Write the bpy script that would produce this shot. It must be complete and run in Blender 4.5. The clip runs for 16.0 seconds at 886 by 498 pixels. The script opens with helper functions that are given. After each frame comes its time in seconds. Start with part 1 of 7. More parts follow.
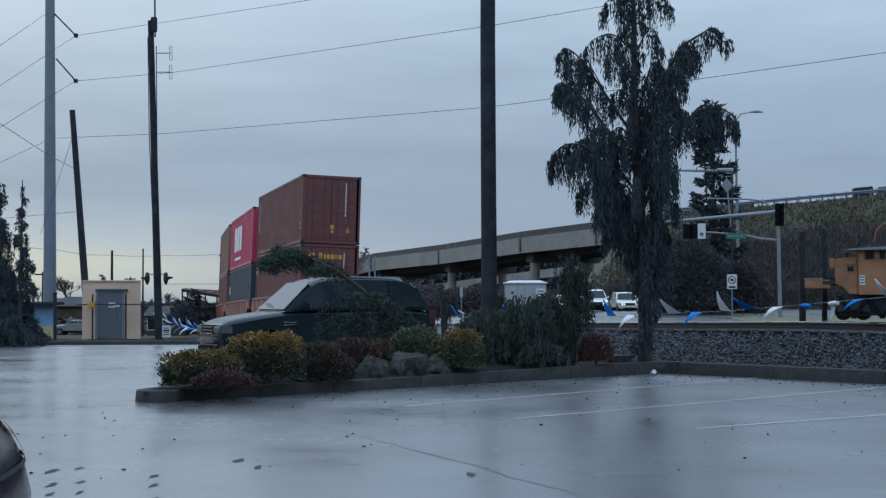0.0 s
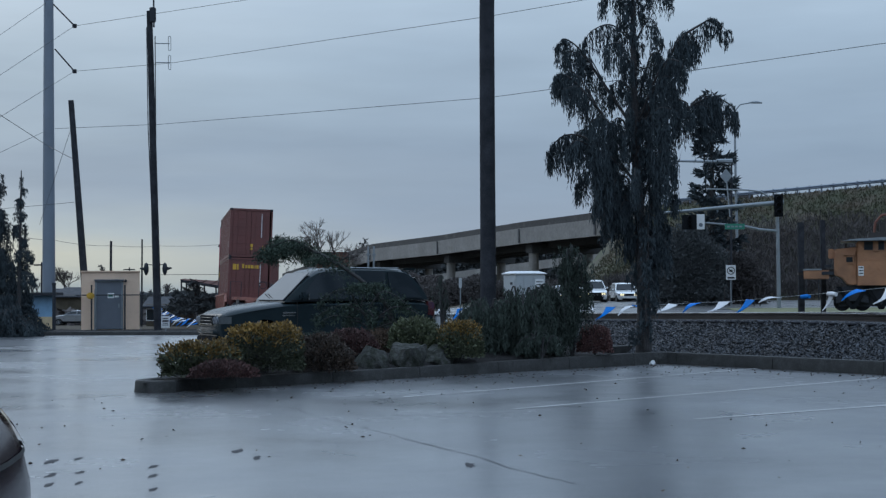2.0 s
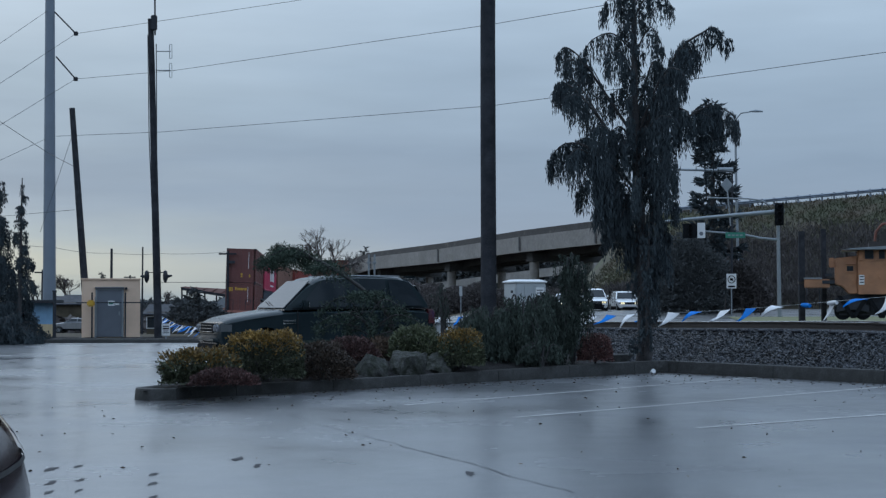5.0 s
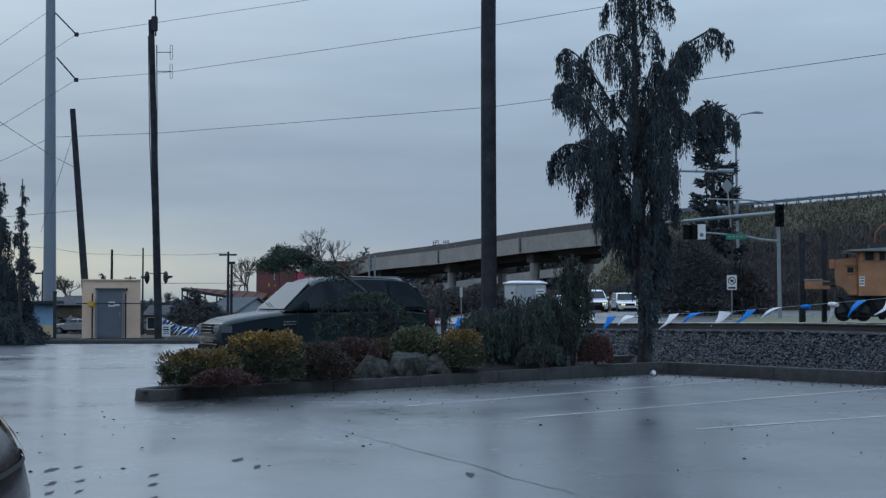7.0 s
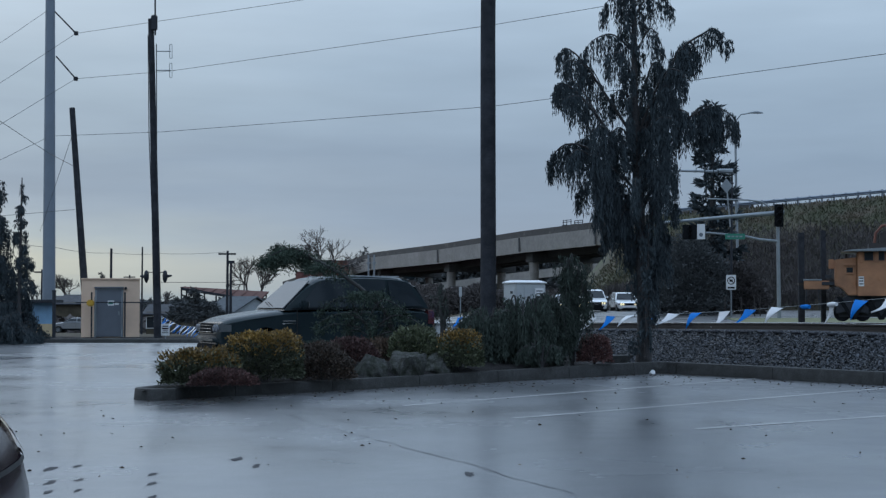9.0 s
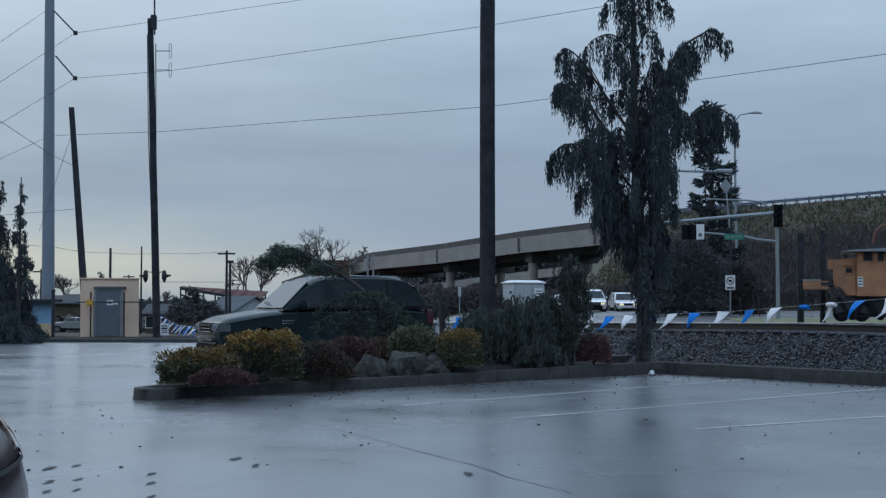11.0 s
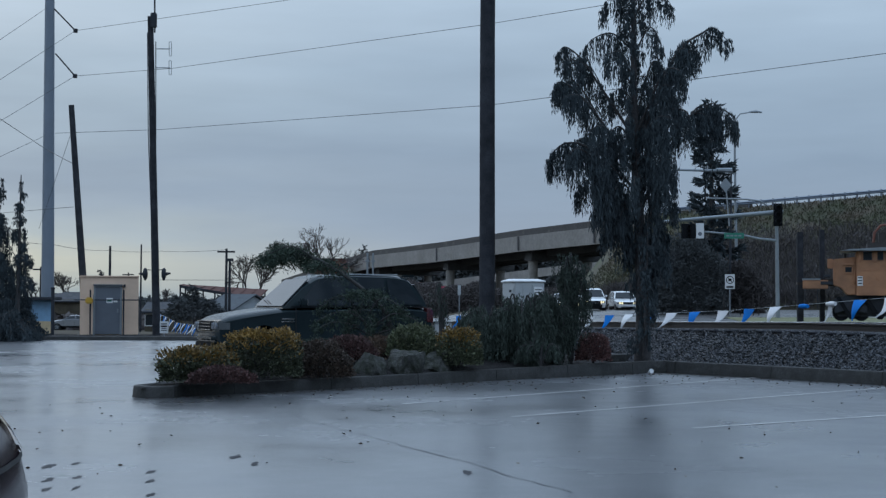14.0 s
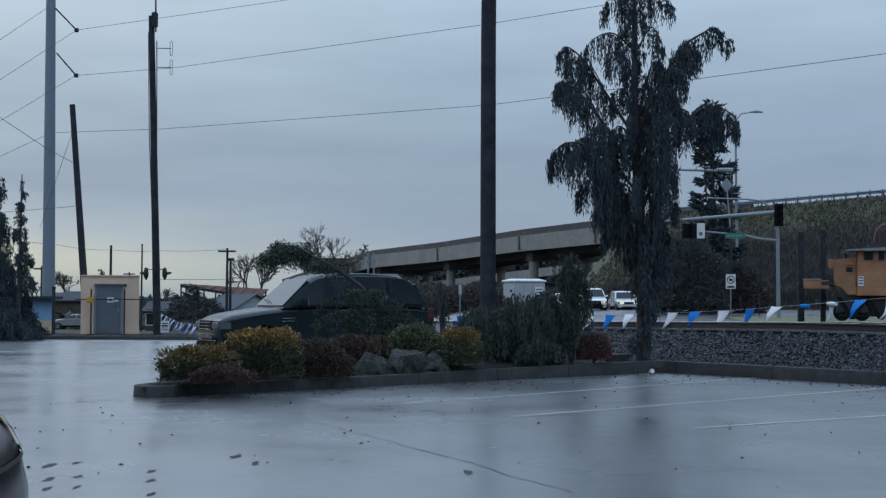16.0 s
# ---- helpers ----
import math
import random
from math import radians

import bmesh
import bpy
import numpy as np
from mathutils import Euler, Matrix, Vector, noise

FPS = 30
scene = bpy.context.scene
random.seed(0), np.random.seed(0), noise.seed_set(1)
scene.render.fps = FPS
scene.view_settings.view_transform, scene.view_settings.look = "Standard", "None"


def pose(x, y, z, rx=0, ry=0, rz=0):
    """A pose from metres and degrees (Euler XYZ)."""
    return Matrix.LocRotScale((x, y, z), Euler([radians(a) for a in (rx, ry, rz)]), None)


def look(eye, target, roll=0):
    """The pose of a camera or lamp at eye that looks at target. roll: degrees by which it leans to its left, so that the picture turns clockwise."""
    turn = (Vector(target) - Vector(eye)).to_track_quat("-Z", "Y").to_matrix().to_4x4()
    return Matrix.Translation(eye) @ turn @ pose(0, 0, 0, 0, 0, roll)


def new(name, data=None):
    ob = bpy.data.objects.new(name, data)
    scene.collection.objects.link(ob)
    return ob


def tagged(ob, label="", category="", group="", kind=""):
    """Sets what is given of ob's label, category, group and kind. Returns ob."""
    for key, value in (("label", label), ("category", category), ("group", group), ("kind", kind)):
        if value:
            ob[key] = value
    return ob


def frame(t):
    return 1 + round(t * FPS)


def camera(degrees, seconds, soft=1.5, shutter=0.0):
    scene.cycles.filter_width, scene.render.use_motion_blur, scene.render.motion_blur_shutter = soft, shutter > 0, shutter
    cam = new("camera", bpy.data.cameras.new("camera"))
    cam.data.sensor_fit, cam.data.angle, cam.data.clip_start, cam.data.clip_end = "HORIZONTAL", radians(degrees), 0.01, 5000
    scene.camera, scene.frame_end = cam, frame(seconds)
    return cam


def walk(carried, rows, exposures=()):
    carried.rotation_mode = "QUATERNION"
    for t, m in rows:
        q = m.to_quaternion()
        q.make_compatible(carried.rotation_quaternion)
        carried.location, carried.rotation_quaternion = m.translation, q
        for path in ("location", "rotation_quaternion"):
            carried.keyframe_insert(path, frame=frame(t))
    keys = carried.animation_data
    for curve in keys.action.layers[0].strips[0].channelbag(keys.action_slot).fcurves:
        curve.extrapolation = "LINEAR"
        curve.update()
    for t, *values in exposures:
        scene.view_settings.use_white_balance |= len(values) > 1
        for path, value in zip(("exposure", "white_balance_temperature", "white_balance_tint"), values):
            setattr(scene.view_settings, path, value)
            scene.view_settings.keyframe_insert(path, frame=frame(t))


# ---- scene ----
cam = camera(32.39, 16.0, soft=1.35)
walk(cam, [
    (0, pose(0, 0, 1.4, 91.975, 0, 0.026) @ pose(0, 0, 0, 0, 0, -0.247)),
    (0.5, pose(0, 0, 1.4, 91.650, 0, -0.045) @ pose(0, 0, 0, 0, 0, -0.234)),
    (1, pose(0, 0, 1.4, 91.661, 0, -0.048) @ pose(0, 0, 0, 0, 0, -0.246)),
    (1.5, pose(0, 0, 1.4, 91.650, 0, 0.018) @ pose(0, 0, 0, 0, 0, -0.233)),
    (2, pose(0, 0, 1.4, 91.623, 0, -0.010) @ pose(0, 0, 0, 0, 0, -0.230)),
    (2.5, pose(0, 0, 1.4, 91.653, 0, 0.032) @ pose(0, 0, 0, 0, 0, -0.177)),
    (3, pose(0, 0, 1.4, 91.818, 0, 0.023) @ pose(0, 0, 0, 0, 0, -0.200)),
    (3.5, pose(0, 0, 1.4, 91.910, 0, 0.018) @ pose(0, 0, 0, 0, 0, -0.167)),
    (4, pose(0, 0, 1.4, 91.907, 0, 0.002) @ pose(0, 0, 0, 0, 0, -0.149)),
    (6.5, pose(0, 0, 1.4, 91.973, 0, 0.032) @ pose(0, 0, 0, 0, 0, -0.098)),
    (7, pose(0, 0, 1.4, 91.973, 0, 0.024) @ pose(0, 0, 0, 0, 0, -0.086)),
    (7.5, pose(0, 0, 1.4, 91.965, 0, 0.021) @ pose(0, 0, 0, 0, 0, -0.074)),
    (8, pose(0, 0, 1.4, 91.973, 0, -0.006) @ pose(0, 0, 0, 0, 0, -0.048)),
    (8.5, pose(0, 0, 1.4, 91.946, 0, -0.008) @ pose(0, 0, 0, 0, 0, -0.024)),
    (9, pose(0, 0, 1.4, 91.952, 0, 0.000) @ pose(0, 0, 0, 0, 0, 0.000)),
    (11.5, pose(0, 0, 1.4, 91.949, 0, -0.032) @ pose(0, 0, 0, 0, 0, 0.056)),
    (12, pose(0, 0, 1.4, 91.916, 0, -0.030) @ pose(0, 0, 0, 0, 0, 0.053)),
    (12.5, pose(0, 0, 1.4, 91.922, 0, -0.024) @ pose(0, 0, 0, 0, 0, 0.083)),
    (13, pose(0, 0, 1.4, 91.914, 0, -0.032) @ pose(0, 0, 0, 0, 0, 0.102)),
    (13.5, pose(0, 0, 1.4, 91.871, 0, -0.029) @ pose(0, 0, 0, 0, 0, 0.101)),
    (14, pose(0, 0, 1.4, 91.893, 0, -0.040) @ pose(0, 0, 0, 0, 0, 0.160)),
    (14.5, pose(0, 0, 1.4, 91.887, 0, -0.056) @ pose(0, 0, 0, 0, 0, 0.150)),
    (15, pose(0, 0, 1.4, 91.863, 0, -0.040) @ pose(0, 0, 0, 0, 0, 0.176)),
    (15.5, pose(0, 0, 1.4, 91.879, 0, -0.066) @ pose(0, 0, 0, 0, 0, 0.200)),
    (16, pose(0, 0, 1.4, 91.882, 0, -0.009) @ pose(0, 0, 0, 0, 0, 0.212)),
], exposures=[(0, 0.14), (0.5, 0.10), (1, 0.06), (2, 0.03), (16, 0.03)])

# ---- world and sun: overcast winter sky, a brighter gap low on one side ----
SUN_EL, SUN_AZ = radians(24), radians(-38)


def make_world():
    w = bpy.data.worlds.new("overcast_sky")
    scene.world = w
    w.use_nodes = True
    nt = w.node_tree
    nt.nodes.clear()
    out = nt.nodes.new("ShaderNodeOutputWorld")
    bg = nt.nodes.new("ShaderNodeBackground")
    sky = nt.nodes.new("ShaderNodeTexSky")
    sky.sky_type, sky.sun_disc = "NISHITA", False
    sky.sun_elevation, sky.sun_rotation = SUN_EL, SUN_AZ
    sky.air_density, sky.dust_density, sky.ozone_density = 1.2, 3.0, 2.0
    tc = nt.nodes.new("ShaderNodeTexCoord")
    sep = nt.nodes.new("ShaderNodeSeparateXYZ")
    nt.links.new(tc.outputs["Generated"], sep.inputs[0])
    # long flat cloud banks
    mp = nt.nodes.new("ShaderNodeMapping")
    mp.inputs["Scale"].default_value = (2.2, 2.2, 13.0)
    nt.links.new(tc.outputs["Generated"], mp.inputs[0])
    n1 = nt.nodes.new("ShaderNodeTexNoise")
    n1.inputs["Scale"].default_value, n1.inputs["Detail"].default_value, n1.inputs["Roughness"].default_value = 1.7, 6, 0.5
    nt.links.new(mp.outputs[0], n1.inputs["Vector"])
    # height of the direction, shifted a little by the cloud noise
    add = nt.nodes.new("ShaderNodeMath")
    add.operation = "MULTIPLY_ADD"
    add.inputs[1].default_value, add.inputs[2].default_value = 0.095, -0.0475
    nt.links.new(n1.outputs["Fac"], add.inputs[0])
    hz = nt.nodes.new("ShaderNodeMath")
    hz.operation = "ADD"
    nt.links.new(sep.outputs["Z"], hz.inputs[0])
    nt.links.new(add.outputs[0], hz.inputs[1])
    # gap of clear light near the horizon towards -x
    side = nt.nodes.new("ShaderNodeMapRange")
    side.inputs["From Min"].default_value, side.inputs["From Max"].default_value = 0.02, -0.26
    nt.links.new(sep.outputs["X"], side.inputs["Value"])
    ramp = nt.nodes.new("ShaderNodeValToRGB")
    el = ramp.color_ramp.elements
    el[0].position, el[0].color = 0.0, CLOUD[0]
    el[1].position, el[1].color = 1.0, CLOUD[-1]
    for p, c in zip((0.045, 0.085, 0.13, 0.19, 0.5), CLOUD[1:-1]):
        e = el.new(p)
        e.color = c
    gap = nt.nodes.new("ShaderNodeValToRGB")
    el = gap.color_ramp.elements
    el[0].position, el[0].color = 0.0, GAP[0]
    el[1].position, el[1].color = 1.0, GAP[-1]
    for p, c in zip((0.022, 0.045, 0.07, 0.088, 0.13, 0.19, 0.5), GAP[1:-1]):
        e = el.new(p)
        e.color = c
    nt.links.new(hz.outputs[0], ramp.inputs[0])
    nt.links.new(hz.outputs[0], gap.inputs[0])
    mix = nt.nodes.new("ShaderNodeMixRGB")
    nt.links.new(side.outputs[0], mix.inputs[0])
    nt.links.new(ramp.outputs[0], mix.inputs[1])
    nt.links.new(gap.outputs[0], mix.inputs[2])
    # soft mottling
    n2 = nt.nodes.new("ShaderNodeTexNoise")
    n2.inputs["Scale"].default_value, n2.inputs["Detail"].default_value = 5.0, 5
    nt.links.new(mp.outputs[0], n2.inputs["Vector"])
    mr = nt.nodes.new("ShaderNodeMapRange")
    mr.inputs["From Min"].default_value, mr.inputs["From Max"].default_value = 0.3, 0.7
    mr.inputs["To Min"].default_value, mr.inputs["To Max"].default_value = 0.965, 1.035
    nt.links.new(n2.outputs["Fac"], mr.inputs["Value"])
    mul = nt.nodes.new("ShaderNodeMixRGB")
    mul.blend_type = "MULTIPLY"
    mul.inputs[0].default_value = 1
    nt.links.new(mix.outputs[0], mul.inputs[1])
    nt.links.new(mr.outputs[0], mul.inputs[2])
    # thin share of clear sky behind the clouds
    skys = nt.nodes.new("ShaderNodeMixRGB")
    skys.blend_type = "MULTIPLY"
    skys.inputs[0].default_value = 1
    skys.inputs[2].default_value = (0.06, 0.06, 0.06, 1)
    nt.links.new(sky.outputs[0], skys.inputs[1])
    last = nt.nodes.new("ShaderNodeMixRGB")
    last.inputs[0].default_value = 0.9
    nt.links.new(skys.outputs[0], last.inputs[1])
    nt.links.new(mul.outputs[0], last.inputs[2])
    nt.links.new(last.outputs[0], bg.inputs["Color"])
    bg.inputs["Strength"].default_value = 1.0
    nt.links.new(bg.outputs[0], out.inputs[0])


CLOUD = [(0.34, 0.43, 0.53, 1), (0.285, 0.375, 0.50, 1), (0.265, 0.365, 0.50, 1), (0.33, 0.445, 0.585, 1), (0.42, 0.55, 0.70, 1), (0.74, 1.0, 1.36, 1), (0.95, 1.26, 1.70, 1)]
GAP = [(0.34, 0.42, 0.46, 1), (0.55, 0.595, 0.545, 1), (0.41, 0.51, 0.57, 1), (0.30, 0.41, 0.54, 1), (0.24, 0.34, 0.47, 1), (0.33, 0.45, 0.58, 1), (0.48, 0.61, 0.75, 1), (0.98, 1.28, 1.68, 1), (0.95, 1.26, 1.70, 1)]
make_world()
sun = new("sun", bpy.data.lights.new("sun", "SUN"))
sun.data.energy, sun.data.angle, sun.data.color = 0.18, radians(20), (1.0, 0.96, 0.92)
sun.matrix_world = look((0, 0, 30), (-30 * math.sin(SUN_AZ) * math.cos(SUN_EL), -30 * math.cos(SUN_AZ) * math.cos(SUN_EL), 30 - 30 * math.sin(SUN_EL)))


# ---- materials ----
def mat(name, col, rough=0.6, metal=0.0, var=0.25, scale=3.0, fine=40.0, bump=0.0, bscale=60.0, dirt=None, dirt_at=0.6, coat=0.0, rand=0.0, glow=0.0, spec=0.5, rvar=0.15):
    m = bpy.data.materials.new(name)
    m.use_nodes = True
    nt = m.node_tree
    p = nt.nodes["Principled BSDF"]
    tc = nt.nodes.new("ShaderNodeTexCoord")

    def noise_node(s, det=5.0, r=0.6):
        n = nt.nodes.new("ShaderNodeTexNoise")
        n.inputs["Scale"].default_value, n.inputs["Detail"].default_value, n.inputs["Roughness"].default_value = s, det, r
        nt.links.new(tc.outputs["Object"], n.inputs["Vector"])
        return n

    def ranged(sock, a, b, lo, hi):
        r = nt.nodes.new("ShaderNodeMapRange")
        for k, v in zip(("From Min", "From Max", "To Min", "To Max"), (a, b, lo, hi)):
            r.inputs[k].default_value = v
        nt.links.new(sock, r.inputs["Value"])
        return r.outputs[0]

    def times(a, b):
        x = nt.nodes.new("ShaderNodeMixRGB")
        x.blend_type = "MULTIPLY"
        x.inputs[0].default_value = 1
        nt.links.new(a, x.inputs[1])
        nt.links.new(b, x.inputs[2])
        return x.outputs[0]

    base = nt.nodes.new("ShaderNodeRGB")
    base.outputs[0].default_value = (*col, 1)
    big, small = noise_node(scale), noise_node(fine, 3)
    c = times(base.outputs[0], ranged(big.outputs["Fac"], 0.3, 0.7, 1 - var, 1 + var))
    c = times(c, ranged(small.outputs["Fac"], 0.3, 0.7, 1 - 0.6 * var, 1 + 0.6 * var))
    if rand:
        oi = nt.nodes.new("ShaderNodeObjectInfo")
        c = times(c, ranged(oi.outputs["Random"], 0, 1, 1 - rand, 1 + rand))
        ge = nt.nodes.new("ShaderNodeNewGeometry")
        c = times(c, ranged(ge.outputs["Random Per Island"], 0, 1, 1 - rand, 1 + rand))
    if dirt:
        d = noise_node(scale * 2.3, 8, 0.7)
        mx = nt.nodes.new("ShaderNodeMixRGB")
        nt.links.new(ranged(d.outputs["Fac"], dirt_at - 0.08, dirt_at + 0.12, 0, 0.85), mx.inputs[0])
        nt.links.new(c, mx.inputs[1])
        mx.inputs[2].default_value = (*dirt, 1)
        c = mx.outputs[0]
    nt.links.new(c, p.inputs["Base Color"])
    nt.links.new(ranged(big.outputs["Fac"], 0.3, 0.7, max(0.02, rough - rvar), min(1, rough + rvar)), p.inputs["Roughness"])
    p.inputs["Metallic"].default_value = metal
    p.inputs["Coat Weight"].default_value = coat
    p.inputs["Coat Roughness"].default_value = 0.06
    p.inputs["Specular IOR Level"].default_value = spec
    if bump:
        bn = noise_node(bscale, 4)
        b = nt.nodes.new("ShaderNodeBump")
        b.inputs["Strength"].default_value, b.inputs["Distance"].default_value = bump, 0.02
        nt.links.new(bn.outputs["Fac"], b.inputs["Height"])
        nt.links.new(b.outputs[0], p.inputs["Normal"])
    if glow:
        p.inputs["Emission Color"].default_value = (*col, 1)
        p.inputs["Emission Strength"].default_value = glow
    return m


def wet_asphalt(name, matte, lo, hi):
    m = mat(name, matte, 0.4, var=0.34, scale=0.3, fine=60, bump=0.0, coat=1.0, spec=0.3)
    nt = m.node_tree
    p = nt.nodes["Principled BSDF"]
    tc = nt.nodes.new("ShaderNodeTexCoord")
    n = nt.nodes.new("ShaderNodeTexNoise")
    n.inputs["Scale"].default_value, n.inputs["Detail"].default_value, n.inputs["Roughness"].default_value = 0.22, 6, 0.62
    nt.links.new(tc.outputs["Object"], n.inputs["Vector"])
    r = nt.nodes.new("ShaderNodeMapRange")
    for k, v in zip(("From Min", "From Max", "To Min", "To Max"), (0.38, 0.64, lo, hi)):
        r.inputs[k].default_value = v
    nt.links.new(n.outputs["Fac"], r.inputs["Value"])
    nt.links.new(r.outputs[0], p.inputs["Roughness"])
    # film of rain water on top
    w = nt.nodes.new("ShaderNodeMapRange")
    for k, v in zip(("From Min", "From Max", "To Min", "To Max"), (0.36, 0.66, 0.17, 0.32)):
        w.inputs[k].default_value = v
    nt.links.new(n.outputs["Fac"], w.inputs["Value"])
    nt.links.new(w.outputs[0], p.inputs["Coat Roughness"])
    # worn patches where the film is thin
    pt = nt.nodes.new("ShaderNodeTexNoise")
    pt.inputs["Scale"].default_value, pt.inputs["Detail"].default_value, pt.inputs["Roughness"].default_value = 1.3, 9, 0.72
    nt.links.new(tc.outputs["Object"], pt.inputs["Vector"])
    cw = nt.nodes.new("ShaderNodeMapRange")
    for k, v in zip(("From Min", "From Max", "To Min", "To Max"), (0.36, 0.6, 1.0, 0.82)):
        cw.inputs[k].default_value = v
    nt.links.new(pt.outputs["Fac"], cw.inputs["Value"])
    p.inputs["Coat IOR"].default_value = 1.62
    # sheen set by place: coat weakens towards +x to dull that side
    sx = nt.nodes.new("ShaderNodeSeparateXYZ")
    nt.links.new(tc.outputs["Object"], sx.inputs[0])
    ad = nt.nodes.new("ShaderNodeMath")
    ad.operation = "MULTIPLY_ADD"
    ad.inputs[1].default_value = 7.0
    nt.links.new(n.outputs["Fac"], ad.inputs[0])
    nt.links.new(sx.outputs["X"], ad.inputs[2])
    matte = nt.nodes.new("ShaderNodeMapRange")
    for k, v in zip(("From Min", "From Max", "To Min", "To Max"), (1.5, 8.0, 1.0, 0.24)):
        matte.inputs[k].default_value = v
    nt.links.new(ad.outputs[0], matte.inputs["Value"])
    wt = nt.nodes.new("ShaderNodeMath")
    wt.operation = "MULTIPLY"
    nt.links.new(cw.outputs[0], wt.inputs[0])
    nt.links.new(matte.outputs[0], wt.inputs[1])
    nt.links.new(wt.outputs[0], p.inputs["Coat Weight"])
    g = nt.nodes.new("ShaderNodeTexNoise")
    g.inputs["Scale"].default_value, g.inputs["Detail"].default_value = 45, 4
    nt.links.new(tc.outputs["Object"], g.inputs["Vector"])
    b = nt.nodes.new("ShaderNodeBump")
    b.inputs["Strength"].default_value, b.inputs["Distance"].default_value = 0.4, 0.006
    nt.links.new(g.outputs["Fac"], b.inputs["Height"])
    nt.links.new(b.outputs[0], p.inputs["Normal"])
    return m


def glass_mat(name, col=(0.02, 0.025, 0.03), rough=0.05):
    m = mat(name, col, rough, var=0.1, spec=0.3, rvar=0.02)
    return m


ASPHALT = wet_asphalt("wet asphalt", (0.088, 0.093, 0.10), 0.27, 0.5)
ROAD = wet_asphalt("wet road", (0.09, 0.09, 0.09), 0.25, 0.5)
EARTH = mat("dark soil and dead grass", (0.07, 0.06, 0.045), 0.95, var=0.45, scale=0.6, fine=12, bump=0.6, bscale=9, spec=0.1)
BARK_MULCH = mat("bark mulch", (0.022, 0.021, 0.021), 0.95, var=0.5, scale=4, fine=60, bump=1.0, bscale=40, spec=0.1)
CONCRETE = mat("wet weathered concrete kerb", (0.038, 0.038, 0.038), 0.7, var=0.5, scale=2.4, fine=45, bump=0.5, bscale=35, dirt=(0.02, 0.021, 0.019), dirt_at=0.5, spec=0.25)
BRIDGE_CON = mat("stained bridge concrete", (0.235, 0.22, 0.205), 0.85, var=0.22, scale=0.25, fine=3, dirt=(0.2, 0.185, 0.16), dirt_at=0.6)
PARAPET = mat("dark stained parapet concrete", (0.062, 0.058, 0.056), 0.85, var=0.3, scale=0.3, fine=3, dirt=(0.15, 0.14, 0.125), dirt_at=0.62)
# deck-underside shade put into the colour; joint brackets share it
BRIDGE_DARK = mat("bridge concrete darkened as underside shade", (0.075, 0.075, 0.076), 0.9, var=0.25, scale=0.3, fine=3)
PAINT_LINE = mat("worn white line paint", (0.32, 0.32, 0.32), 0.5, var=0.25, scale=3, fine=70, dirt=(0.1, 0.1, 0.1), dirt_at=0.58)
BALLAST = mat("grey ballast stone", (0.038, 0.042, 0.049), 0.5, var=0.3, scale=1.5, fine=20, bump=0.5, bscale=30, rand=0.68, spec=0.35)
# bed colour holds the shade that falls between the loose stones
BALLAST_GAP_SHADE = mat("ballast darkened as shade between stones", (0.022, 0.023, 0.026), 0.9, var=0.4, scale=3, fine=30, bump=0.8, bscale=25, spec=0.1)
STEEL_RUST = mat("rusted rail steel", (0.04, 0.034, 0.032), 0.6, metal=0.4, var=0.3, scale=4)
RAIL_TOP = mat("polished rail head", (0.4, 0.4, 0.4), 0.25, metal=1.0, var=0.15)
TIMBER = mat("creosoted timber", (0.034, 0.036, 0.042), 0.9, var=0.4, scale=3, fine=50, bump=0.6, bscale=40, spec=0.08)
GALV = mat("galvanised steel", (0.22, 0.245, 0.265), 0.5, metal=0.6, var=0.15, scale=2)
DARK_STEEL = mat("dark painted steel", (0.03, 0.033, 0.04), 0.6, metal=0.0, var=0.25, spec=0.15)
TOWER = mat("blue grey galvanised pole", (0.16, 0.19, 0.23), 0.6, metal=0.3, var=0.15, scale=0.6)
BLACK = mat("black rubber", (0.012, 0.012, 0.013), 0.7, var=0.2)
BLACK_PLASTIC = mat("black plastic trim", (0.011, 0.012, 0.014), 0.7, var=0.2, spec=0.04)
CAR_GREEN = mat("dark metallic green black car paint", (0.017, 0.026, 0.030), 0.2, metal=0.0, var=0.12, coat=0.0, rvar=0.04, spec=0.12)
CAR_WHITE = mat("white car paint", (0.75, 0.76, 0.77), 0.35, var=0.04, coat=0.8)
CAR_GREY = mat("dark grey car paint", (0.06, 0.065, 0.07), 0.35, metal=0.4, var=0.1, coat=0.8)
CAR_SILVER = mat("silver car paint", (0.13, 0.14, 0.155), 0.4, metal=0.2, var=0.06, coat=0.8)
CAR_RED = mat("very dark red car paint", (0.016, 0.006, 0.010), 0.25, var=0.1, coat=0.15, rvar=0.05, spec=0.22)
GLASS = glass_mat("tinted car glass")
# copy of the car glass, reflection turned down so side panes look dark
MUTED_GLASS = mat("tinted glass with muted reflection", (0.02, 0.026, 0.031), 0.1, var=0.1, spec=0.1, rvar=0.02)
CLEAR_LAMP = mat("clear lamp lens", (0.095, 0.105, 0.11), 0.2, metal=0.0, var=0.2, coat=0.2)
RED_LAMP = mat("red lamp lens", (0.06, 0.006, 0.008), 0.15, var=0.2, coat=1.0)
CHROME = mat("dull chrome", (0.55, 0.56, 0.58), 0.2, metal=1.0, var=0.1)
HEADLIGHT_ON = mat("lit headlight", (1.0, 0.85, 0.5), 0.3, glow=1.2)
AMBER = mat("amber lens", (0.6, 0.2, 0.02), 0.3)
BOX_BROWN = mat("red brown container paint", (0.125, 0.040, 0.036), 0.55, var=0.15, scale=0.8, fine=9, dirt=(0.085, 0.036, 0.032), dirt_at=0.66)
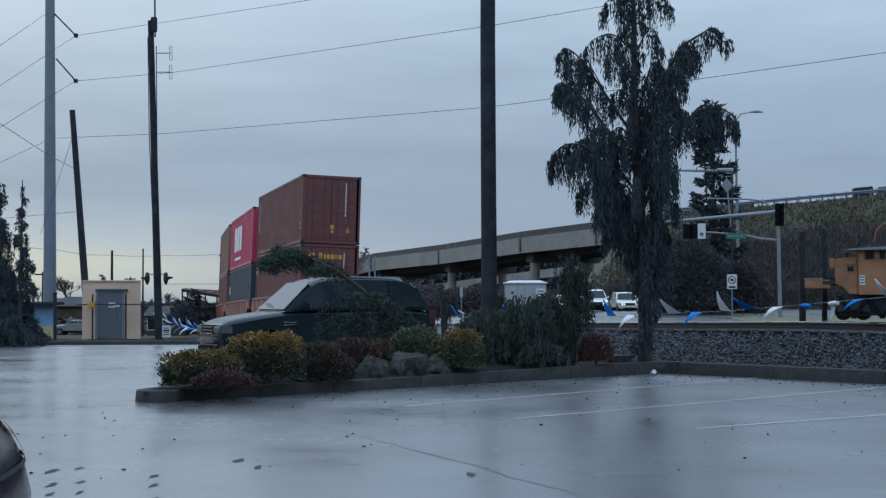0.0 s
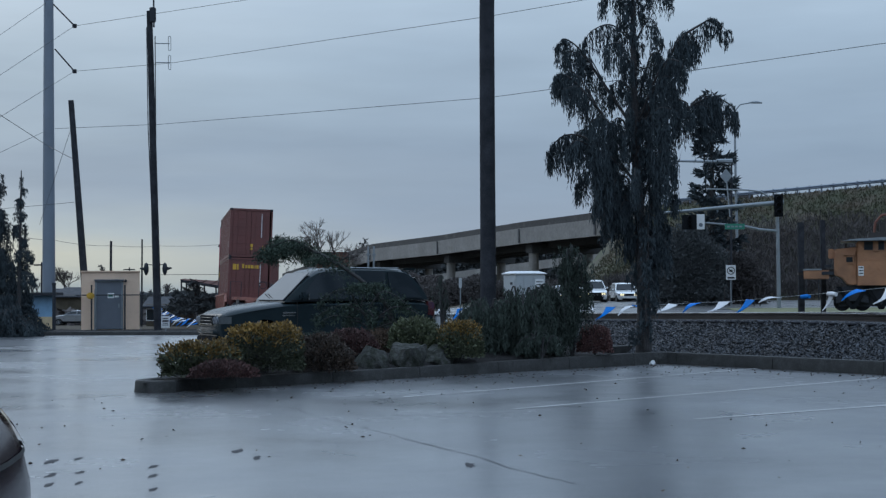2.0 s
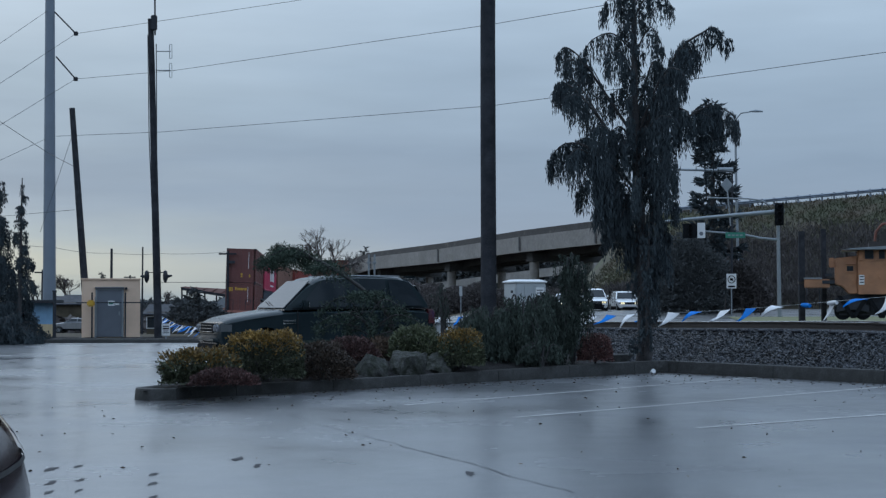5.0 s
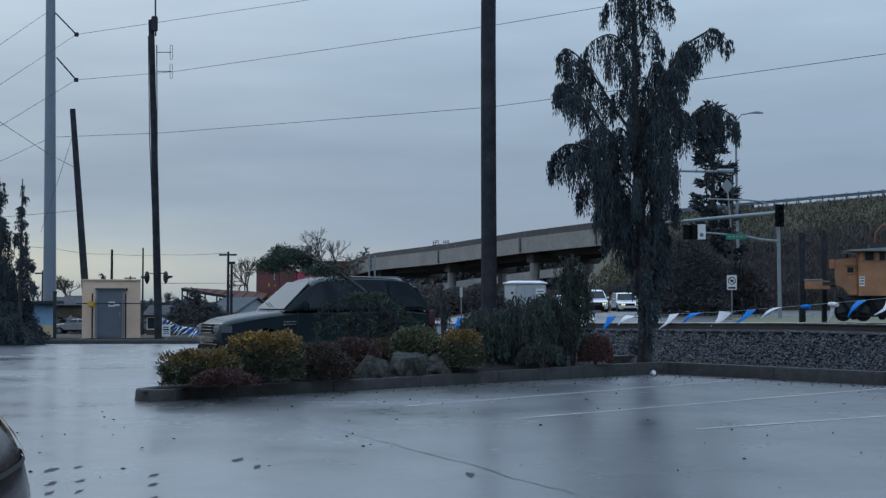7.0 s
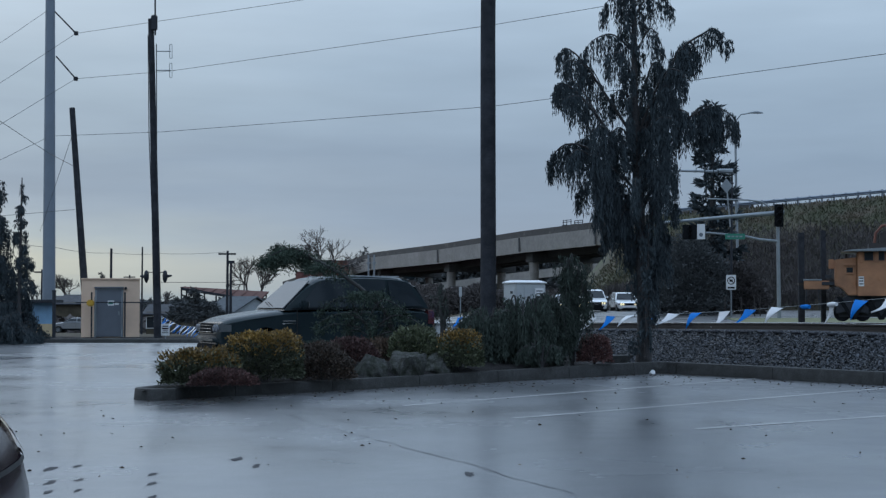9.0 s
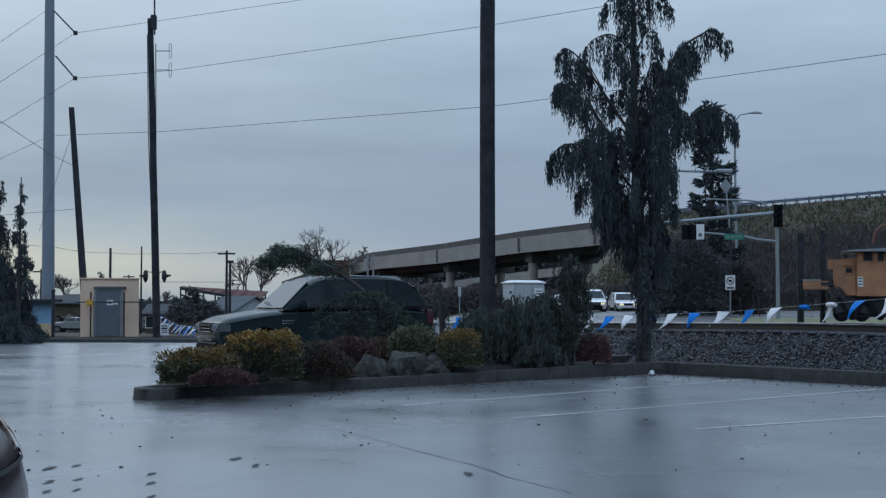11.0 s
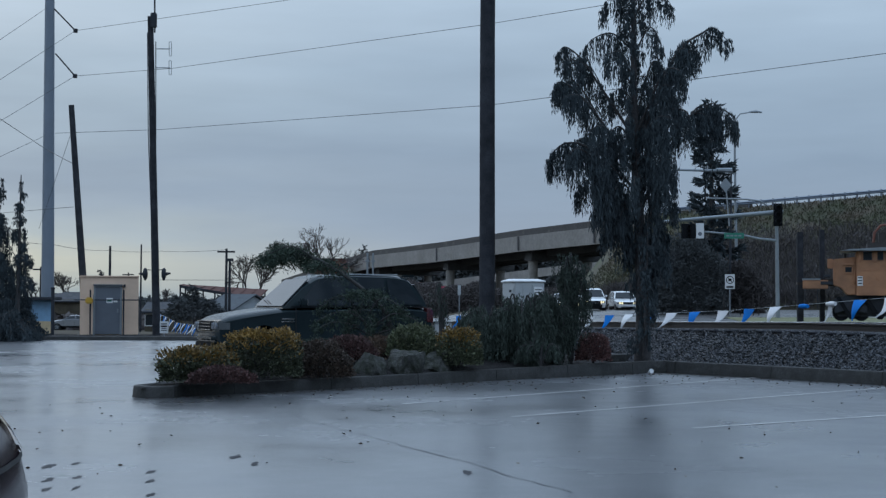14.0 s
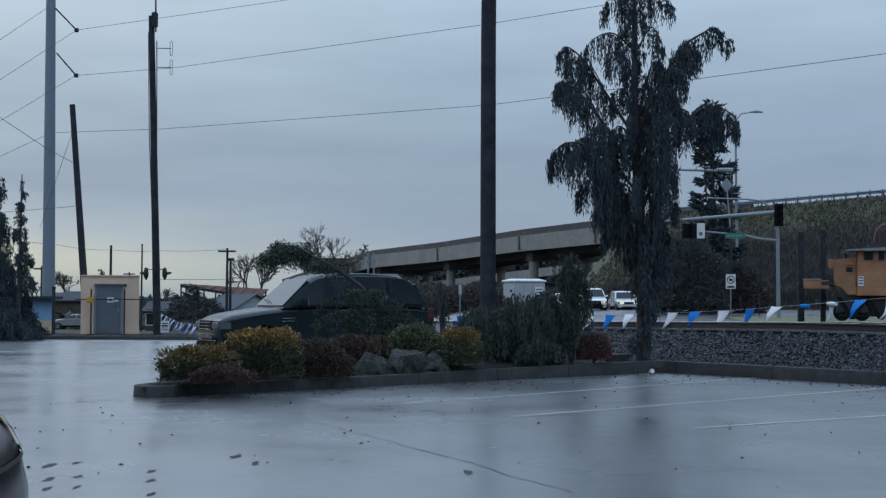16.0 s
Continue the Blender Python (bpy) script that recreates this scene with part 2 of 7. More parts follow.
BOX_PINK = mat("magenta red container paint", (0.42, 0.035, 0.085), 0.5, var=0.1, scale=0.7)
BOX_NAVY = mat("dark slate blue container paint", (0.035, 0.045, 0.065), 0.55, var=0.15)
BOX_TAN = mat("faded tan container paint", (0.20, 0.10, 0.075), 0.6, var=0.15)
BOX_RED = mat("rust red container paint", (0.22, 0.035, 0.028), 0.55, var=0.15)
WELL_RED = mat("faded oxide red car paint", (0.27, 0.11, 0.085), 0.7, var=0.25, dirt=(0.09, 0.05, 0.04), dirt_at=0.6)
MARK_WHITE = mat("white marking paint", (0.7, 0.7, 0.7), 0.5, var=0.1)
MARK_YELLOW = mat("yellow marking paint", (0.5, 0.29, 0.03), 0.5, var=0.1)
STUCCO = mat("beige stucco panel", (0.62, 0.45, 0.335), 0.85, var=0.08, scale=2, fine=30, bump=0.2)
DOOR_GREY = mat("grey blue steel door", (0.11, 0.125, 0.15), 0.5, var=0.1)
CABOOSE = mat("faded orange paint", (0.285, 0.135, 0.07), 0.65, var=0.28, scale=1.2, dirt=(0.2, 0.08, 0.03), dirt_at=0.64)
FLAG_WHITE = mat("white pennant film", (0.55, 0.56, 0.58), 0.45, var=0.05)
FLAG_BLUE = mat("blue pennant film", (0.002, 0.15, 0.50), 0.7, var=0.08, spec=0.12)
TOILET = mat("pale grey plastic panel", (0.33, 0.355, 0.37), 0.5, var=0.08, scale=1.5)
WHITE_PAINT = mat("weathered white paint", (0.58, 0.59, 0.60), 0.5, var=0.06)
LEAF_DARK = mat("dark cypress foliage", (0.046, 0.058, 0.065), 0.9, var=0.2, scale=2, rand=0.12, spec=0.06)
LEAF_JUNIPER = mat("dull green juniper sprays", (0.048, 0.061, 0.052), 0.9, var=0.25, scale=2.5, rand=0.2, spec=0.08)
LEAF_MID = mat("green conifer foliage", (0.05, 0.069, 0.054), 0.85, var=0.3, rand=0.3, spec=0.1)
# haze over the distant trees is mixed into this paler grey colour
LEAF_HAZE = mat("grey green evergreen foliage with painted haze", (0.074, 0.080, 0.083), 0.95, var=0.2, scale=0.6, rand=0.06, spec=0.05)
LEAF_GOLD = mat("golden green shrub leaves", (0.155, 0.092, 0.02), 0.7, var=0.35, scale=3, rand=0.5)
LEAF_OLIVE = mat("olive green shrub leaves", (0.055, 0.064, 0.034), 0.7, var=0.35, scale=3, rand=0.5)
LEAF_RED = mat("brown red shrub leaves", (0.076, 0.036, 0.033), 0.8, var=0.35, rand=0.5)
LEAF_BROWN = mat("brown dead shrub twigs", (0.07, 0.045, 0.03), 0.8, var=0.35, rand=0.5)
BARK = mat("dark bark", (0.036, 0.034, 0.035), 0.9, var=0.4, scale=5, fine=40, bump=0.8, bscale=30)
TWIG = mat("grey bare twigs", (0.045, 0.04, 0.04), 0.9, var=0.3)
ROCK = mat("grey boulder", (0.062, 0.063, 0.061), 0.9, var=0.6, scale=4, fine=25, bump=1.0, bscale=18, dirt=(0.022, 0.026, 0.018), dirt_at=0.48, spec=0.12)
GRASS = mat("winter grass", (0.050, 0.053, 0.027), 0.95, var=0.4, scale=0.15, fine=3, rand=0.12, dirt=(0.07, 0.052, 0.034), dirt_at=0.5)
VERGE = mat("pale wet verge grass", (0.13, 0.135, 0.06), 0.95, var=0.35, scale=0.5, fine=6, rand=0.2)
SCRUB = mat("leafless brown scrub", (0.062, 0.054, 0.053), 0.95, var=0.3, scale=0.5, rand=0.2)
ROOF_RED = mat("red brown roof", (0.10, 0.052, 0.045), 0.9, var=0.2, spec=0.1)
ROOF_GREY = mat("dull grey shingle roof", (0.09, 0.10, 0.11), 0.9, var=0.2, spec=0.1)
RUST_ORANGE = mat("faded rust orange cladding", (0.14, 0.052, 0.035), 0.75, var=0.15)
WALL_GREY = mat("pale grey siding", (0.30, 0.33, 0.35), 0.8, var=0.1)
SIGNAL_GREEN = mat("green street sign", (0.015, 0.16, 0.11), 0.5, var=0.1)
TARP_BLUE = mat("blue painted panel", (0.15, 0.28, 0.42), 0.6, var=0.15)
TARP_TAN = mat("tan painted panel", (0.42, 0.33, 0.2), 0.7, var=0.15)

# ---- mesh building ----
class Build:
    def __init__(self):
        self.v, self.f = [], []

    def add(self, verts, faces):
        o = len(self.v)
        self.v += [tuple(p) for p in verts]
        self.f += [tuple(i + o for i in q) for q in faces]
        return self

    def box(self, x0, x1, y0, y1, z0, z1):
        return self.add([(x, y, z) for x in (x0, x1) for y in (y0, y1) for z in (z0, z1)],
                        [(0, 1, 3, 2), (4, 6, 7, 5), (0, 4, 5, 1), (2, 3, 7, 6), (0, 2, 6, 4), (1, 5, 7, 3)])

    def tube(self, pts, radii, n=8, caps=True):
        pts = [Vector(p) for p in pts]
        if not hasattr(radii, "__len__"):
            radii = [radii] * len(pts)
        radii = [float(r) for r in radii]
        rings, ref = [], Vector((0.3, 0.9, 0.31)).normalized()
        for i, p in enumerate(pts):
            t = (pts[min(i + 1, len(pts) - 1)] - pts[max(i - 1, 0)]).normalized()
            a = t.cross(ref)
            if a.length < 0.05:
                a = t.cross(Vector((1, 0, 0)))
            a.normalize()
            b = t.cross(a)
            rings.append([p + radii[i] * (math.cos(2 * math.pi * k / n) * a + math.sin(2 * math.pi * k / n) * b) for k in range(n)])
        return self.loft(rings, caps)

    def loft(self, rings, caps=True, closed=True):
        n, v, f = len(rings[0]), [], []
        for r in rings:
            v += r
        for i in range(len(rings) - 1):
            for k in range(n if closed else n - 1):
                k2 = (k + 1) % n
                f.append((i * n + k, i * n + k2, (i + 1) * n + k2, (i + 1) * n + k))
        if caps and closed:
            f.append(tuple(range(n))[::-1])
            f.append(tuple((len(rings) - 1) * n + k for k in range(n)))
        return self.add(v, f)

    def prism(self, poly, lo, hi, axis="y"):
        """poly: points in the two other axes; lo, hi along the axis."""
        put = {"x": lambda a, b, c: (c, a, b), "y": lambda a, b, c: (a, c, b), "z": lambda a, b, c: (a, b, c)}[axis]
        return self.loft([[put(a, b, lo) for a, b in poly], [put(a, b, hi) for a, b in poly]])

    def disc(self, c, r, half, axis="y", n=20, inner=0.0):
        ring = lambda rad, h: [tuple(np.add(c, {"y": (rad * math.cos(a), h, rad * math.sin(a)), "x": (h, rad * math.cos(a), rad * math.sin(a)), "z": (rad * math.cos(a), rad * math.sin(a), h)}[axis]))
                               for a in np.linspace(0, 2 * math.pi, n, endpoint=False)]
        if inner:
            return self.loft([ring(inner, -half), ring(r * 0.96, -half), ring(r, -half * 0.7), ring(r, half * 0.7), ring(r * 0.96, half), ring(inner, half), ring(inner, -half)], caps=False)
        return self.loft([ring(r, -half), ring(r, half)])

    def move(self, m):
        self.v = [tuple(m @ Vector(p)) for p in self.v]
        return self


def part(name, b, material, parent=None, label="", bevel=0.0, smooth=False, segs=2):
    me = bpy.data.meshes.new(name)
    me.from_pydata(b.v, [], b.f)
    bm = bmesh.new()
    bm.from_mesh(me)
    if len(bm.faces) < 60000:
        bmesh.ops.recalc_face_normals(bm, faces=bm.faces)
    if bevel:
        sharp = [e for e in bm.edges if len(e.link_faces) == 2 and e.calc_face_angle(0) > 0.5]
        bmesh.ops.bevel(bm, geom=sharp, offset=bevel, segments=segs, affect="EDGES", clamp_overlap=True)
    bm.to_mesh(me)
    bm.free()
    if smooth or bevel:
        me.polygons.foreach_set("use_smooth", [True] * len(me.polygons))
        me.set_sharp_from_angle(angle=radians(40))
    me.materials.append(material)
    ob = new(name, me)
    if parent:
        ob.parent = parent
    if label:
        ob["label"] = label
    return ob


def thing(name, m, label, category, group="", kind=""):
    e = new(name)
    e.matrix_world = m
    return tagged(e, label, category, group, kind)


def at(x, y, z=0.0, rz=0.0):
    return pose(x, y, z, 0, 0, rz)


def smooth01(a, b, v):
    t = min(1, max(0, (v - a) / (b - a)))
    return t * t * (3 - 2 * t)


def land(x, y):
    """Height of the ground: level at the lot, falling off into the far yard on one side, rising to the road on the other."""
    t = min(1.3, max(0.0, (y - 52) / 100))
    w = smooth01(-9, 6, x)
    far = 1.0 - smooth01(300, 900, y) * 0.6
    return (-1.75 * t * (1 - w) + 0.55 * min(t, 0.75) / 0.67 * w) * far


# track: a wide level curve about a far centre
TR, TCX, TCY = 320.0, 301.47, 157.0


def track_xy(s):
    """Point and heading on the track's centre line; s metres past the nearest point of the far straight, negative towards the camera."""
    a = s / TR
    return TCX - TR * math.cos(a), TCY + TR * math.sin(a), a


def rail_z(y):
    return 1.40 - 0.01407 * max(y, 30)



def quads(name, V, material, parent=None, label=""):
    """One mesh of loose four-sided leaves; V has the shape (n, 4, 3)."""
    n = len(V)
    me = bpy.data.meshes.new(name)
    me.vertices.add(4 * n)
    me.vertices.foreach_set("co", np.asarray(V, dtype=np.float32).ravel())
    me.loops.add(4 * n)
    me.loops.foreach_set("vertex_index", np.arange(4 * n, dtype=np.int32))
    me.polygons.add(n)
    me.polygons.foreach_set("loop_start", np.arange(0, 4 * n, 4, dtype=np.int32))
    me.update(calc_edges=True)
    me.validate()
    me.materials.append(material)
    ob = new(name, me)
    if parent:
        ob.parent = parent
    if label:
        ob["label"] = label
    return ob


def unit(v):
    return v / np.maximum(1e-6, np.linalg.norm(v, axis=-1, keepdims=True))


def blades(p, d, length, width, rng):
    """Diamond leaves that start at p and point along d."""
    d = unit(d)
    side = unit(np.cross(d, rng.normal(size=d.shape)))
    length, width = np.broadcast_to(length, len(p))[:, None], np.broadcast_to(width, len(p))[:, None]
    return np.stack([p, p + d * length * 0.45 + side * width, p + d * length, p + d * length * 0.45 - side * width], axis=1)


def hanging(points, drop, rng, step=0.09, leaf=0.15, width=0.022, spread=0.03, wild=0.33):
    """Drooping sprays: from each point a ragged chain of leaves hangs down by about drop."""
    P, D, L = [], [], []
    drop = np.broadcast_to(drop, len(points))
    for q, h in zip(points, drop):
        n = max(2, int(h / step))
        w = rng.normal(0, spread, (n, 3)).cumsum(axis=0) * 0.5
        z = -np.linspace(0, h, n)
        P.append(np.column_stack([q[0] + w[:, 0], q[1] + w[:, 1], q[2] + z]))
        D.append(np.column_stack([rng.normal(0, wild, n), rng.normal(0, wild, n), -np.ones(n) + (wild > 0.5) * rng.normal(0.4, wild, n)]))
        L.append(leaf * rng.uniform(0.6, 1.25, n))
    return blades(np.concatenate(P), np.concatenate(D), np.concatenate(L), width * rng.uniform(0.7, 1.3, sum(map(len, L))), rng)


def bent(points, n=10):
    """A smooth line of n points through the given ones."""
    p = np.array(points, float)
    t = np.linspace(0, len(p) - 1, n)
    out = []
    for u in t:
        i = min(int(u), len(p) - 2)
        a, b, c, d = p[max(i - 1, 0)], p[i], p[i + 1], p[min(i + 2, len(p) - 1)]
        f = u - i
        out.append(0.5 * (2 * b + (c - a) * f + (2 * a - 5 * b + 4 * c - d) * f * f + (3 * b - a - 3 * c + d) * f ** 3))
    return np.array(out)


def bush_leaves(size, n, leaf, rng, power=2.6, lumps=0.18, inner=0.35):
    """Leaves in an uneven rounded body of half-sizes size, denser at its skin, resting on z = 0."""
    d = unit(rng.normal(size=(n, 3)))
    d[:, 2] = np.abs(d[:, 2]) * 1.0 - 0.25 * (rng.random(n) < 0.3)
    sup = (np.abs(d) ** power).sum(axis=1) ** (-1 / power)
    lump = np.array([1 + lumps * noise.noise((q[0] * 2.2 + size[0] * 7, q[1] * 2.2, q[2] * 2.2)) + 0.5 * lumps * noise.noise((q[0] * 6, q[1] * 6, q[2] * 6 + size[1])) for q in d])
    r = np.where(rng.random(n) < 0.75, rng.uniform(0.86, 1.03, n), rng.uniform(inner, 0.9, n))
    p = d * (sup * lump * r)[:, None] * np.array(size)
    p[:, 2] = np.maximum(0.02, p[:, 2] + 0.1 * size[2])
    dirs = unit(d + rng.normal(0, 0.6, (n, 3)) + (0, 0, 0.35))
    return blades(p, dirs, leaf * rng.uniform(0.6, 1.3, n), leaf * 0.33 * rng.uniform(0.7, 1.2, n), rng)

# ---- ground ----
def make_ground():
    xs = sorted(set([-2600, -1500, -900, -600, -400] + list(range(-300, 301, 15)) + list(range(-40, 41, 4)) + [400, 600, 900, 1500, 2600]))
    ys = sorted(set([-400, -200, -100, -50] + list(range(-20, 300, 5)) + list(range(300, 500, 20)) + [600, 800, 1200, 2000, 4000]))
    b = Build()
    b.add([(x, y, land(x, y) - 0.03) for y in ys for x in xs],
          [(j * len(xs) + i, j * len(xs) + i + 1, (j + 1) * len(xs) + i + 1, (j + 1) * len(xs) + i) for j in range(len(ys) - 1) for i in range(len(xs) - 1)])
    g = part("ground", b, EARTH, smooth=True)
    tagged(g, "dark muddy ground with dead grass", "ground", kind="structure")


make_ground()

# parking lot: one sheet of wet asphalt up to the far kerb and the track's foot
FRONT_A, CORNER, RIGHT_B = Vector((-4.349, 21.236)), Vector((4.222, 29.531)), Vector((7.317, 25.2))


def make_lot():
    b = Build()
    pts = [(-60, -20), (60, -20), (60, 3), tuple(RIGHT_B + (RIGHT_B - CORNER) * 3), tuple(CORNER + Vector((0.05, 0.05))), (0.5, 40), (-5.0, 51.2), (-14, 51.2), (-60, 51.2)]
    b.add([(x, y, 0.0) for x, y in pts], [tuple(range(len(pts)))])
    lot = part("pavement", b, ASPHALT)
    tagged(lot, "wet dark asphalt car park reflecting the sky", "car park", kind="structure")


make_lot()


def strip(path, width, z0, z1, inset=0.03):
    """A kerb-like body along a path of ground points, its left side on the path."""
    n, rings = len(path), []
    for i, p in enumerate(path):
        p = Vector(p)
        t = (Vector(path[min(i + 1, n - 1)]) - Vector(path[max(i - 1, 0)])).normalized()
        q = Vector((-t.y, t.x))
        h = z1 if not hasattr(z1, "__len__") else z1[i]
        prof = [(0, z0), (inset * 0.6, h - 0.03), (inset, h - 0.008), (inset + 0.03, h), (width - 0.03, h), (width, h - 0.02), (width, z0)]
        rings.append([(p.x + q.x * a, p.y + q.y * a, z) for a, z in prof])
    return Build().loft(rings)


def kerb_path():
    """Island edge: from the far back, round the nose, along the front to the inner corner, then out along the stall ends."""
    d = (CORNER - FRONT_A).normalized()
    q = Vector((0.06, 1.0))
    R = 0.42
    c = FRONT_A + d * 0.28 + Vector((0.14, R + 0.03))
    nose = [FRONT_A + q * 4.0 + d * 0.5, FRONT_A + q * 3.0 + d * 0.08, FRONT_A + q * 1.2 + Vector((0.03, 0))]
    nose += [c + R * Vector((math.cos(a), math.sin(a))) for a in np.radians((180, 202, 224, 246, 268, 290, 306))]
    front = [FRONT_A.lerp(CORNER, k) for k in np.linspace(0.075, 0.97, 24)]
    r = (RIGHT_B - CORNER).normalized()
    turn = [CORNER - d * 0.12 + r * 0.02, CORNER + r * 0.15]
    right = [CORNER + r * k for k in np.linspace(0.4, 18, 30)]
    back = [FRONT_A + q * 4.6 + d * k for k in (12, 8, 5, 2.5)]
    back = [p - q * 0.4 * (i / 3.0) for i, p in enumerate(back)]
    return [tuple(p) for p in back + nose + front + turn + right]


def make_kerb():
    path = kerb_path()
    # cut into cast lengths of a few steps with a fine joint between them
    heights = [0.17 + 0.06 * smooth01(-2, 4, p[0]) for p in path]
    k = thing("kerb", Matrix.Identity(4), "weathered grey concrete kerb round the planting island", "kerb", kind="structure")
    i = 0
    while i < len(path) - 1:
        j = min(i + 4, len(path) - 1)
        seg = [Vector(p) for p in path[i:j + 1]]
        if (seg[-1] - seg[-2]).length > 0.2:
            seg[-1] = seg[-1] - (seg[-1] - seg[-2]).normalized() * 0.012
        part("kerb_length", strip([tuple(p) for p in seg], 0.17, -0.05, heights[i:j + 1]), CONCRETE, k, smooth=True)
        i = j
    # soil inside the island
    b = Build()
    d = (CORNER - FRONT_A).normalized()
    q = Vector((0.06, 1.0))
    rows = []
    for t in np.linspace(0.01, 0.995, 30):
        a = FRONT_A.lerp(CORNER, t) + q * 0.1
        wid = 4.3 - 3.5 * smooth01(0.80, 0.97, t)
        rows.append([(a.x + q.x * s * wid, a.y + q.y * s * wid, 0.13 + 0.22 * math.sin(math.pi * min(1, s)) * smooth01(0, 0.15, t) * (1 - smooth01(0.72, 0.92, t)) + 0.03 * noise.noise((a.x * 2, s * 6, 0))) for s in np.linspace(0, 1, 9)])
    b.loft(rows, caps=False, closed=False)
    s = part("planting_bed", b, BARK_MULCH, smooth=True)
    tagged(s, "dark bark mulch in the planting island", "soil", kind="structure")


make_kerb()


def make_lines():
    ends = [((-0.522, 20.432), (5.847, 27.794)), ((0.839, 18.261), (7.803, 25.2)), ((2.763, 16.726), (6.053, 19.091))]
    for a, c in ends:
        a, c = Vector(a), Vector(c)
        d = (c - a).normalized()
        q = Vector((-d.y, d.x)) * 0.05
        n = 24
        b = Build()
        b.loft([[(p.x - q.x, p.y - q.y, 0.004), (p.x + q.x, p.y + q.y, 0.004)] for p in (a.lerp(c, k / n) for k in range(n + 1))], caps=False, closed=False)
        ln = part("stall_line", b, PAINT_LINE)
        tagged(ln, "worn white painted stall line on asphalt", "line", "stall lines", "structure")


make_lines()


# ---- railway track ----
def make_track():
    rows, ss = [], list(np.arange(-172, 120, 2.0))
    for s in ss:
        x, y, a = track_xy(s)
        z = rail_z(y) - 0.19
        nx, ny = math.cos(a), -math.sin(a)
        foot = land(x, y) + 0.05
        rows.append([(x + nx * o, y + ny * o, zz) for o, zz in ((-2.1, foot - 0.3), (-2.05, foot), (-1.2, z), (1.75, z), (3.0, foot - 0.3))])
    bed = part("ballast_bed", Build().loft(rows, caps=False, closed=False), BALLAST_GAP_SHADE, smooth=False)
    tagged(bed, "grey crushed stone ballast of the railway", "ballast", kind="structure")
    tr = thing("railway_track", Matrix.Identity(4), "rusty railway track on ballast with polished rail heads", "railway track", kind="structure")
    for side in (-0.76, 0.76):
        foot, head = [], []
        for s in ss:
            x, y, a = track_xy(s)
            z = rail_z(y)
            nx, ny = math.cos(a), -math.sin(a)
            P = lambda o, zz: (x + nx * (side + o), y + ny * (side + o), zz)
            foot.append([P(-0.07, z - 0.17), P(-0.07, z - 0.15), P(-0.012, z - 0.13), P(-0.012, z - 0.045), P(-0.036, z - 0.035), P(-0.036, z - 0.004), P(0.036, z - 0.004), P(0.036, z - 0.035), P(0.012, z - 0.045), P(0.012, z - 0.13), P(0.07, z - 0.15), P(0.07, z - 0.17)])
            head.append([P(-0.03, z - 0.004), P(-0.026, z), P(0.026, z), P(0.03, z - 0.004)])
        r = part("rail", Build().loft(foot), STEEL_RUST, tr)
        part("rail_head", Build().loft(head), RAIL_TOP, r, "polished rail head")
    tie = Build().box(-1.3, 1.3, -0.115, 0.115, -0.2, -0.165)
    me = None
    for s in np.arange(-170, 40, 0.55):
        x, y, a = track_xy(s)
        if y < 24 or y > 62:
            continue
        if me is None:
            t = part("tie", tie, TIMBER, tr, bevel=0.01, segs=1)
            me = t.data
        else:
            t = new("tie", me)
            t.parent = tr
        t.matrix_local = pose(x, y, rail_z(y), 0, 0, -math.degrees(a))


make_track()


def make_stones():
    """Crushed stone on the near slope of the bed, joined."""
    rng = np.random.default_rng(5)
    shapes = []
    for k in range(6):
        p = rng.normal(size=(7, 3))
        p /= np.linalg.norm(p, axis=1)[:, None]
        bm = bmesh.new()
        for q in p * rng.uniform(0.7, 1.1, (7, 1)) * (1, 1, 0.85):
            bm.verts.new(q)
        bmesh.ops.convex_hull(bm, input=bm.verts)
        bm.verts.ensure_lookup_table()
        keep = [v for v in bm.verts if v.link_faces]
        idx = {v: i for i, v in enumerate(keep)}
        shapes.append((np.array([v.co for v in keep]), [[idx[v] for v in f.verts] for f in bm.faces]))
        bm.free()
    V, Fc, o = [], [], 0
    for i in range(85000):
        s = rng.uniform(-138, -112)
        x, y, a = track_xy(s)
        u = rng.uniform(-2.1, -0.85) if i % 6 else rng.uniform(-0.85, 1.7)
        z = rail_z(y) - 0.19
        foot = land(x, y) + 0.05
        zz = z if u > -1.2 else foot + (u + 2.05) / 0.85 * (z - foot)
        sv, sf = shapes[i % 6]
        sc = rng.uniform(0.015, 0.042)
        t = rng.uniform(0, 6.28)
        c, d = math.cos(t), math.sin(t)
        R = np.array([[c, -d, 0], [d, c, 0], [0, 0, 1]])
        V.append(sv @ R.T * sc + (x + math.cos(a) * u, y - math.sin(a) * u, zz + 0.02))
        Fc += [[j + o for j in q] for q in sf]
        o += len(sv)
    b = Build()
    b.v, b.f = [tuple(q) for q in np.concatenate(V)], [tuple(q) for q in Fc]
    st = part("ballast_stones", b, BALLAST)
    tagged(st, "loose grey crushed ballast stones", "stones", kind="stuff")


make_stones()

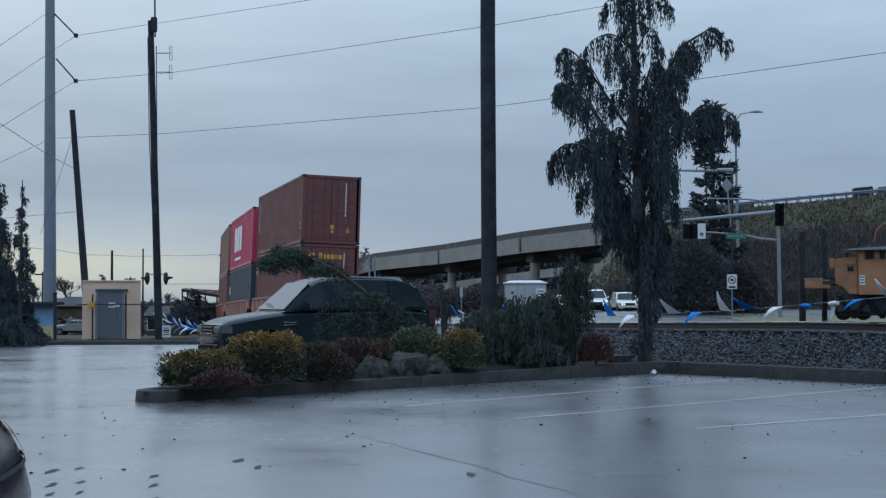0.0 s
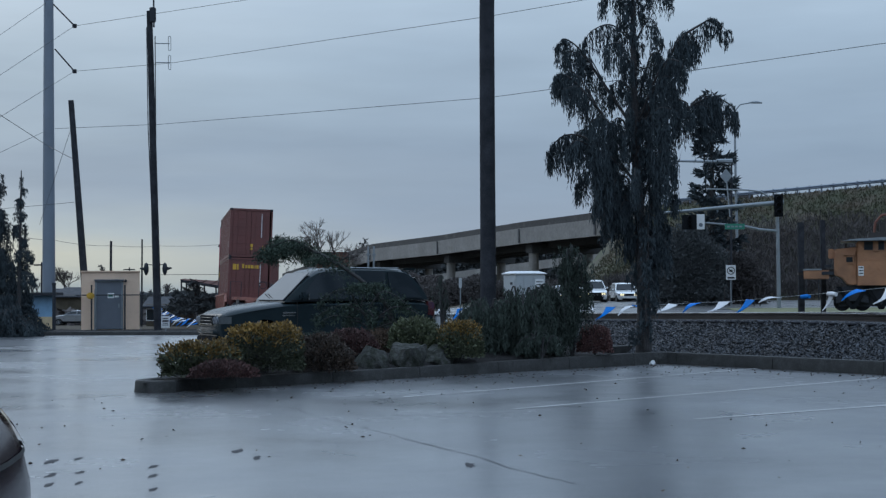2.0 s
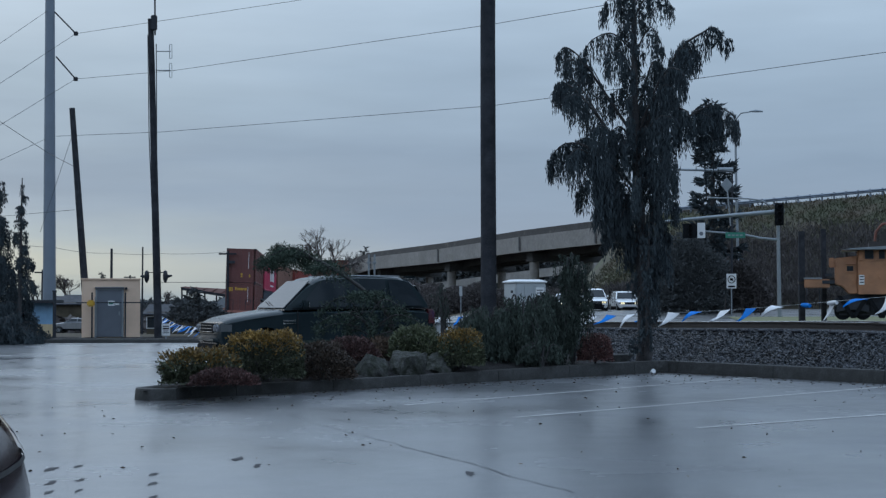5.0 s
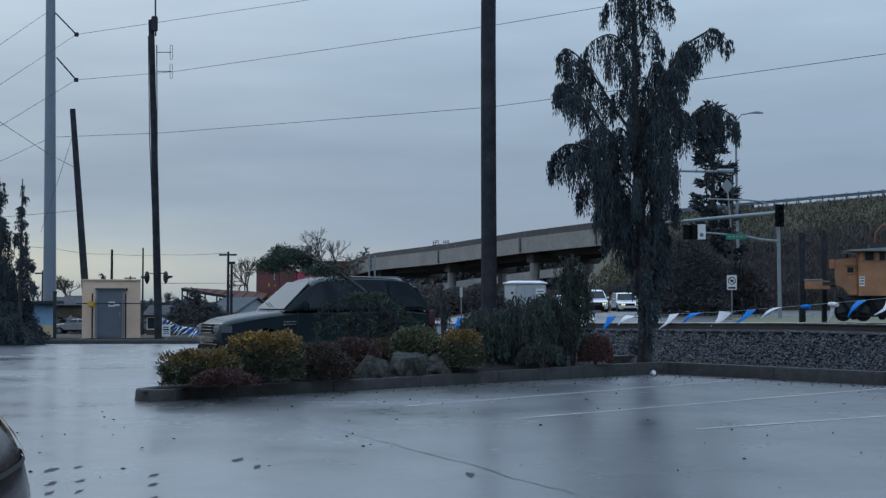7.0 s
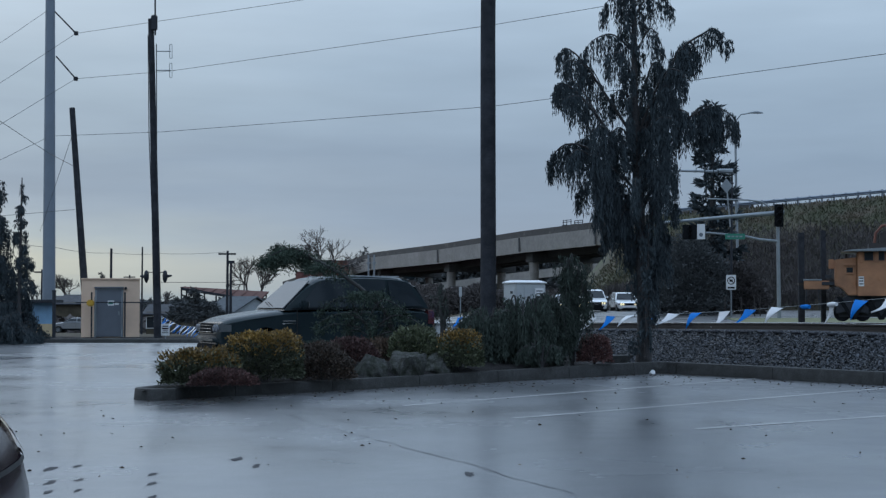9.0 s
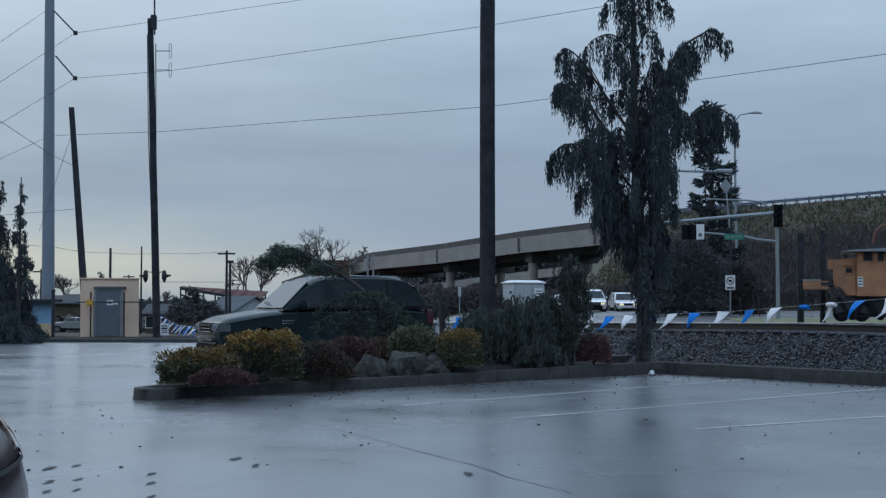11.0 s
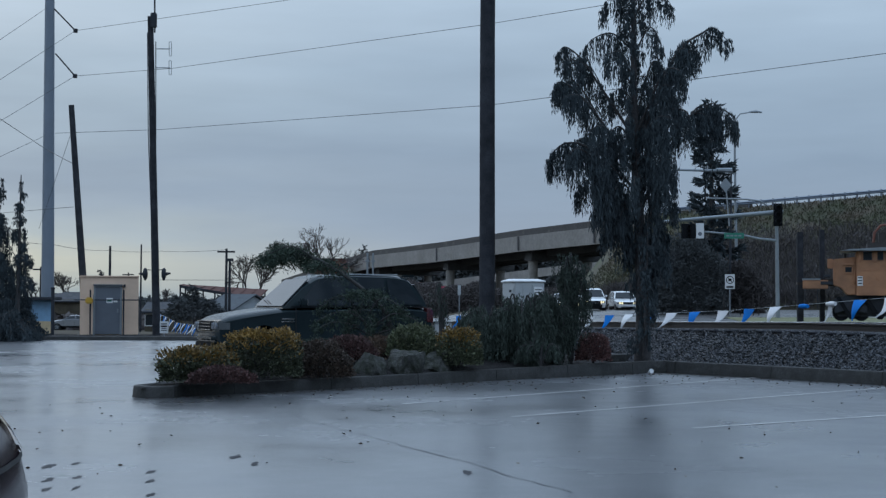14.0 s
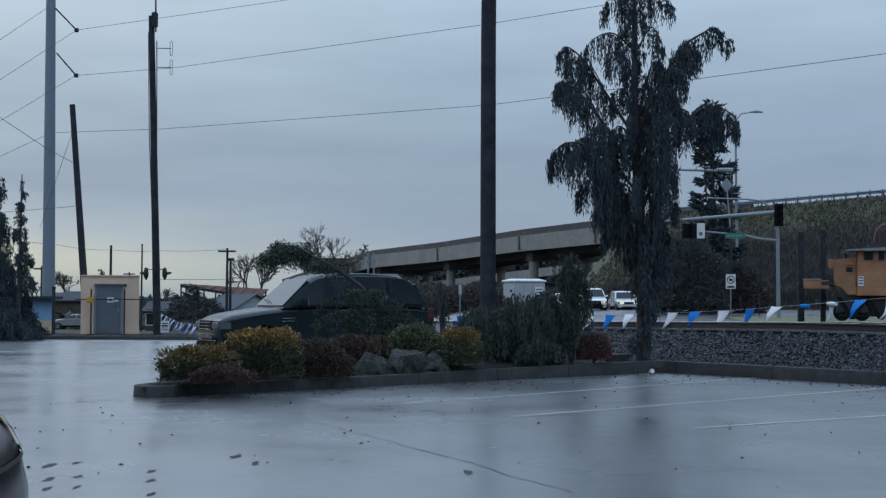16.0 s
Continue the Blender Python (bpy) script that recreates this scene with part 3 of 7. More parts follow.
# ---- container train ----
def container(parent, x0, length, z0, height, material, ends=()):
    """A corrugated box along local y, its parts under parent; the tail end looks towards -y."""
    w = 1.265
    b = Build()
    # corrugated walls
    n = int(length / 0.28)
    for sx in (-1, 1):
        prof = []
        for i in range(n):
            y = x0 + 0.12 + (length - 0.24) * i / n
            p = (length - 0.24) / n
            prof += [(0.0, y), (0.0, y + 0.30 * p), (-0.035, y + 0.5 * p), (-0.035, y + 0.8 * p)]
        prof.append((0.0, x0 + length - 0.12))
        b.loft([[(sx * (w - 0.02 + a), y, z0 + 0.14) for a, y in prof], [(sx * (w - 0.02 + a), y, z0 + height - 0.1) for a, y in prof]], caps=False, closed=False)
    b.box(-w + 0.03, w - 0.03, x0 + 0.05, x0 + length - 0.05, z0 + height - 0.06, z0 + height - 0.02)
    b.box(-w + 0.03, w - 0.03, x0 + 0.05, x0 + length - 0.05, z0 + 0.06, z0 + 0.14)
    b.box(-w + 0.05, w - 0.05, x0 + length - 0.08, x0 + length - 0.03, z0 + 0.1, z0 + height - 0.05)
    c = part("container", b, material, parent)
    fr = Build()
    for sx in (-1, 1):
        for y in (x0, x0 + length - 0.16):
            fr.box(sx * w - 0.08, sx * w + 0.08 - 0.08 * (sx > 0) - 0.0, y, y + 0.16, z0, z0 + height) if sx > 0 else fr.box(-w, -w + 0.16, y, y + 0.16, z0, z0 + height)
        fr.box(min(sx * w, sx * (w - 0.08)), max(sx * w, sx * (w - 0.08)), x0 + 0.16, x0 + length - 0.16, z0 + height - 0.1, z0 + height - 0.003)
        fr.box(min(sx * w, sx * (w - 0.08)), max(sx * w, sx * (w - 0.08)), x0 + 0.16, x0 + length - 0.16, z0 + 0.003, z0 + 0.15)
    for y in (x0, x0 + length - 0.1):
        fr.box(-w + 0.16, w - 0.16, y + 0.004, y + 0.1, z0 + height - 0.12, z0 + height - 0.004)
        fr.box(-w + 0.16, w - 0.16, y + 0.004, y + 0.1, z0 + 0.004, z0 + 0.15)
    part("frame", fr, material, c)
    # door end towards the tail
    for sx in (-1, 1):
        d = Build()
        d.box(min(0.01 * sx, sx * (w - 0.17)), max(0.01 * sx, sx * (w - 0.17)), x0 + 0.035, x0 + 0.08, z0 + 0.16, z0 + height - 0.13)
        for k in range(5):
            zz = z0 + 0.3 + k * (height - 0.6) / 4.6
            d.box(min(0.06 * sx, sx * (w - 0.22)), max(0.06 * sx, sx * (w - 0.22)), x0 + 0.022, x0 + 0.04, zz, zz + 0.28)
        part("door", d, material, c, bevel=0.006, segs=1)
        for q in (0.28, 0.78):
            part("lock_rod", Build().tube([(sx * q, x0 + 0.012, z0 + 0.1), (sx * q, x0 + 0.012, z0 + height - 0.1)], 0.02, 6), material, c)
    for sx in (-1, 1):
        for y in (x0 - 0.004, x0 + length - 0.174):
            for zz in (z0 - 0.004, z0 + height - 0.114):
                cast = Build().box(min(sx * (w + 0.004), sx * (w - 0.16)), max(sx * (w + 0.004), sx * (w - 0.16)), y, y + 0.178, zz, zz + 0.118)
                part("corner_casting", cast, DARK_STEEL, c)
    return c


def bars(parent, name, material, rects, y, axis="y", label=""):
    b = Build()
    for a0, a1, z0, z1 in rects:
        if axis == "y":
            b.box(a0, a1, y - 0.006, y, z0, z1)
        else:
            b.box(y - 0.006, y, a0, a1, z0, z1)
    return tagged(part(name, b, material, parent, label), kind="stuff")


def wheelset(parent, y, z=0.42):
    b = Build()
    for sx in (-0.76, 0.76):
        b.disc((sx, y, z), 0.42, 0.06, "x", 20)
        b.disc((sx - 0.07 * (1 if sx > 0 else -1), y, z), 0.445, 0.015, "x", 20)
    b.tube([(-0.9, y, z), (0.9, y, z)], 0.08, 8)
    return part("wheelset", b, STEEL_RUST, parent)


def well_car(name_label, upper, lower, hi, lo, marks):
    """One platform of a double-stack car; origin on the rail under its tail end, running along local +y."""
    car = thing("container_car", Matrix.Identity(4), name_label, "railway car", "cars of the container train")
    L = 12.19
    body = Build()
    for sx in (-1, 1):
        # side sill with tapering ends
        prof = [(0.0, 1.15), (0.9, 1.18), (L - 0.9, 1.18), (L, 1.15), (L + 0.3, 0.72), (L - 0.8, 0.24), (0.8, 0.24), (-0.3, 0.72)]
        body.loft([[(sx * 1.30, y, z) for y, z in prof], [(sx * 1.42, y, z) for y, z in prof]])
        body.box(min(sx * 1.25, sx * 1.47), max(sx * 1.25, sx * 1.47), 0.3, L - 0.3, 1.12, 1.22)
        for k in range(9):
            y = 1.0 + k * (L - 2.0) / 8
            body.box(min(sx * 1.42, sx * 1.46), max(sx * 1.42, sx * 1.46), y - 0.04, y + 0.04, 0.26, 1.12)
    body.box(-1.3, 1.3, 0.1, L - 0.1, 0.26, 0.34)
    part("well_body", body, WELL_RED, car, bevel=0.01, segs=1)
    for y0, y1 in ((-1.05, 0.0), (L, L + 1.05)):
        deck = Build()
        deck.box(-1.0, 1.0, y0, y1, 0.82, 1.0)
        deck.box(-0.25, 0.25, y0 - 0.2, y1 + 0.2, 0.66, 0.82)
        part("end_platform", deck, WELL_RED, car, bevel=0.01, segs=1)
    for y in (-1.0, L + 1.0):
        tk = part("truck_frame", Build().box(-1.02, -0.9, y - 1.2, y + 1.2, 0.34, 0.56).box(0.9, 1.02, y - 1.2, y + 1.2, 0.34, 0.56).box(-0.95, 0.95, y - 0.2, y + 0.2, 0.4, 0.66), DARK_STEEL, car, bevel=0.02, segs=1)
        wheelset(tk, y - 0.85), wheelset(tk, y + 0.85)
    for sx in (-1.15, 1.15):
        rail = Build().tube([(sx, -0.95, 0.9), (sx, -0.95, 1.9), (sx * 0.45, -0.95, 1.9), (sx * 0.45, -0.95, 0.9)], 0.025, 6)
        part("hand_rail", rail, DARK_STEEL, car)
    part("brake_wheel", Build().disc((0.75, -0.97, 1.75), 0.24, 0.02, "y", 16, 0.2), DARK_STEEL, car)
    lowc = container(car, 0.0, L, 0.46, lo, lower)
    upc = container(car, 0.0, L, 0.50 + lo, hi, upper)
    marks(lowc, upc, lo, hi)
    return car


def text_column(x, z1, n, step=0.085, w=0.05):
    return [(x, x + w, z1 - k * step - step * 0.65, z1 - k * step) for k in range(n)]


def marks_tail(lowc, upc, lo, hi):
    z = 0.50 + lo
    bars(upc, "lettering", MARK_WHITE, text_column(0.60, z + hi - 0.3, 17), 0.014)
    bars(upc, "decal", MARK_YELLOW, [(-0.02, 0.14, z + 0.62, z + 0.8), (0.0, 0.12, z + 0.45, z + 0.58), (0.68, 0.82, z + 0.48, z + 0.62), (0.71, 0.79, z + 0.62, z + 0.72)], 0.014)
    bars(upc, "lettering", MARK_WHITE, text_column(11.55, z + hi - 0.35, 15, 0.1, 0.07), -1.268, "x")
    bars(upc, "lettering", MARK_WHITE, [(0.3, 0.36, z + 0.6 + 0.12 * k, z + 0.68 + 0.12 * k) for k in range(3)], -1.268, "x")
    z = 0.46
    bars(lowc, "decal", MARK_YELLOW, [(-1.0, -0.66, z + lo - 0.72, z + lo - 0.38)], 0.014)
    bars(lowc, "lettering", MARK_YELLOW, [(-0.46 + 0.17 * k, -0.33 + 0.17 * k, z + lo - 0.62 + (0 if k else 0.0), z + lo - 0.42 + (0.06 if k == 0 else 0)) for k in range(6)], 0.014)
    bars(lowc, "lettering", MARK_WHITE, text_column(0.60, z + lo - 0.35, 15), 0.014)
    bars(lowc, "decal", MARK_YELLOW, [(11.3, 11.75, z + lo - 0.95, z + lo - 0.55), (11.85, 11.98, z + lo - 0.95, z + lo - 0.5)], -1.268, "x")


def marks_pink(lowc, upc, lo, hi):
    z = 0.50 + lo
    # large pale emblem on the long sides, as plain bars
    for sx in (-1.268, 1.274):
        bars(upc, "emblem", MARK_WHITE, [(5.6, 6.7, z + 0.95, z + 2.3), (7.0, 8.1, z + 0.95, z + 2.3), (8.4, 9.5, z + 0.95, z + 2.3), (5.8, 9.2, z + 0.45, z + 0.6)], sx, "x")
    bars(upc, "decal", MARK_YELLOW, [(0.5, 1.0, z + hi - 0.9, z + hi - 0.5)], 0.03)
    bars(lowc, "decal", MARK_WHITE, [(11.2, 11.7, 0.4 + lo - 1.3, 0.4 + lo - 0.9)], -1.268, "x")


def marks_plain(lowc, upc, lo, hi):
    bars(upc, "lettering", MARK_WHITE, text_column(0.60, 0.43 + lo + hi - 0.35, 12), 0.014)


def make_train():
    a = well_car("well car with two stacked red brown containers on the track", BOX_BROWN, BOX_BROWN, 2.9, 2.9, marks_tail)
    b = well_car("well car with magenta container over dark blue container", BOX_PINK, BOX_NAVY, 2.9, 2.59, marks_pink)
    c = well_car("well car with tan and brown stacked containers", BOX_TAN, BOX_BROWN, 2.9, 2.59, marks_plain)
    d = well_car("well car with two rust red stacked containers", BOX_RED, BOX_RED, 2.9, 2.59, marks_plain)
    e = well_car("well car with stacked red brown containers", BOX_BROWN, BOX_NAVY, 2.9, 2.59, marks_plain)
    return [a, b, c, d, e]


TRAIN = make_train()

# ---- poles, wires, bridge, hill ----
def pole(name, base, top, r0, r1, material, label, n=12, segs=6, wob=0.0):
    b0, t0 = Vector(base), Vector(top)
    th = thing(name, Matrix.Translation(b0), label, "pole")
    d = t0 - b0
    pts = [d * (k / segs) + Vector((wob * math.sin(k * 1.7), 0, 0)) for k in range(segs + 1)]
    part("shaft", Build().tube(pts, [r0 + (r1 - r0) * k / segs for k in range(segs + 1)], n), material, th, smooth=True)
    return th


centre_pole = pole("utility_pole", (0.863, 29.5, 0.05), (0.901, 29.5, 13.0), 0.158, 0.14, TIMBER, "dark creosoted wooden utility pole in the planting island", wob=0.008)
steel_pole = pole("transmission_pole", (-23.75, 92, -0.8), (-23.852, 92, 25.013), 0.40, 0.25, TOWER, "tall tapered grey steel transmission pole")
leaning_pole = pole("utility_pole", (-15.327, 66, -0.3), (-16.109, 66, 9.784), 0.17, 0.12, TIMBER, "bare wooden pole leaning over")
antenna_pole = pole("utility_pole", (-11.387, 61, -0.15), (-11.748, 61, 12.741), 0.16, 0.115, TIMBER, "tall wooden pole with antennas and crossing horns")


def make_bridge():
    # deck line rising towards the embankment, seen obliquely
    ends = [(Vector((-31.556, 300, 5.178)), 0), (Vector((-18.243, 262, 7.804)), 0), (Vector((-11.022, 240, 9.044)), 0), (Vector((-0.317, 214, 9.405)), 0), (Vector((9.922, 190, 10.126)), 0), (Vector((17.787, 174, 10.487)), 0), (Vector((24.652, 160, 10.763)), 0), (Vector((30.333, 150, 10.9)), 0)]
    pts = [p for p, _ in ends]
    br = thing("overpass", Matrix.Identity(4), "grey concrete highway overpass on round columns", "bridge", kind="structure")
    wide = 11.0

    def sweep(prof):
        rings = []
        for i, p in enumerate(pts):
            t = pts[min(i + 1, len(pts) - 1)] - pts[max(i - 1, 0)]
            t.z = 0
            t.normalize()
            q = Vector((-t.y, t.x, 0))
            rings.append([tuple(p + q * a + Vector((0, 0, z))) for a, z in prof])
        return Build().loft(rings)

    part("parapet", sweep([(0, 0), (0.3, 0), (0.45, -1.3), (0.05, -1.3)]), PARAPET, br)
    part("fascia", sweep([(-0.45, -0.82), (-0.02, -0.82), (-0.02, -2.75), (-0.36, -2.75)]), BRIDGE_CON, br)
    part("deck", sweep([(0.02, -1.302), (wide, -1.302), (wide, -1.5), (0.02, -1.5)]), BRIDGE_CON, br)
    # girders, and the cap beams below, carry painted shade as a dark band
    for k in range(3):
        o = 3.0 + 3.0 * k
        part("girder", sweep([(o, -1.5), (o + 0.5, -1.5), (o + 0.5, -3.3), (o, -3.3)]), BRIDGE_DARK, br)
    part("far_parapet", sweep([(wide - 0.3, 0), (wide, 0), (wide, -1.3), (wide - 0.3, -1.3)]), BRIDGE_CON, br)
    for i in (2, 3, 4, 5, 6):
        p = pts[i]
        t = pts[min(i + 1, len(pts) - 1)] - pts[i - 1]
        t.z = 0
        t.normalize()
        q = Vector((-t.y, t.x, 0))
        cap = Build().box(-0.9, 0.9, 0.9, wide + 0.2, -3.9, -2.75)
        cap.move(Matrix.Translation(p) @ Matrix(((t.x, q.x, 0, 0), (t.y, q.y, 0, 0), (0, 0, 1, 0), (0, 0, 0, 1))))
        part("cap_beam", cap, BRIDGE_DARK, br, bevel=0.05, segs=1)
        for o in (1.6, wide - 1.6):
            c = p + q * o
            part("column", Build().tube([(c.x, c.y, land(c.x, c.y) - 1), (c.x, c.y, c.z - 3.0)], 0.62, 14), BRIDGE_CON, br, smooth=True)
        j = p - q * 0.46
        part("joint_bracket", Build().box(-0.16, 0.16, -0.1, 0.0, -2.6, -0.86).move(Matrix.Translation(j) @ Matrix(((t.x, q.x, 0, 0), (t.y, q.y, 0, 0), (0, 0, 1, 0), (0, 0, 0, 1)))), BRIDGE_DARK, br)
    return pts


BRIDGE = make_bridge()


def hill_crest(x):
    """Crest of the highway embankment as a function of x."""
    return 150 - 0.10 * (x - 30)


def make_hill():
    b, rows = Build(), []
    for x in list(np.arange(8, 30, 1.5)) + list(np.arange(30, 140, 3.0)):
        cy = hill_crest(x)
        top = 10.567 + (x - 30) * 0.085
        f = smooth01(10.5, 22, x)
        row = []
        for s in np.linspace(0, 1, 16):
            y = cy - 23 * (1 - s)
            h = land(x, y) - 0.1
            z = h + (top - h) * (s ** 1.05) * f
            z += 0.35 * noise.noise((x * 0.2, y * 0.2, 3)) * math.sin(math.pi * s)
            row.append((x, y, z))
        row += [(x, cy + 12, row[-1][2]), (x, cy + 60, -1)]
        rows.append(row)
    b.loft(rows, caps=False, closed=False)
    h = part("embankment", b, GRASS, smooth=True)
    tagged(h, "grassy brown highway embankment", "hill", kind="structure")


make_hill()



# ---- cars ----
def wheel(parent, x, y, r, width, out):
    """A wheel at x, y of the car; out: +1 or -1, the side its face looks to."""
    w = part("wheel", Build().disc((x, y, r), r, width / 2, "y", 28, r * 0.62), BLACK, parent, smooth=True)
    rim = Build().disc((x, y + out * width * 0.30, r), r * 0.64, width * 0.14, "y", 28, r * 0.54)
    for k in range(5):
        a = 2 * math.pi * k / 5 + 0.3
        c, s = math.cos(a), math.sin(a)
        q = [(0.05, -0.035), (r * 0.58, -0.03), (r * 0.58, 0.03), (0.05, 0.035)]
        rim.loft([[(x + u * c - v * s, y + out * h, r + u * s + v * c) for u, v in q] for h in (width * 0.30, width * 0.42)])
    rim.disc((x, y + out * width * 0.36, r), 0.065, width * 0.08, "y", 14)
    part("rim", rim, GALV, w, "grey alloy rim")
    part("brake_disc", Build().disc((x, y + out * width * 0.1, r), r * 0.5, 0.02, "y", 20), DARK_STEEL, w)


def car(name, m, label, paint, L=4.9, W=1.95, Hh=1.88, sedan=False, lamp=None, group="", dark_nose=False):
    """A car along local +x (front at +x), standing on z = 0. Side profile in fractions of its length and height."""
    th = thing(name, m, label, "car", group)
    k, h, hw = L / 4.9, Hh / 1.88, W / 2
    fx = lambda x: L / 2 - x * k          # from distance behind the nose
    fz = lambda z: z * h
    wr = 0.375 * min(1, h * 1.05) if not sedan else 0.33
    ax = (0.92, 3.86)
    arch = []
    for c in ax[::-1]:
        arch += [(c - (wr + 0.07) / k * math.cos(a), (wr + (wr + 0.07) * math.sin(a)) / h) for a in np.linspace(math.pi - 0.25, 0.25, 9)]
    tailz = 1.16
    lower = [(0.13, 0.36), (0.03, 0.50), (0.0, 0.64), (0.03, 0.82), (0.12, 0.93), (0.34, 1.01), (0.8, 1.085), (1.36, 1.155), (1.5, 1.16), (4.78, 1.20), (4.84, 1.0), (4.9, 0.72), (4.88, 0.50), (4.72, 0.38)]
    if sedan:
        lower = [(0.13, 0.42), (0.02, 0.55), (0.0, 0.85), (0.1, 1.05), (0.5, 1.2), (1.4, 1.34), (1.5, 1.34), (4.0, 1.40), (4.72, 1.36), (4.86, 1.15), (4.9, 0.85), (4.88, 0.55), (4.72, 0.45)]

    def rounded(pts, n=2, closed=False):
        """Cut the corners of a line of points, ends kept."""
        for _ in range(n):
            out = [pts[0]]
            for (a, b), (c, d) in zip(pts, pts[1:]):
                out += [(0.78 * a + 0.22 * c, 0.78 * b + 0.22 * d), (0.22 * a + 0.78 * c, 0.22 * b + 0.78 * d)]
            pts = out + [pts[-1]]
        return pts

    poly = [(fx(x), fz(z)) for x, z in rounded(lower) + arch]

    def plan(x, y, z):
        """Pinch the plan at nose and tail and lean the sides in above the belt."""
        u = abs(x) / (L / 2)
        s = 1 - (0.22 if x > 0 else 0.14) * max(0, u - 0.62) ** 2 / 0.38 ** 2
        t = max(0, z - fz(1.16)) / fz(0.7)
        b = max(0, fz(0.62) - z) / fz(0.5)
        return (x, y * s * (1 - 0.24 * t - 0.05 * b), z)

    def hug(b):
        b.v = [plan(*p) for p in b.v]
        return b

    side = (0.0, 0.3, 0.55, 0.74, 0.86, 0.93, 0.97, 0.99, 1.0)
    rings = []
    for e in [-q for q in side[:0:-1]] + list(side):
        a = abs(e)
        drop = 0.02 * a ** 2 + 0.075 * max(0.0, (a - 0.7) / 0.3) ** 2.4
        tuck = 1 - 0.02 * a ** 4 - 0.008 * max(0.0, (a - 0.85) / 0.15) ** 2
        rings.append([plan(x * tuck, e * hw, z - drop * smooth01(fz(0.8), fz(1.02), z)) for x, z in poly])
    body = part("body", Build().loft(rings), paint, th, smooth=True)
    part("underbody", Build().box(fx(4.6), fx(0.3), -hw * 0.8, hw * 0.8, 0.26, 0.5), BLACK_PLASTIC, th)
    # cabin
    if sedan:
        cab = [(1.42, 1.30), (2.15, 1.80), (2.6, 1.87), (3.3, 1.86), (3.7, 1.78), (4.45, 1.36)]
    else:
        cab = [(1.36, 1.14), (2.06, 1.76), (2.3, 1.84), (3.0, 1.88), (4.0, 1.86), (4.3, 1.81), (4.42, 1.72), (4.76, 1.18)]
    cp = [(fx(x), fz(z)) for x, z in rounded(cab, 2)]
    cw = hw * 0.955
    rings = []
    for e in [-q for q in side[:0:-1]] + list(side):
        drop = 0.02 * e ** 2 + 0.06 * max(0.0, (abs(e) - 0.7) / 0.3) ** 2.2
        rings.append([plan(x * (1 - 0.02 * e ** 4), e * cw, z - drop * smooth01(fz(1.45), fz(1.8), z)) for x, z in cp])
    part("cabin", Build().loft(rings), paint, th, smooth=True)

    def side_glass(nm, pts):
        for sy in (-1, 1):
            b = Build()
            for off in (0.0, 0.012):
                b.v += [plan(fx(x), sy * (cw + off), fz(z)) for x, z in pts]
            n = len(pts)
            b.f += [tuple(range(n)), tuple(range(n, 2 * n))[::-1]] + [(i, (i + 1) % n, n + (i + 1) % n, n + i) for i in range(n)]
            part(nm, b, MUTED_GLASS if paint is CAR_GREEN else GLASS, th, "tinted glass")

    if sedan:
        side_glass("front_window", [(1.75, 1.40), (2.2, 1.74), (2.85, 1.80), (2.85, 1.42)])
        side_glass("rear_window", [(2.93, 1.42), (2.93, 1.80), (3.5, 1.75), (4.05, 1.44)])
    else:
        side_glass("front_window", [(1.72, 1.20), (2.22, 1.73), (2.78, 1.78), (2.78, 1.20)])
        side_glass("rear_window", [(2.87, 1.20), (2.87, 1.785), (3.72, 1.775), (3.72, 1.21)])
        side_glass("quarter_window", [(3.80, 1.21), (3.80, 1.77), (4.26, 1.72), (4.58, 1.22)])
    # windscreen and rear glass on the sloping faces

    def slope_glass(nm, a, c, inset, t0, t1, out):
        b = Build()
        for off in (0.004, 0.014):
            for sy in (-1, 1):
                for t in (t0, t1):
                    x, z = a[0] + (c[0] - a[0]) * t, a[1] + (c[1] - a[1]) * t
                    q = plan(fx(x) + out * off * 1.4, sy * (cw - inset), fz(z) + off)
                    b.v.append(q)
        b.f += [(0, 1, 3, 2), (4, 6, 7, 5), (0, 4, 5, 1), (2, 3, 7, 6), (0, 2, 6, 4), (1, 5, 7, 3)]
        part(nm, b, GLASS, th, "tinted glass")

    slope_glass("windscreen", cab[0], cab[1], 0.07, 0.06, 0.96, 1)
    slope_glass("rear_glass", cab[-1], cab[-2], 0.1, 0.12, 0.85, -1)
    # nose
    gz = 0.12 if sedan else 0.0
    g = part("grille", Build().box(fx(0.075), fx(0.0), -hw * (0.5 if dark_nose else 0.46), hw * (0.5 if dark_nose else 0.46), fz((0.45 if dark_nose else 0.67) + gz), fz(0.88 + gz)), BLACK_PLASTIC, th, bevel=0.015)
    for q in range(3):
        z = fz(0.70 + gz + 0.065 * q)
        part("slat", Build().box(fx(0.0) - 0.002, fx(-0.012), -hw * 0.40, hw * 0.40, z, z + 0.014), CHROME, g)
    part("bumper", hug(Build().box(fx(0.42), fx(0.1), -hw * 1.01, hw * 1.01, fz(0.44), fz(0.65)).box(fx(0.2), fx(-0.04), -hw * 0.9, hw * 0.9, fz(0.445), fz(0.645))), BLACK_PLASTIC if dark_nose else paint, th, bevel=0.08, segs=3)
    part("bumper_strip", hug(Build().box(fx(0.1), fx(-0.03), -hw * 0.86, hw * 0.86, fz(0.648), fz(0.662))), DARK_STEEL, th, bevel=0.006)
    part("air_intake", Build().box(fx(0.3), fx(-0.03), -hw * 0.6, hw * 0.6, fz(0.34), fz(0.46)), BLACK_PLASTIC, th, bevel=0.02)
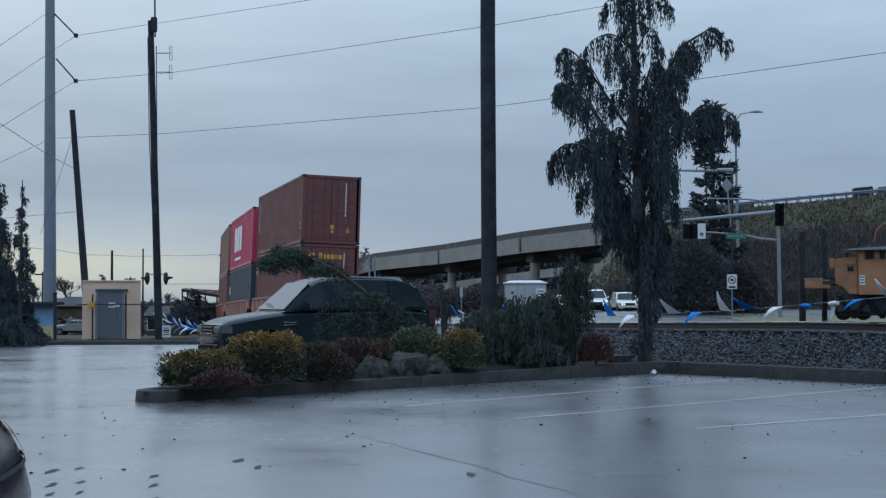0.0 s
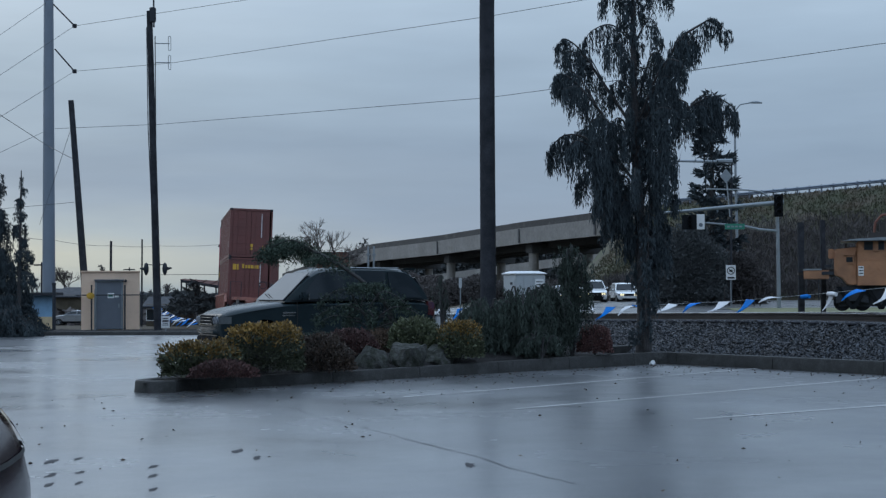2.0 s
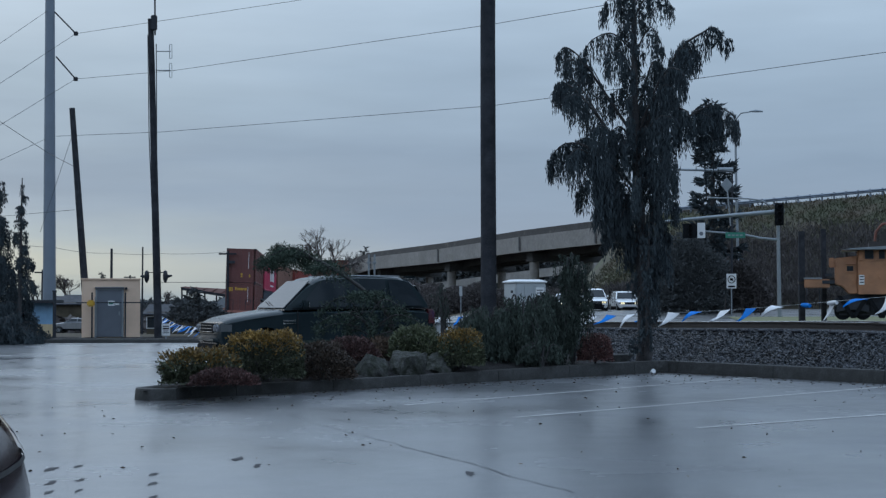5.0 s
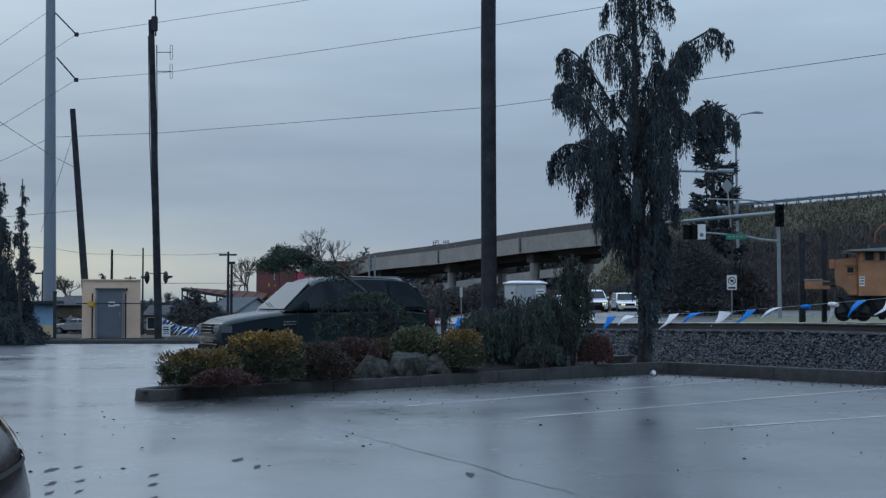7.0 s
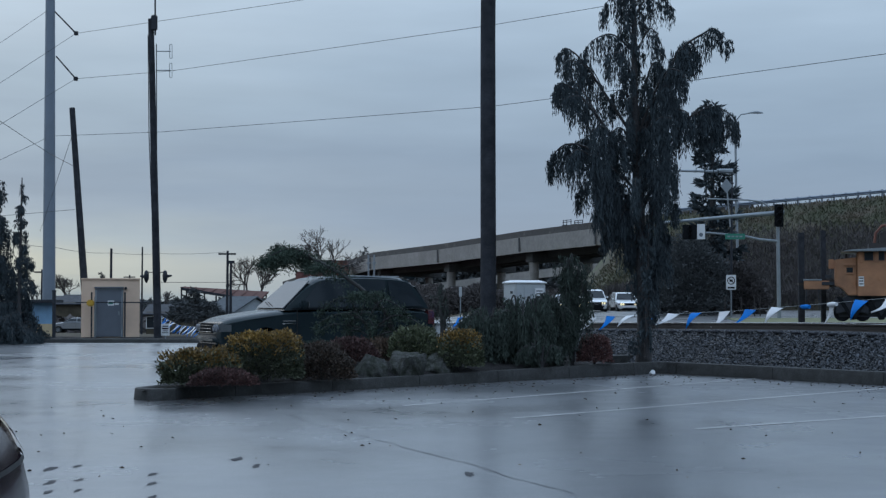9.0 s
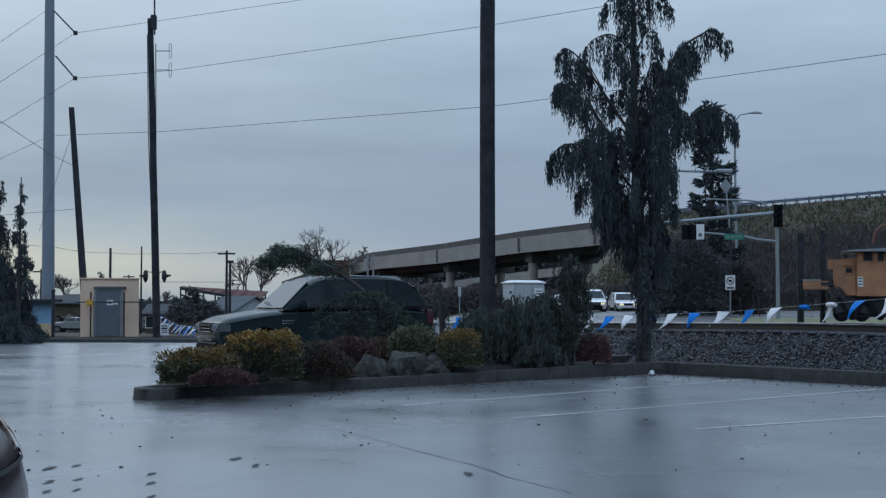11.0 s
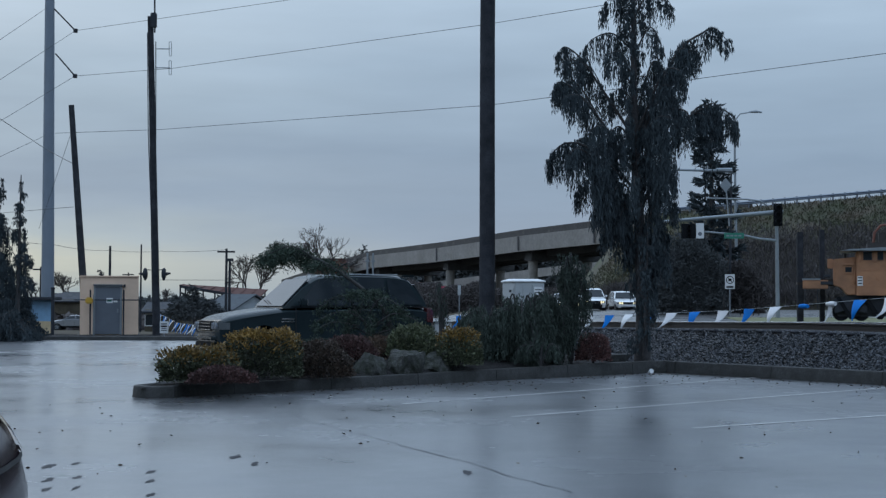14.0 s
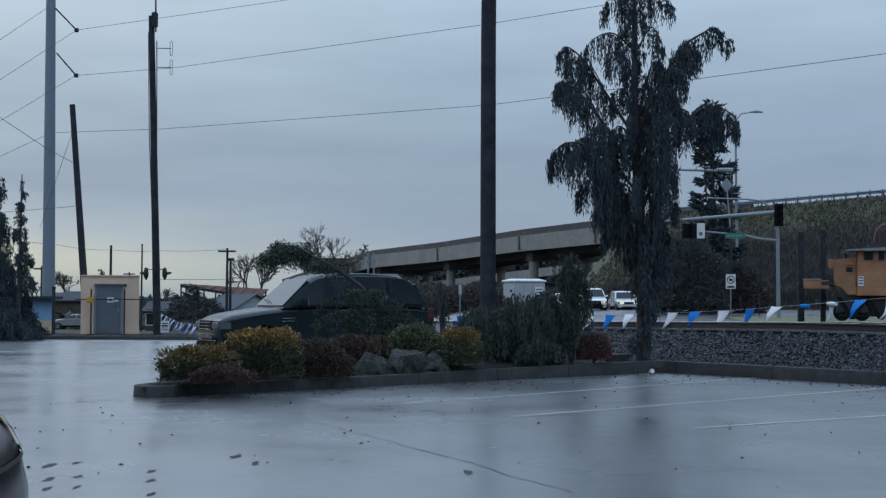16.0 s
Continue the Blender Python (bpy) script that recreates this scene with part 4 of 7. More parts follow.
    for sy in (-1, 1):
        a, c = sorted((sy * hw * 0.52, sy * hw * 1.008))
        hl = part("headlight", hug(Build().box(fx(0.30), fx(0.03), a, c, fz(0.685 + gz), fz(0.885 + gz))), CLEAR_LAMP, th, "clear headlight lens", bevel=0.03)
        for q in (0.58, 0.77):
            part("bulb_cup", Build().disc((fx(0.022), sy * hw * (q - 0.06), fz(0.785 + gz)), 0.07, 0.02, "x", 16, 0.03), lamp if lamp else DOOR_GREY, hl)
        a, c = sorted((sy * hw * 0.78, sy * hw * 1.01))
        part("tail_light", hug(Build().box(fx(4.87), fx(4.66), a, c, fz(0.82), fz(1.15))), RED_LAMP, th, "red tail light lens", bevel=0.03)
        mir = part("mirror", Build().box(fx(1.86), fx(1.68), *sorted((sy * hw * 1.0, sy * hw * 1.17)), fz(1.17 + gz * 1.5), fz(1.34 + gz * 1.5)), paint, th, bevel=0.05)
        part("mirror_glass", Build().box(fx(1.868), fx(1.858), *sorted((sy * hw * 1.02, sy * hw * 1.15)), fz(1.19 + gz * 1.5), fz(1.32 + gz * 1.5)), CHROME, mir)
        for q in (2.55, 3.5):
            part("door_handle", Build().box(fx(q + 0.2), fx(q), *sorted((sy * hw * 0.99, sy * hw * 1.015)), fz(1.05 + gz), fz(1.08 + gz)), paint, th, bevel=0.008)
        for q in (1.66, 2.82, 3.62):
            part("door_seam", Build().box(fx(q) - 0.006, fx(q) + 0.006, *sorted((sy * hw * 0.97, sy * hw * 1.001)), fz(0.5), fz(1.14)), BLACK, th)
        if not sedan:
            part("belt_trim", hug(Build().box(fx(4.6), fx(1.55), *sorted((sy * hw * 0.965, sy * hw * 0.985)), fz(1.165), fz(1.185))), BLACK_PLASTIC, th)
        part("sill_trim", Build().box(fx(3.3), fx(1.45), *sorted((sy * hw * 0.94, sy * hw * 1.005)), fz(0.36), fz(0.47)), BLACK_PLASTIC, th, bevel=0.02)
        if not sedan:
            for q in (0.0, 0.055):
                part("fender_vent", Build().box(fx(1.62), fx(1.34), *sorted((sy * hw * 0.98, sy * hw * 1.006)), fz(0.86 + q), fz(0.885 + q)), CHROME, th, "bright side vent")
            part("wiper", Build().tube([(fx(1.42), sy * hw * 0.1, fz(1.22)), (fx(1.5), sy * hw * 0.1 - 0.5, fz(1.31))], 0.012, 5), BLACK, th)
            part("roof_rail", Build().tube([(fx(2.5), sy * hw * 0.66, fz(1.85)), (fx(4.1), sy * hw * 0.66, fz(1.845))], 0.014, 6), GALV, th)
        for c in ax:
            wheel(th, fx(c), sy * (hw - 0.135), wr, 0.25, sy)
    part("rear_bumper", hug(Build().box(fx(4.94), fx(4.62), -hw * 1.01, hw * 1.01, fz(0.44), fz(0.68))), BLACK_PLASTIC, th, bevel=0.05)
    part("spoiler", Build().box(fx(4.52), fx(4.2), -hw * 0.66, hw * 0.66, fz(1.80), fz(1.845)), paint, th, bevel=0.02) if not sedan else None
    return th


car("parked_suv", pose(-2.729, 32.9, 0.04, 0, 0, 205.5), "dark green black four-wheel-drive car parked beyond the island", CAR_GREEN, 4.9, 1.96, 1.92)
# waiting at the road crossing
car("road_car", pose(14.75, 124.5, 0.43, 0, 0, -85), "white off-road car waiting on the road with lit headlights", CAR_WHITE, 4.4, 1.86, 1.70, lamp=HEADLIGHT_ON, group="cars on the road")
car("road_car", pose(12.0, 122, 0.42, 0, 0, -91), "white off-road car with dark bumper waiting on the road", CAR_WHITE, 4.9, 1.98, 1.93, lamp=HEADLIGHT_ON, group="cars on the road", dark_nose=True)
car("road_car", pose(8.9, 112, 0.38, 0, 0, -84), "white saloon waiting on the road behind shrubs", CAR_WHITE, 4.6, 1.85, 1.5, sedan=True, lamp=HEADLIGHT_ON, group="cars on the road")
car("parked_car", pose(-36.167, 150, -1.72, 0, 0, 178), "silver hatchback parked in the far yard", CAR_SILVER, 4.5, 1.8, 1.5, sedan=True)


def make_near_car():
    """The car in the next stall: a rounded body, of which one tail corner comes into view."""
    th = thing("near_car", pose(-1.89, 2.15, 0, 0, 0, 0), "very dark red glossy car parked in the next stall", "car")

    def ring(z, a, b, n=4.2, k=48, lo=0.0, hi=2 * math.pi, grow=0.0):
        out = []
        for t in np.linspace(lo, hi, k, endpoint=hi - lo < 6):
            c, s = math.cos(t), math.sin(t)
            out.append(((a + grow) * math.copysign(abs(c) ** (2 / n), c), (b + grow) * math.copysign(abs(s) ** (2 / n), s), z * 1.065))
        return out

    prof = [(0.24, 0.80, 2.12), (0.34, 0.87, 2.22), (0.5, 0.905, 2.28), (0.7, 0.92, 2.31), (0.86, 0.915, 2.30), (0.94, 0.90, 2.27), (1.0, 0.875, 2.23), (1.05, 0.84, 2.17), (1.085, 0.79, 2.08), (1.10, 0.72, 1.95)]
    part("body", Build().loft([ring(*p) for p in prof]), CAR_RED, th, smooth=True)
    part("cabin", Build().loft([ring(1.09, 0.76, 1.75, 5), ring(1.25, 0.70, 1.55, 4.5), ring(1.40, 0.60, 1.2, 4), ring(1.46, 0.45, 0.9, 3.5)]), GLASS, th, "tinted glass", smooth=True)
    part("roof", Build().loft([ring(1.435, 0.56, 1.05, 4), ring(1.465, 0.5, 0.95, 4), ring(1.48, 0.3, 0.6, 4)]), CAR_RED, th, smooth=True)
    # wrap-round tail lamps, bumper joint
    lens = [(0.955, 0.897, 2.265), (1.0, 0.875, 2.23), (1.05, 0.84, 2.17), (1.075, 0.808, 2.11)]
    for lo, hi in ((0.62, 1.25), (math.pi - 1.25, math.pi - 0.62)):
        part("tail_light", Build().loft([ring(z, a, b, k=16, lo=lo, hi=hi, grow=0.008) for z, a, b in lens], caps=False, closed=False), RED_LAMP, th, "dark red tail light lens", smooth=True)
    part("bumper_joint", Build().loft([ring(0.935, 0.9025, 2.2725, grow=0.003), ring(0.947, 0.9, 2.268, grow=0.003)], caps=False), BLACK, th)
    part("rub_strip", Build().loft([ring(0.56, 0.91, 2.29, grow=0.012), ring(0.58, 0.912, 2.293, grow=0.02), ring(0.62, 0.915, 2.30, grow=0.012)], caps=False), BLACK_PLASTIC, th, smooth=True)
    for sx in (-1, 1):
        for y in (-1.4, 1.35):
            part("arch", Build().disc((sx * 0.9, y, 0.33), 0.4, 0.03, "x", 24), BLACK_PLASTIC, th)
            w = part("wheel", Build().disc((sx * 0.84, y, 0.32), 0.32, 0.1, "x", 24, 0.2), BLACK, th)
            part("rim", Build().disc((sx * 0.9, y, 0.32), 0.2, 0.05, "x", 18), GALV, w)


make_near_car()

# ---- planting island ----
def bush(label, u, size, material, n, leaf, seed, power=2.6, lumps=0.18, name="shrub"):
    """u: place of its foot."""
    rng = np.random.default_rng(seed)
    th = thing(name, Matrix.Translation(u), label, "shrub")
    tw = Build()
    for k in range(9):
        a, r = rng.uniform(0, 6.28), rng.uniform(0.3, 0.75)
        tw.tube([(0, 0, -0.05), (size[0] * r * 0.4 * math.cos(a), size[1] * r * 0.4 * math.sin(a), size[2] * 0.4), (size[0] * r * math.cos(a), size[1] * r * math.sin(a), size[2] * 0.85)], [0.02, 0.014, 0.006], 5)
    part("stem", tw, BARK, th)
    V = bush_leaves(size, n, leaf, rng, power, lumps)
    if material is LEAF_GOLD:
        # yellow tips sit on the young outer growth at the top
        e = ((V[:, 0] / np.array(size)) ** 2).sum(axis=1) ** 0.5
        tip = (V[:, 0, 2] / size[2] + 0.25 * e + rng.normal(0, 0.2, len(V))) > 1.12
        quads("outer_growth", V[tip], LEAF_GOLD, th, "golden leaf tips")
        quads("foliage", V[~tip], LEAF_OLIVE, th, "dull green leaves")
    else:
        quads("foliage", V, material, th)
    return th


bush("clipped golden green shrub with yellow leaf tips", (-2.675, 23, 0.25), (0.52, 0.5, 0.579), LEAF_GOLD, 10000, 0.05, 1, 6.5, 0.12)
bush("low golden green shrub at the kerb", (-3.552, 22.2, 0.208), (0.526, 0.45, 0.395), LEAF_GOLD, 8500, 0.05, 2, 4.0, 0.3)
bush("low brown red heather mound", (-3.136, 21.6, 0.208), (0.464, 0.3, 0.2), LEAF_RED, 5000, 0.04, 3, 2.2, 0.2)
bush("dark brown red shrub behind boulders", (-1.947, 24, 0.182), (0.489, 0.5, 0.471), LEAF_BROWN, 7000, 0.045, 4, 2.4, 0.25)
bush("brown red rounded shrub", (-1.583, 25.6, 0.385), (0.446, 0.5, 0.341), LEAF_RED, 6000, 0.045, 5, 2.4, 0.2)
bush("olive green shrub behind boulders", (-0.512, 26.6, 0.425), (0.433, 0.42, 0.443), LEAF_OLIVE, 6000, 0.05, 6, 2.8, 0.25)
bush("golden green shrub beside the pole", (0.281, 26.2, 0.284), (0.388, 0.42, 0.524), LEAF_GOLD, 6000, 0.05, 7, 2.8, 0.22)
bush("dark red shrub at the end of the bed", (2.839, 28.6, 0.267), (0.307, 0.35, 0.424), LEAF_RED, 5000, 0.045, 8, 2.8, 0.15)
bush("dark low ground cover behind the boulders", (-0.961, 27.6, 0.306), (0.869, 0.5, 0.348), LEAF_BROWN, 7000, 0.05, 16, 2.4, 0.3)
bush("dark low ground cover under the bent conifer", (-2.14, 27, 0.27), (0.8, 0.5, 0.34), LEAF_JUNIPER, 7000, 0.05, 17, 2.4, 0.3)
bush("dark low ground cover beside the pole", (0.272, 28.2, 0.282), (0.731, 0.45, 0.313), LEAF_JUNIPER, 6000, 0.05, 18, 2.4, 0.3)
bush("dark low ground cover in the island end", (-3.211, 25.2, 0.14), (0.7, 0.5, 0.373), LEAF_JUNIPER, 6000, 0.05, 19, 2.4, 0.3)


def boulder(at_, size, seed, label):
    rng = np.random.default_rng(seed)
    bm = bmesh.new()
    bmesh.ops.create_icosphere(bm, subdivisions=4, radius=1.0)
    cuts = [(unit(rng.normal(size=3)), rng.uniform(0.72, 0.95)) for _ in range(12)] + [(unit(rng.normal(size=3) * (0.2, 0.2, 0) + (0, 0, 1)), 0.66), (unit((rng.normal() * 0.3, -1, 0.25)), 0.7)]
    for v in bm.verts:
        p = np.array(v.co)
        p = p / (abs(p) ** 3.4).sum() ** (1 / 3.4)          # blocky
        for n, h in cuts:
            o = p @ n - h
            if o > 0:
                p = p - n * o
        p = p * (1 + 0.14 * noise.noise(Vector(p * 1.6 + seed)) + 0.06 * noise.noise(Vector(p * 5 + seed)) + 0.04 * noise.noise(Vector(p * 13)))
        v.co = Vector((p[0] * size[0], p[1] * size[1], max(-0.25, p[2] * 1.1) * size[2]))
    b = Build()
    b.v, b.f = [tuple(v.co) for v in bm.verts], [tuple(v.index for v in f.verts) for f in bm.faces]
    bm.free()
    ob = part("boulder", b, ROCK)
    ob.matrix_world = pose(*at_, 0, 0, seed * 40)
    return tagged(ob, label, "rock", "boulders of the bed")


boulder((-1.144, 24.9, 0.192), (0.346, 0.34, 0.419), 11, "squat angular grey boulder in the bed")
boulder((-0.621, 25.4, 0.205), (0.327, 0.33, 0.429), 12, "blocky grey boulder in the bed")
boulder((-0.116, 26, 0.216), (0.287, 0.28, 0.344), 13, "low grey boulder in the bed")
boulder((-1.722, 25, 0.187), (0.239, 0.25, 0.367), 14, "small grey boulder half under a shrub")
boulder((-0.384, 26.6, 0.267), (0.197, 0.2, 0.335), 17, "small grey stone behind the boulders")


def limb_mesh(b, line, r0, r1, n=6):
    k = len(line)
    b.tube([tuple(p) for p in line], [r0 + (r1 - r0) * i / (k - 1) for i in range(k)], n)


def weeping_tree(name, label, base, trunk, r0, limbs, seed, dens=26, drop=(0.25, 0.75), material=None, leaf=0.16, width=0.022, extra=0, hgt=8.0, reach=1.2, cat="tree", clear=0.25, rise=0.25, taper=0.6, wild=0.33, tuft=1, fuzz=(0.06, 0.05)):
    """Limbs: lines of points relative to the base; sprays hang from them. extra: further limbs all round the trunk."""
    rng = np.random.default_rng(seed)
    th = thing(name, Matrix.Translation(base), label, cat)
    tl = bent(trunk, 16)
    b = Build()
    limb_mesh(b, tl, r0, r0 * 0.15, 10)
    part("trunk", b, BARK, th, smooth=True)
    lines = [bent(l[0] if isinstance(l, tuple) else l, 14) for l in limbs]
    longer = [l[1] if isinstance(l, tuple) else 1.0 for l in limbs] + [1.0] * extra
    for k in range(extra):
        f = clear + (0.97 - clear) * (k + rng.random()) / extra
        p = tl[min(15, int(f * 15))]
        a = rng.uniform(0, 6.28)
        R = reach * (1.05 - f) ** taper * rng.uniform(0.55, 1.1)
        e = np.array([math.cos(a), math.sin(a), 0])
        lines.append(bent([p, p + e * R * 0.5 + (0, 0, rise * R), p + e * R + (0, 0, -0.05 * R), p + e * R * 1.15 + (0, 0, -0.35 * R)], 12))
    pts, drops = [], []
    for l, more in zip(lines, longer):
        length = np.linalg.norm(np.diff(l, axis=0), axis=1).sum()
        lb = Build()
        limb_mesh(lb, l, max(0.009, 0.012 * length + 0.006), 0.004, 5)
        part("limb", lb, BARK, th, smooth=True)
        n = int(dens * length / tuft)
        f = np.repeat(rng.uniform(0.12, 1.0, n) ** 0.85, tuft)
        n *= tuft
        i = f * (len(l) - 1)
        j = np.minimum(i.astype(int), len(l) - 2)
        q = l[j] + (l[j + 1] - l[j]) * (i - j)[:, None]
        off = rng.normal(0, fuzz[0] + fuzz[1] * length, (n, 3)) * (1, 1, 0.35)
        if tuft > 1:
            off = np.repeat(off[::tuft], tuft, axis=0) + rng.normal(0, 0.02, (n, 3))
        pts.append(q + off * (0.35 + 0.65 * (1 - f))[:, None])
        dr = np.repeat(rng.uniform(drop[0], drop[1], n // tuft), tuft) * rng.uniform(0.6, 1.1, n)
        drops.append(more * dr * (0.4 + 0.6 * min(1, length / 1.2)) * (1.2 - 0.85 * f))
    quads("foliage", hanging(np.concatenate(pts), np.concatenate(drops), rng, 0.6 * leaf, leaf, width, 0.03, wild), material or LEAF_DARK, th)
    return th


# tall weeping cypress at the corner of the bed; x, z across and up, y in depth
TB = (3.907, 29.8, 0.263)
K = 0.01104


def tpt(u, v, dy=0.0):
    """A point of the tall tree: across and up in hundredths of its spread."""
    return ((u - 1138) * K, dy, (636 - v) * K)


CYPRESS_LIMBS = [
    [tpt(1122, 30), tpt(1100, -14, 0.1), tpt(1080, -4, 0.15), tpt(1070, 16, 0.15)],
    [tpt(1122, 10), tpt(1105, -30, -0.2), tpt(1092, -10, -0.3)],
    [tpt(1126, 30), tpt(1150, -12, -0.1), tpt(1176, -4, -0.15), tpt(1192, 16, -0.15)],
    [tpt(1126, 10), tpt(1145, -25, 0.2), tpt(1158, -5, 0.3)],
    [tpt(1120, 88), tpt(1088, 56, 0.2), tpt(1055, 64, 0.3), tpt(1035, 88, 0.3)],
    [tpt(1128, 90), tpt(1150, 52, -0.2), tpt(1164, 72, -0.3), tpt(1171, 90, -0.3)],
    [tpt(1120, 135), tpt(1098, 100, -0.4), tpt(1075, 104, -0.6), tpt(1068, 118, -0.6)],
    [tpt(1118, 235), tpt(1062, 145, 0.2), tpt(1035, 102, 0.3), tpt(1005, 78, 0.35), tpt(990, 94, 0.35)],
    [tpt(1060, 142, 0.2), tpt(1040, 118, 0.0), tpt(1014, 108, -0.1), tpt(998, 116, -0.1)],
    [tpt(1075, 165, 0.2), tpt(1052, 118, 0.3), tpt(1032, 112, 0.4)],
    [tpt(1118, 300), tpt(1060, 215, -0.3), tpt(1015, 166, -0.5), tpt(988, 154, -0.6), tpt(976, 172, -0.6)],
    [tpt(1060, 215, -0.3), tpt(1035, 168, -0.2), tpt(1012, 142, -0.1), tpt(1004, 158, -0.1)],
    [tpt(1055, 210, -0.3), tpt(1020, 180, -0.8), tpt(992, 186, -1.0)],
    [tpt(1118, 365), tpt(1055, 268, 0.3), tpt(1010, 250, 0.5), tpt(984, 268, 0.6), tpt(977, 288, 0.6)],
    [tpt(1118, 380), tpt(1060, 300, -0.4), tpt(1020, 272, -0.8), tpt(998, 288, -0.9)],
    [tpt(1118, 330), tpt(1070, 255, 0.6), tpt(1038, 238, 0.9), tpt(1024, 262, 0.9)],
    [tpt(1120, 410), tpt(1080, 330, 0.3), tpt(1044, 318, 0.5), tpt(1024, 345, 0.5)],
    [tpt(1122, 430), tpt(1086, 360, -0.4), tpt(1058, 360, -0.6), tpt(1046, 384, -0.6)],
    [tpt(1126, 470), tpt(1098, 395, 0.1), tpt(1078, 400, 0.2), tpt(1068, 424, 0.2)],
    [tpt(1130, 260), tpt(1178, 140, -0.1), tpt(1205, 88, -0.2), tpt(1240, 64, -0.3), tpt(1264, 54, -0.3), tpt(1288, 80, -0.3)],
    [tpt(1188, 120, -0.1), tpt(1206, 82, 0.2), tpt(1228, 74, 0.3), tpt(1246, 96, 0.3)],
    [tpt(1176, 150, -0.1), tpt(1196, 98, -0.4), tpt(1212, 96, -0.5), tpt(1220, 116, -0.5)],
    [tpt(1130, 205), tpt(1158, 112, 0.3), tpt(1178, 108, 0.5), tpt(1192, 132, 0.5)],
    [tpt(1130, 240), tpt(1168, 140, -0.5), tpt(1194, 136, -0.8), tpt(1206, 162, -0.8)],
    [tpt(1130, 280), tpt(1172, 172, 0.4), tpt(1204, 166, 0.6), tpt(1215, 192, 0.6)],
    [tpt(1132, 310), tpt(1172, 210, -0.4), tpt(1204, 204, -0.7), tpt(1216, 228, -0.7)],
    [tpt(1132, 305), tpt(1185, 243, 0.0), tpt(1226, 205, -0.1), tpt(1262, 190, -0.1), tpt(1294, 204, -0.1), tpt(1304, 226, -0.1)],
    [tpt(1222, 208, -0.1), tpt(1246, 186, 0.2), tpt(1274, 196, 0.3), tpt(1284, 220, 0.3)],
    [tpt(1212, 215, -0.1), tpt(1232, 206, -0.4), tpt(1252, 214, -0.5)],
    ([tpt(1225, 206, -0.1), tpt(1240, 194, 0.1), tpt(1252, 196, 0.15)], 2.6),
    ([tpt(1240, 198, -0.1), tpt(1258, 186, -0.2), tpt(1272, 192, -0.25)], 2.8),
    ([tpt(1258, 191, -0.1), tpt(1276, 190, 0.1), tpt(1292, 204, 0.15)], 2.4),
    ([tpt(1190, 238, 0.0), tpt(1200, 215, 0.2), tpt(1210, 220, 0.25)], 2.4),
    ([tpt(1150, 190, -0.3), tpt(1168, 160, -0.6), tpt(1186, 166, -0.7)], 2.4),
    ([tpt(1140, 240, -0.3), tpt(1160, 215, -0.7), tpt(1190, 222, -0.8)], 2.6),
    ([tpt(1090, 250, -0.3), tpt(1060, 232, -0.8), tpt(1034, 244, -0.9)], 2.4),
    ([tpt(1100, 320, -0.3), tpt(1070, 296, -0.7), tpt(1044, 304, -0.8)], 2.4),
    ([tpt(1140, 320, -0.3), tpt(1165, 290, -0.7), tpt(1188, 298, -0.8)], 2.4),
    ([tpt(1030, 262, 0.5), tpt(1008, 252, 0.4), tpt(990, 266, 0.4)], 2.2),
    [tpt(1134, 390), tpt(1166, 300, 0.3), tpt(1190, 296, 0.4), tpt(1202, 318, 0.4)],
    [tpt(1136, 430), tpt(1164, 352, -0.3), tpt(1184, 350, -0.4), tpt(1194, 374, -0.4)],
    [tpt(1138, 470), tpt(1162, 392, 0.2), tpt(1180, 396, 0.3), tpt(1190, 420, 0.3)],
    [tpt(1138, 520), tpt(1160, 440, -0.2), tpt(1174, 448, -0.3), tpt(1182, 470, -0.3)],
    [tpt(1138, 560), tpt(1156, 500, 0.2), tpt(1166, 512, 0.2)],
]


def inner_limbs(seed=23, n=74):
    """Shorter drooping limbs all round the trunk that fill the crown; it widens downwards, then narrows to the bare foot."""
    rng = np.random.default_rng(seed)
    hv = [-60, 20, 100, 180, 260, 320, 380, 440, 520]
    left = [14, 30, 42, 66, 104, 106, 84, 48, 22]
    right = [12, 26, 38, 58, 74, 68, 58, 44, 24]
    out = []
    for k in range(n):
        v = -60 + 560 * ((k + rng.random()) / n) ** 0.9
        a = rng.uniform(0, 2 * math.pi)
        R = np.interp(v, hv, left if math.cos(a) < 0 else right) * rng.uniform(0.35, 0.85)
        u0 = np.interp(v, [-60, 250, 420, 560], [1123, 1125, 1132, 1138])
        c, d = math.cos(a), math.sin(a) * R * K
        out.append([tpt(u0, v + 0.5 * R), tpt(u0 + c * R * 0.5, v - 0.05 * R, d * 0.5), tpt(u0 + c * R * 0.9, v + 0.05 * R, d * 0.9), tpt(u0 + c * R, v + 0.3 * R, d)])
    return out


weeping_tree("weeping_cypress", "tall dark weeping cypress with drooping sprays", TB, [tpt(1138, 650), tpt(1140, 560), tpt(1134, 420), tpt(1126, 250), tpt(1124, 80), tpt(1124, -90)], 0.17, CYPRESS_LIMBS + inner_limbs(), 21, dens=170, tuft=8, drop=(0.2, 0.95), leaf=0.13, width=0.010, wild=0.18, fuzz=(0.022, 0.024))
# hanging skirt along the lower trunk
weeping_tree("weeping_shrub", "dark young cypress clinging to the trunk foot", (3.92, 29.4, 0.3), [(0, 0, 0), (0.02, 0, 1.2), (0.05, 0, 2.6)], 0.06, [], 22, dens=120, tuft=5, drop=(0.3, 0.9), extra=24, reach=0.27, clear=0.2, leaf=0.11, width=0.016)


